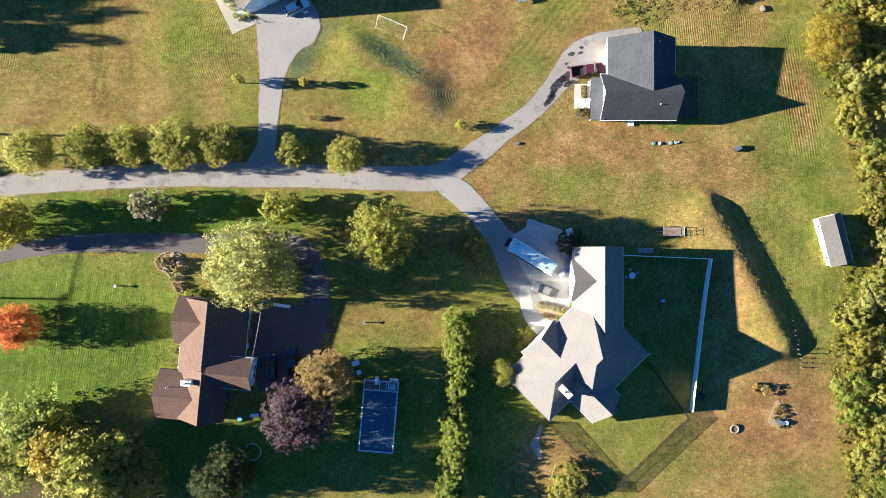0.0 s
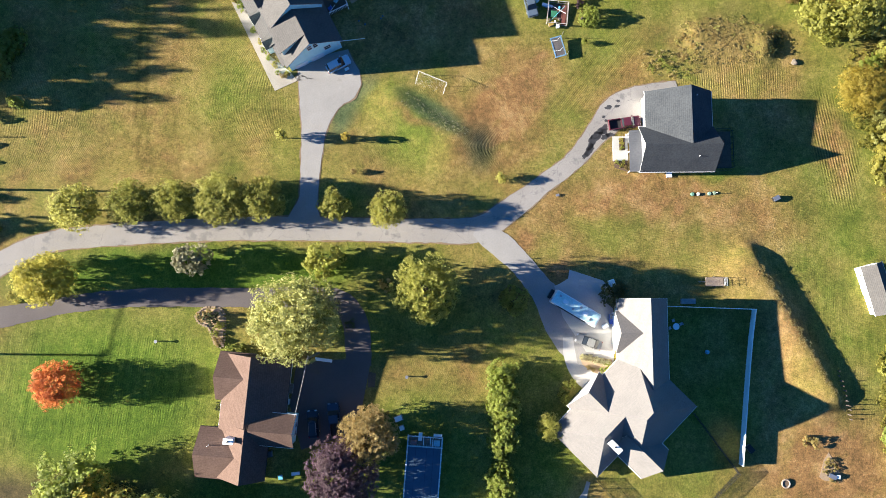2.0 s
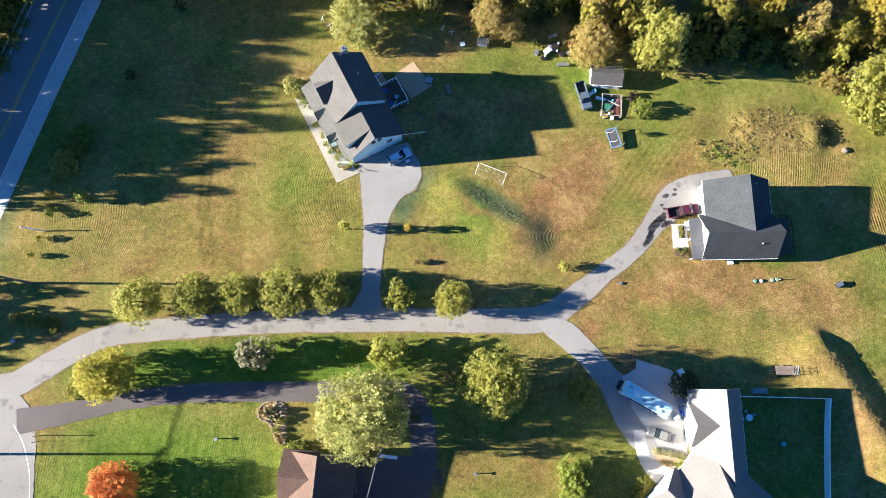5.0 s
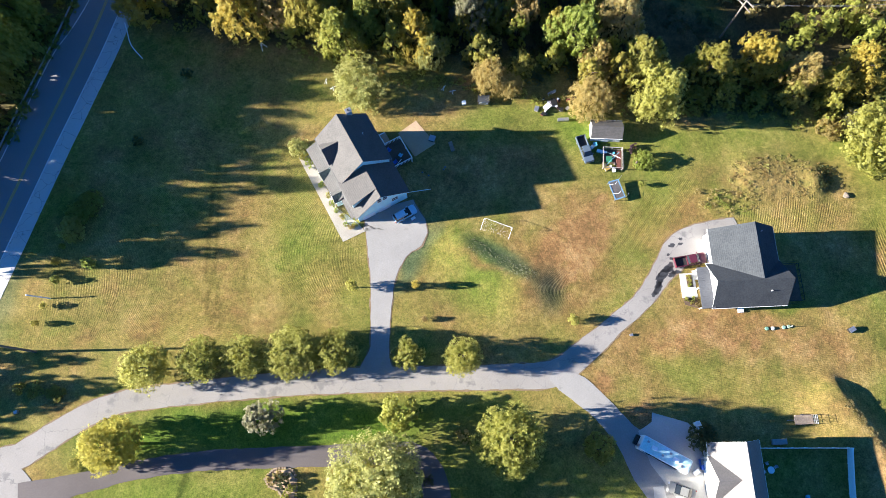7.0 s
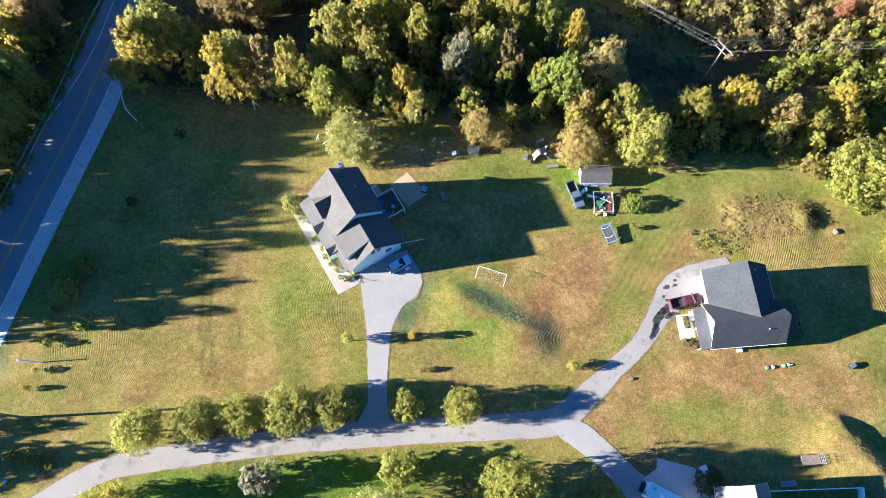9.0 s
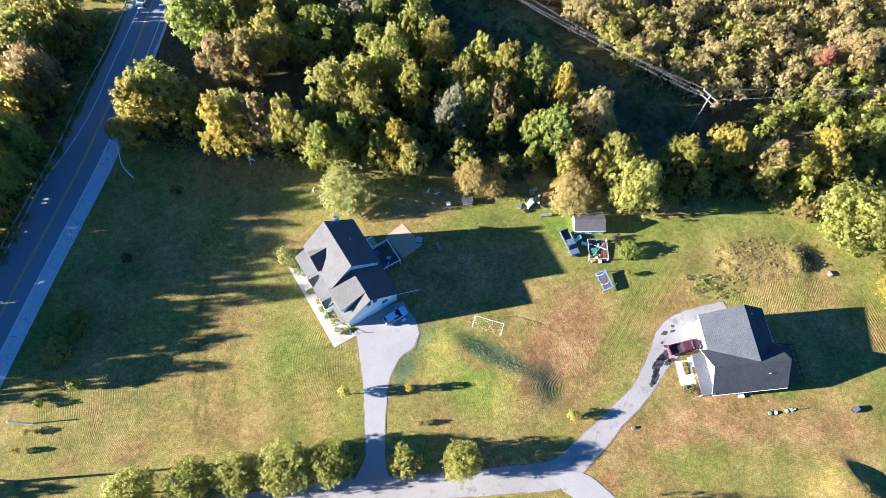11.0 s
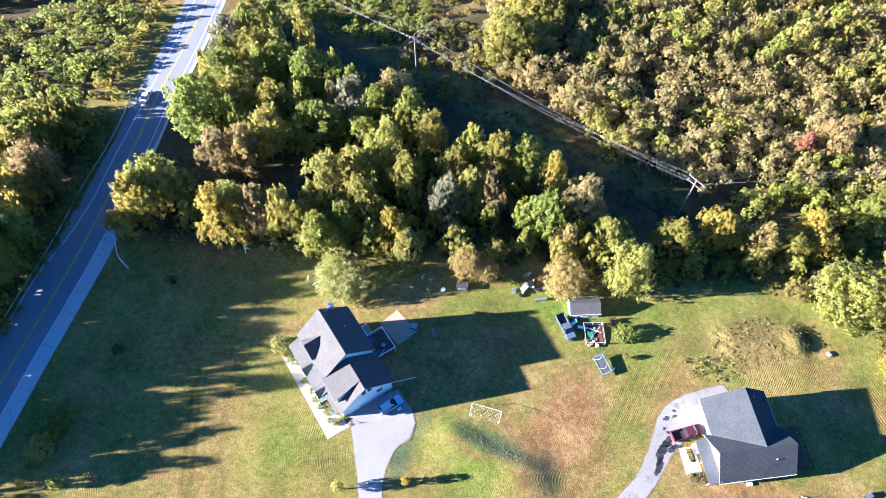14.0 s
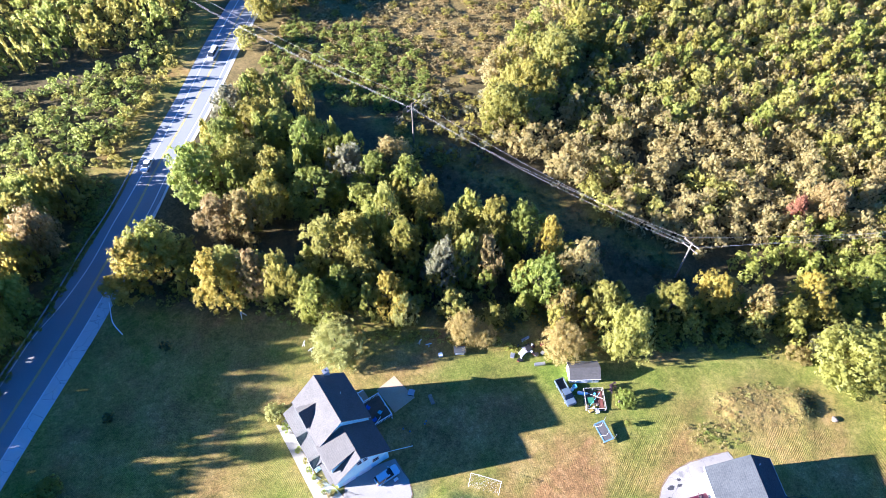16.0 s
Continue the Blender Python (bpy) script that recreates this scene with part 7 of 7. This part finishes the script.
for x, y in ((-23.2, 53.3), (-22.0, 52.6), (-19.0, 53.8), (-18.7, 54.3)):
    b_ = root("toy_ball", x, y, label="small blue ball on shaded grass", category="ball", group="toy balls")
    bm = bmesh.new()
    bmesh.ops.create_icosphere(bm, subdivisions=2, radius=0.18)
    bmesh.ops.translate(bm, vec=(0, 0, 0.16), verts=bm.verts)
    part("shell", bm, DIM_BLUE, b_)
# deck furniture
zd = ground_at(-36.4, 57.2) + 1.15
for u, v, mat_, name, label in ((2.6, 6.4, BLUE, "deck_chair", "dark blue chair on a deck"), (4.6, 7.8, AQUA, "deck_chair", "aqua chair on a deck"), (5.4, 6.2, BLUE, "deck_chair", "dark blue chair on a deck")):
    x, y = by_a(u, v)
    ch = root(name, x, y, u * 90, zd, label, "chair", "deck chairs")
    part("seat", box(-0.35, 0.35, -0.35, 0.35, 0.36, 0.44, bevel=0.03), mat_, ch)
    part("backrest", box(-0.35, 0.35, -0.42, -0.34, 0.44, 0.95, bevel=0.03), mat_, ch)
    for sx in (-1, 1):
        for sy in (-1, 1):
            part("leg", box(sx * 0.3 - 0.03, sx * 0.3 + 0.03, sy * 0.3 - 0.03, sy * 0.3 + 0.03, 0, 0.37), BLACK, ch)
for u, v in ((-0.9, 6.0), (0.3, 6.1)):
    x, y = by_a(u, v)
    ch = root("lounger", x, y, 28, ground_at(-36.4, 57.2) + 0.4, "white slatted lounger on a low wooden landing", "lounger", "loungers")
    part("seat", box(-0.3, 0.3, -0.7, 0.5, 0.3, 0.36, bevel=0.02), VINYL, ch)
    part("backrest", box(-0.3, 0.3, 0.5, 0.56, 0.32, 0.95, bevel=0.02), VINYL, ch)
    for sx in (-1, 1):
        for sy in (-0.6, 0.4):
            part("leg", box(sx * 0.26 - 0.03, sx * 0.26 + 0.03, sy - 0.03, sy + 0.03, 0, 0.31), VINYL, ch)
crate("ride_on_toy", -25.3, 43.6, 30, 0.8, 0.5, 0.5, plain("red_plastic", (0.4, 0.03, 0.03)), VINYL, "red and white toy beside a car", "toy")
# stone-ringed bed and planter
pt_ = root("planter_ring", 52.5, -32.4, label="pale concrete planter ring on rusty grass", category="planter")
bm = bmesh.new()
for k in range(20):
    a, b = k * math.tau / 20, (k + 1) * math.tau / 20
    put_rod(bm, (0.7 * math.cos(a), 0.7 * math.sin(a), 0.15), (0.7 * math.cos(b), 0.7 * math.sin(b), 0.15), 0.15, sides=8)
part("ring", bm, WOOD, pt_)
part("soil", rod((0, 0, -0.1), (0, 0, 0.15), 0.66, sides=18), SOIL, pt_)
tagged(slab("garden_bed", [(58.6, -31.4), (59.6, -28.6), (60.6, -27.2), (61.6, -29.0), (62.4, -31.0), (61.0, -32.2), (59.4, -32.0)], STONE), "leaf-shaped dry garden bed on rusty grass", "garden bed", kind="structure")
for x, y, r in ((60.4, -28.6, 0.9), (59.8, -30.2, 0.8), (61.4, -29.8, 0.8), (60.6, -31.8, 0.7)):
    tree(x, y, r, 0.6, LEAF_TAN, "shrub", "dry tan plants in a garden bed", "shrub", "bed plants", low=0.0)
crate("garden_chest", 60.7, -31.2, -25, 1.4, 0.7, 0.6, BLACK, STEEL, "dark chest in a garden bed", "chest")
crate("garden_chest", 61.7, -31.3, -10, 0.7, 0.6, 0.5, STEEL, VINYL, "pale chest in a garden bed", "chest")
for k in range(11):
    x, y = 63.2 + 0.15 * k + rng.uniform(-0.3, 0.4), -13.0 - 0.85 * k
    st_ = root("bank_post", x, y, rng.uniform(0, 90), label="weathered stake standing on a grassy bank", category="stake", group="bank stakes")
    part("stake", rod((0, 0, -0.2), (rng.uniform(-0.05, 0.05), 0, rng.uniform(0.8, 1.5)), 0.08, 0.05), BARK, st_)
    part("cap", rod((0, 0, 0.55), (0, 0, 0.62), 0.15), BARK, st_)
# trailer
tr_ = root("utility_trailer", 41.8, 3.2, 0, label="weathered flatbed trailer on the lawn", category="trailer")
part("bed", box(-1.7, 1.5, -0.75, 0.75, 0.55, 0.68), WOOD, tr_)
for y in (-0.75, 0.75):
    for z in (0.85, 1.1):
        part("side_rail", box(-1.7, 1.5, y - 0.04, y + 0.04, z, z + 0.08), WOOD, tr_)
    for x in (-1.65, -0.6, 0.4, 1.45):
        part("stake", box(x - 0.04, x + 0.04, y - 0.05, y + 0.05, 0.6, 1.2), WOOD, tr_)
    w_ = part("wheel", rod((-0.1, y * 1.15 - 0.08, 0.32), (-0.1, y * 1.15 + 0.08, 0.32), 0.32, sides=14), RUBBER, tr_)
    part("rim", rod((-0.1, y * 1.15 - 0.09, 0.32), (-0.1, y * 1.15 + 0.09, 0.32), 0.16, sides=10), STEEL, w_)
for k in range(7):
    part("gate_bar", rod((1.55, -0.75 + k * 0.25, 0.6), (1.6, -0.75 + k * 0.25, 2.0), 0.025, sides=5), STEEL, tr_)
for z in (0.9, 1.45, 2.0):
    part("gate_bar", rod((1.6, -0.78, z), (1.6, 0.78, z), 0.03, sides=5), STEEL, tr_)
part("drawbar", rod((-1.7, 0, 0.55), (-2.9, 0, 0.3), 0.05), STEEL, tr_)
# trampoline ring on shaded grass
rg = root("trampoline", -33.5, -35.7, label="bare round steel trampoline ring on shaded grass", category="trampoline")
bm = bmesh.new()
for k in range(28):
    a, b = k * math.tau / 28, (k + 1) * math.tau / 28
    put_rod(bm, (1.45 * math.cos(a), 1.45 * math.sin(a), 0.6), (1.45 * math.cos(b), 1.45 * math.sin(b), 0.6), 0.07, sides=6)
part("frame", bm, STEEL, rg)
for k in range(4):
    a = k * math.tau / 4
    part("leg", rod((1.45 * math.cos(a), 1.45 * math.sin(a), -0.05), (1.45 * math.cos(a), 1.45 * math.sin(a), 0.6), 0.05), STEEL, rg)
# rectangular trampoline with blue pads
cp = root("trampoline", 14.6, 47.9, -75, label="rectangular trampoline with blue padded edge and dark mat", category="trampoline")
PAD = plain("blue_pad", (0.1, 0.2, 0.3), 0.6, spread=0.35)
part("mat", box(-1.75, 1.75, -0.85, 0.85, 0.9, 0.92), surface("trampoline_mat", (0.05, 0.046, 0.045), (0.11, 0.1, 0.095), 4, 0.6, 0.7, relief=0), cp)
for sy in (-1, 1):
    part("pad", box(-2.0, 2.0, sy * 0.98 - 0.12, sy * 0.98 + 0.12, 0.9, 0.98, bevel=0.03), PAD, cp)
    part("pad", box(sy * 1.87 - 0.13, sy * 1.87 + 0.13, -0.86, 0.86, 0.9, 0.98, bevel=0.03), PAD, cp)
    for sx in (-1, 1):
        part("leg", rod((sx * 1.8, sy * 1.1, -0.1), (sx * 1.8, sy * 1.1, 0.9), 0.04), STEEL, cp)
    part("net_pole", rod((sy * 1.9, 1.2, 0.0), (sy * 1.9, 1.2, 2.9), 0.035), STEEL, cp)
    part("net_arch", rod((sy * 1.0 - 0.4, -1.1, 1.0), (sy * 1.0, -0.1, 1.5), 0.03), VINYL, cp)
    part("net_arch", rod((sy * 1.0, -0.1, 1.5), (sy * 1.0 - 0.5, 0.6, 1.3), 0.03), VINYL, cp)
# garden pen with odds and ends
PALE_WOOD = surface("pale_wood", (0.26, 0.23, 0.2), (0.42, 0.4, 0.36), 4, 0.6, 0.85)
gp = root("garden_pen", 14.7, 54.7, -6, label="timber-framed garden pen with raised beds", category="garden pen")
for x0, x1, y0, y1 in ((-1.9, 1.9, -2.2, -2.1), (-1.9, 1.9, 2.1, 2.2), (-1.95, -1.85, -2.2, 2.2), (1.85, 1.95, -2.2, 2.2)):
    part("rail", box(x0, x1, y0, y1, 1.17, 1.25), PALE_WOOD, gp)
    part("lower_rail", box(x0, x1, y0, y1, 0.3, 0.4), WOOD, gp)
for sx in (-1, 0, 1):
    for sy in (-1, 1):
        part("post", box(sx * 1.9 - 0.06, sx * 1.9 + 0.06, sy * 2.15 - 0.06, sy * 2.15 + 0.06, -0.1, 1.3), PALE_WOOD, gp)
part("raised_bed", box(0.9, 1.7, -1.9, 1.8, 0, 0.4, bevel=0.03), plain("red_wood", (0.14, 0.05, 0.035)), gp)
part("cover", box(-1.2, 0.0, -0.6, 0.6, 0, 0.35, bevel=0.05), GREEN_P, gp)
part("soil", box(-1.8, 1.8, -2.05, 2.05, -0.1, 0.06), SOIL, gp)
for k, (px_, py_, pm) in enumerate(((-1.2, 1.4, VINYL), (-0.5, 1.5, BARK), (0.3, 1.3, AQUA), (-1.4, -1.3, BARK), (-0.3, -1.5, VINYL), (0.5, -1.0, WOOD), (0.3, 0.2, BLACK))):
    part("garden_pot", rod((px_, py_, 0.05), (px_, py_, 0.45), 0.16, 0.24, 10), pm, gp)
part("trellis", rod((-1.2, -1.4, 0.1), (1.2, 1.2, 1.3), 0.035), AQUA, gp)
part("trellis", rod((-1.5, 1.8, 0.1), (1.5, -0.2, 1.3), 0.035), VINYL, gp)
for x, y, t, w, d_, hh, m1, m2, label in ((13.4, 52.6, 20, 0.9, 0.7, 0.6, WOOD, plain("ochre", (0.3, 0.2, 0.05)), "ochre garden bin beside a pen"), (14.7, 52.2, 0, 0.6, 0.6, 0.5, VINYL, VINYL, "white bucket beside a garden pen"), (12.6, 56.4, 70, 0.5, 1.6, 0.6, AQUA, VINYL, "pale blue tub beside a garden pen"),
                                          (11.6, 58.0, 10, 0.7, 0.7, 0.7, VINYL, AQUA, "white bin beside a shed"), (10.9, 57.4, 40, 0.6, 0.6, 0.6, AQUA, VINYL, "pale blue bin beside a shed")):
    crate("garden_bin", x, y, t, w, d_, hh, m1, m2, label, "bin")
dp = root("dark_post", 19.2, 53.4, label="dark wooden post on the grass", category="post")
part("shaft", box(-0.12, 0.12, -0.12, 0.12, -0.2, 1.7, bevel=0.02), BARK, dp)
# clutter under the trees
for x, y, t, w, d_, hh, m1, m2, label in ((-14.2, 68.4, 10, 0.8, 0.7, 0.7, VINYL, VINYL, "white appliance under the trees"), (4.1, 70.2, 25, 1.8, 0.4, 0.5, VINYL, STEEL, "white plank stack under the trees"), (2.8, 66.9, 40, 1.5, 1.0, 0.6, STEEL, VINYL, "pile of grey scrap at the wood's edge"), (4.2, 67.6, 10, 1.2, 1.2, 0.9, plain("mauve", (0.2, 0.17, 0.2)), BLACK, "covered scrap at the wood's edge"),
                                          (5.8, 63.9, 0, 2.2, 0.6, 0.5, STEEL, STEEL, "grey metal rack on the grass"), (7.4, 68.4, 15, 1.0, 0.6, 0.5, plain("orange", (0.5, 0.18, 0.03)), plain("dark_red", (0.15, 0.03, 0.03)), "orange garden machine under the trees"), (8.6, 68.9, 50, 0.8, 0.8, 0.8, plain("maroon", (0.12, 0.03, 0.04)), BLACK, "dark red machine under the trees"), (0.6, 66.6, 70, 1.1, 0.8, 0.4, GRAVEL, STEEL, "pale scrap pile at the wood's edge")):
    crate("garden_clutter", x, y, t, w, d_, hh, m1, m2, label, "clutter")
scrap = random.Random(31)
RED_P = plain("faded_red", (0.22, 0.04, 0.04))
for k in range(16):
    w, hh = scrap.uniform(0.35, 1.0), scrap.uniform(0.25, 0.8)
    body, lid, tone = scrap.choice(((BLACK, STEEL, "black"), (VINYL, VINYL, "white"), (STEEL, BLACK, "grey"), (WOOD, WOOD, "brown wooden"), (BLACK, BLACK, "black"), (RED_P, BLACK, "dull red")))
    crate("garden_clutter", scrap.uniform(1.6, 8.0), scrap.uniform(65.2, 68.8), scrap.uniform(0, 180), w, w * scrap.uniform(0.4, 0.9), hh, body, lid, tone + " piece of scrap in a heap by the trees", "clutter")
sg = root("small_hut", -10.2, 68.6, -5, label="dark hut with a white lettered panel", category="hut")
part("body", box(-1.1, 1.1, -0.5, 0.9, 0, 1.2, bevel=0.03), BARK, sg)
part("panel", box(-0.9, 0.9, -0.56, -0.5, 0.25, 0.95), VINYL, sg, "white panel with dark writing")
for k, (a, b) in enumerate(((-0.6, -0.4), (-0.3, -0.05), (0.05, 0.3), (0.4, 0.6))):
    part("writing_bar", box(a, b, -0.575, -0.56, 0.5, 0.72), BLACK, sg)
part("roof", box(-1.2, 1.2, -0.65, 1.0, 1.2, 1.28), ROOF_GREY, sg)
tp = root("tripod_frame", -55.5, 83.0, label="white tripod frame at the wood's edge", category="frame")
for k in range(3):
    a = k * math.tau / 3 + 0.3
    part("leg", rod((0.8 * math.cos(a), 0.8 * math.sin(a), -0.05), (0, 0, 2.0), 0.06), VINYL, tp)
part("brace", rod((0.5, 0.2, 0.7), (-0.4, 0.3, 0.7), 0.04), VINYL, tp)
for x, y, t in ((-40.8, 72.4, 20), (-42.2, 74.0, 60), (-16.4, 70.8, 0), (-18.2, 71.6, 40)):
    fr = root("wooden_frame", x, y, t, label="pale weathered frame at the wood's edge", category="frame", group="pale frames")
    part("upright", rod((0, 0, -0.1), (0.1, 0, 1.6), 0.06), VINYL, fr)
    part("crosspiece", rod((-0.6, 0, 1.1), (0.7, 0.1, 1.3), 0.05), VINYL, fr)
# curved white pipe and leaning pole
cv = root("drain_pipe", -83.2, 84.6, label="curved white pipe lying on shaded grass", category="pipe")
line_ = spline([(-84.8, 90.0), (-84.2, 88.2), (-83.0, 84.6), (-80.4, 81.3)], 0.6)
bm = bmesh.new()
inv = cv.matrix_basis.inverted()
for a, b in zip(line_, line_[1:]):
    put_rod(bm, inv @ Vector((*a, ground_at(*a) + 0.08)), inv @ Vector((*b, ground_at(*b) + 0.08)), 0.11, sides=8)
part("pipe", bm, VINYL, cv)
lp = root("white_pole", -92.1, 30.7, label="white pole leaning over the lawn", category="pole")
part("shaft", rod((0, 0, -0.1), (-2.6, 0.2, 2.9), 0.12, 0.1), WHITE, lp)
part("cap", rod((-2.6, 0.2, 2.9), (-2.68, 0.2, 3.0), 0.13), WHITE, lp)
for y in (-5.5, -6.4):
    sp_ = root("sign_post", -88.2, y, label="thin wooden post beside the lane", category="post", group="lane posts")
    part("shaft", box(-0.05, 0.05, -0.05, 0.05, -0.2, 2.4, bevel=0.01), WOOD, sp_)
    part("cap", box(-0.07, 0.07, -0.07, 0.07, 2.4, 2.46), STEEL, sp_)
crate("meter_box", -94.7, 10.6, 15, 0.55, 0.5, 0.7, STEEL, STEEL, "grey utility box beside the lane", "utility box")
for x, y in ((-14.1, -13.2), (-58.2, -6.6)):
    mk = root("birdbath", x, y, label="pale stone birdbath on the lawn", category="birdbath", group="birdbaths")
    part("pedestal", rod((0, 0, -0.05), (0, 0, 0.8), 0.13, 0.09, 10), WOOD, mk)
    part("bowl", rod((0, 0, 0.8), (0, 0, 0.92), 0.16, 0.3, 16), STEEL, mk)

# ---- power line ----
INSUL = plain("insulator", (0.25, 0.25, 0.26), 0.3)
WIRE = plain("wire", (0.3, 0.3, 0.3), 0.5)


def utility_pole(x, y, top, turn, arms, label):
    z = ground_at(x, y)
    p = root("utility_pole", x, y, turn, label=label, category="utility pole")
    part("shaft", rod((0, 0, -0.4), (0, 0, top), 0.24, 0.17, 10), POLE_WOOD, p)
    out = []
    for zz, half in arms:
        part("crossarm", box(-half, half, -0.09, 0.09, top - zz - 0.1, top - zz + 0.1), POLE_WOOD, p)
        for s in (-1, 0, 1):
            part("insulator", rod((s * half * 0.9, 0, top - zz + 0.1), (s * half * 0.9, 0, top - zz + 0.35), 0.07, 0.05), INSUL, p)
            out.append(p.matrix_basis @ Vector((s * half * 0.9, 0, top - zz + 0.35)))
    return p, out


def wire(name, a, b, sag, r, label):
    w_ = root(name, a.x, a.y, 0, a.z, label, "power line", "power lines")
    bm = bmesh.new()
    last = Vector((0, 0, 0))
    for k in range(1, 25):
        t = k / 24
        q = (b - a) * t - Vector((0, 0, sag * 4 * t * (1 - t)))
        put_rod(bm, last, q, r, sides=5)
        last = q
    return part("strand", bm, WIRE, w_)


P1, w1 = utility_pole(41.6, 82.4, 13.0, -60, ((0.3, 2.0), (1.8, 2.0)), "tall wooden utility pole above the trees")
P2, w2 = utility_pole(-13.6, 133.0, 13.5, 40, ((0.3, 1.8), (1.7, 1.8)), "wooden utility pole in the cleared strip")
P3, w3 = utility_pole(-82, 196, 13.0, 40, ((0.3, 1.8), (1.7, 1.8)), "wooden utility pole beside the road")
P4, w4 = utility_pole(128, 80.5, 13.0, 90, ((0.3, 2.0), (1.8, 2.0)), "tall wooden utility pole above the trees")
for i in (0, 2, 4):
    for a, b, sag in ((w1[i], w2[i], 2.2), (w2[i], w3[i], 1.6), (w1[i], w4[i], 1.8)):
        wire("power_wire", a, b, sag, 0.019, "thin pale power wire between poles")
PD, wd = utility_pole(-29.8, -8.9, 9.5, 80, ((0.3, 0.4),), "wooden utility pole beside a parking court")
hd_top = Vector((-33.2, -20.4, ground_at(-40.8, -19.3) + 4.0))
wire("service_wire", wd[1], hd_top, 0.4, 0.025, "pale service wire from a pole to a house")
PW, ww = utility_pole(-93.2, 21.0, 10.8, 75, ((0.3, 1.0),), "wooden utility pole beside the road")
PS, ws = utility_pole(-104.5, -8.2, 10.5, 75, ((0.3, 1.0),), "wooden utility pole beside the road")
for i in (0, 1, 2):
    wire("power_wire", ww[i], ws[i], 0.6, 0.03, "thin pale power wire between poles")
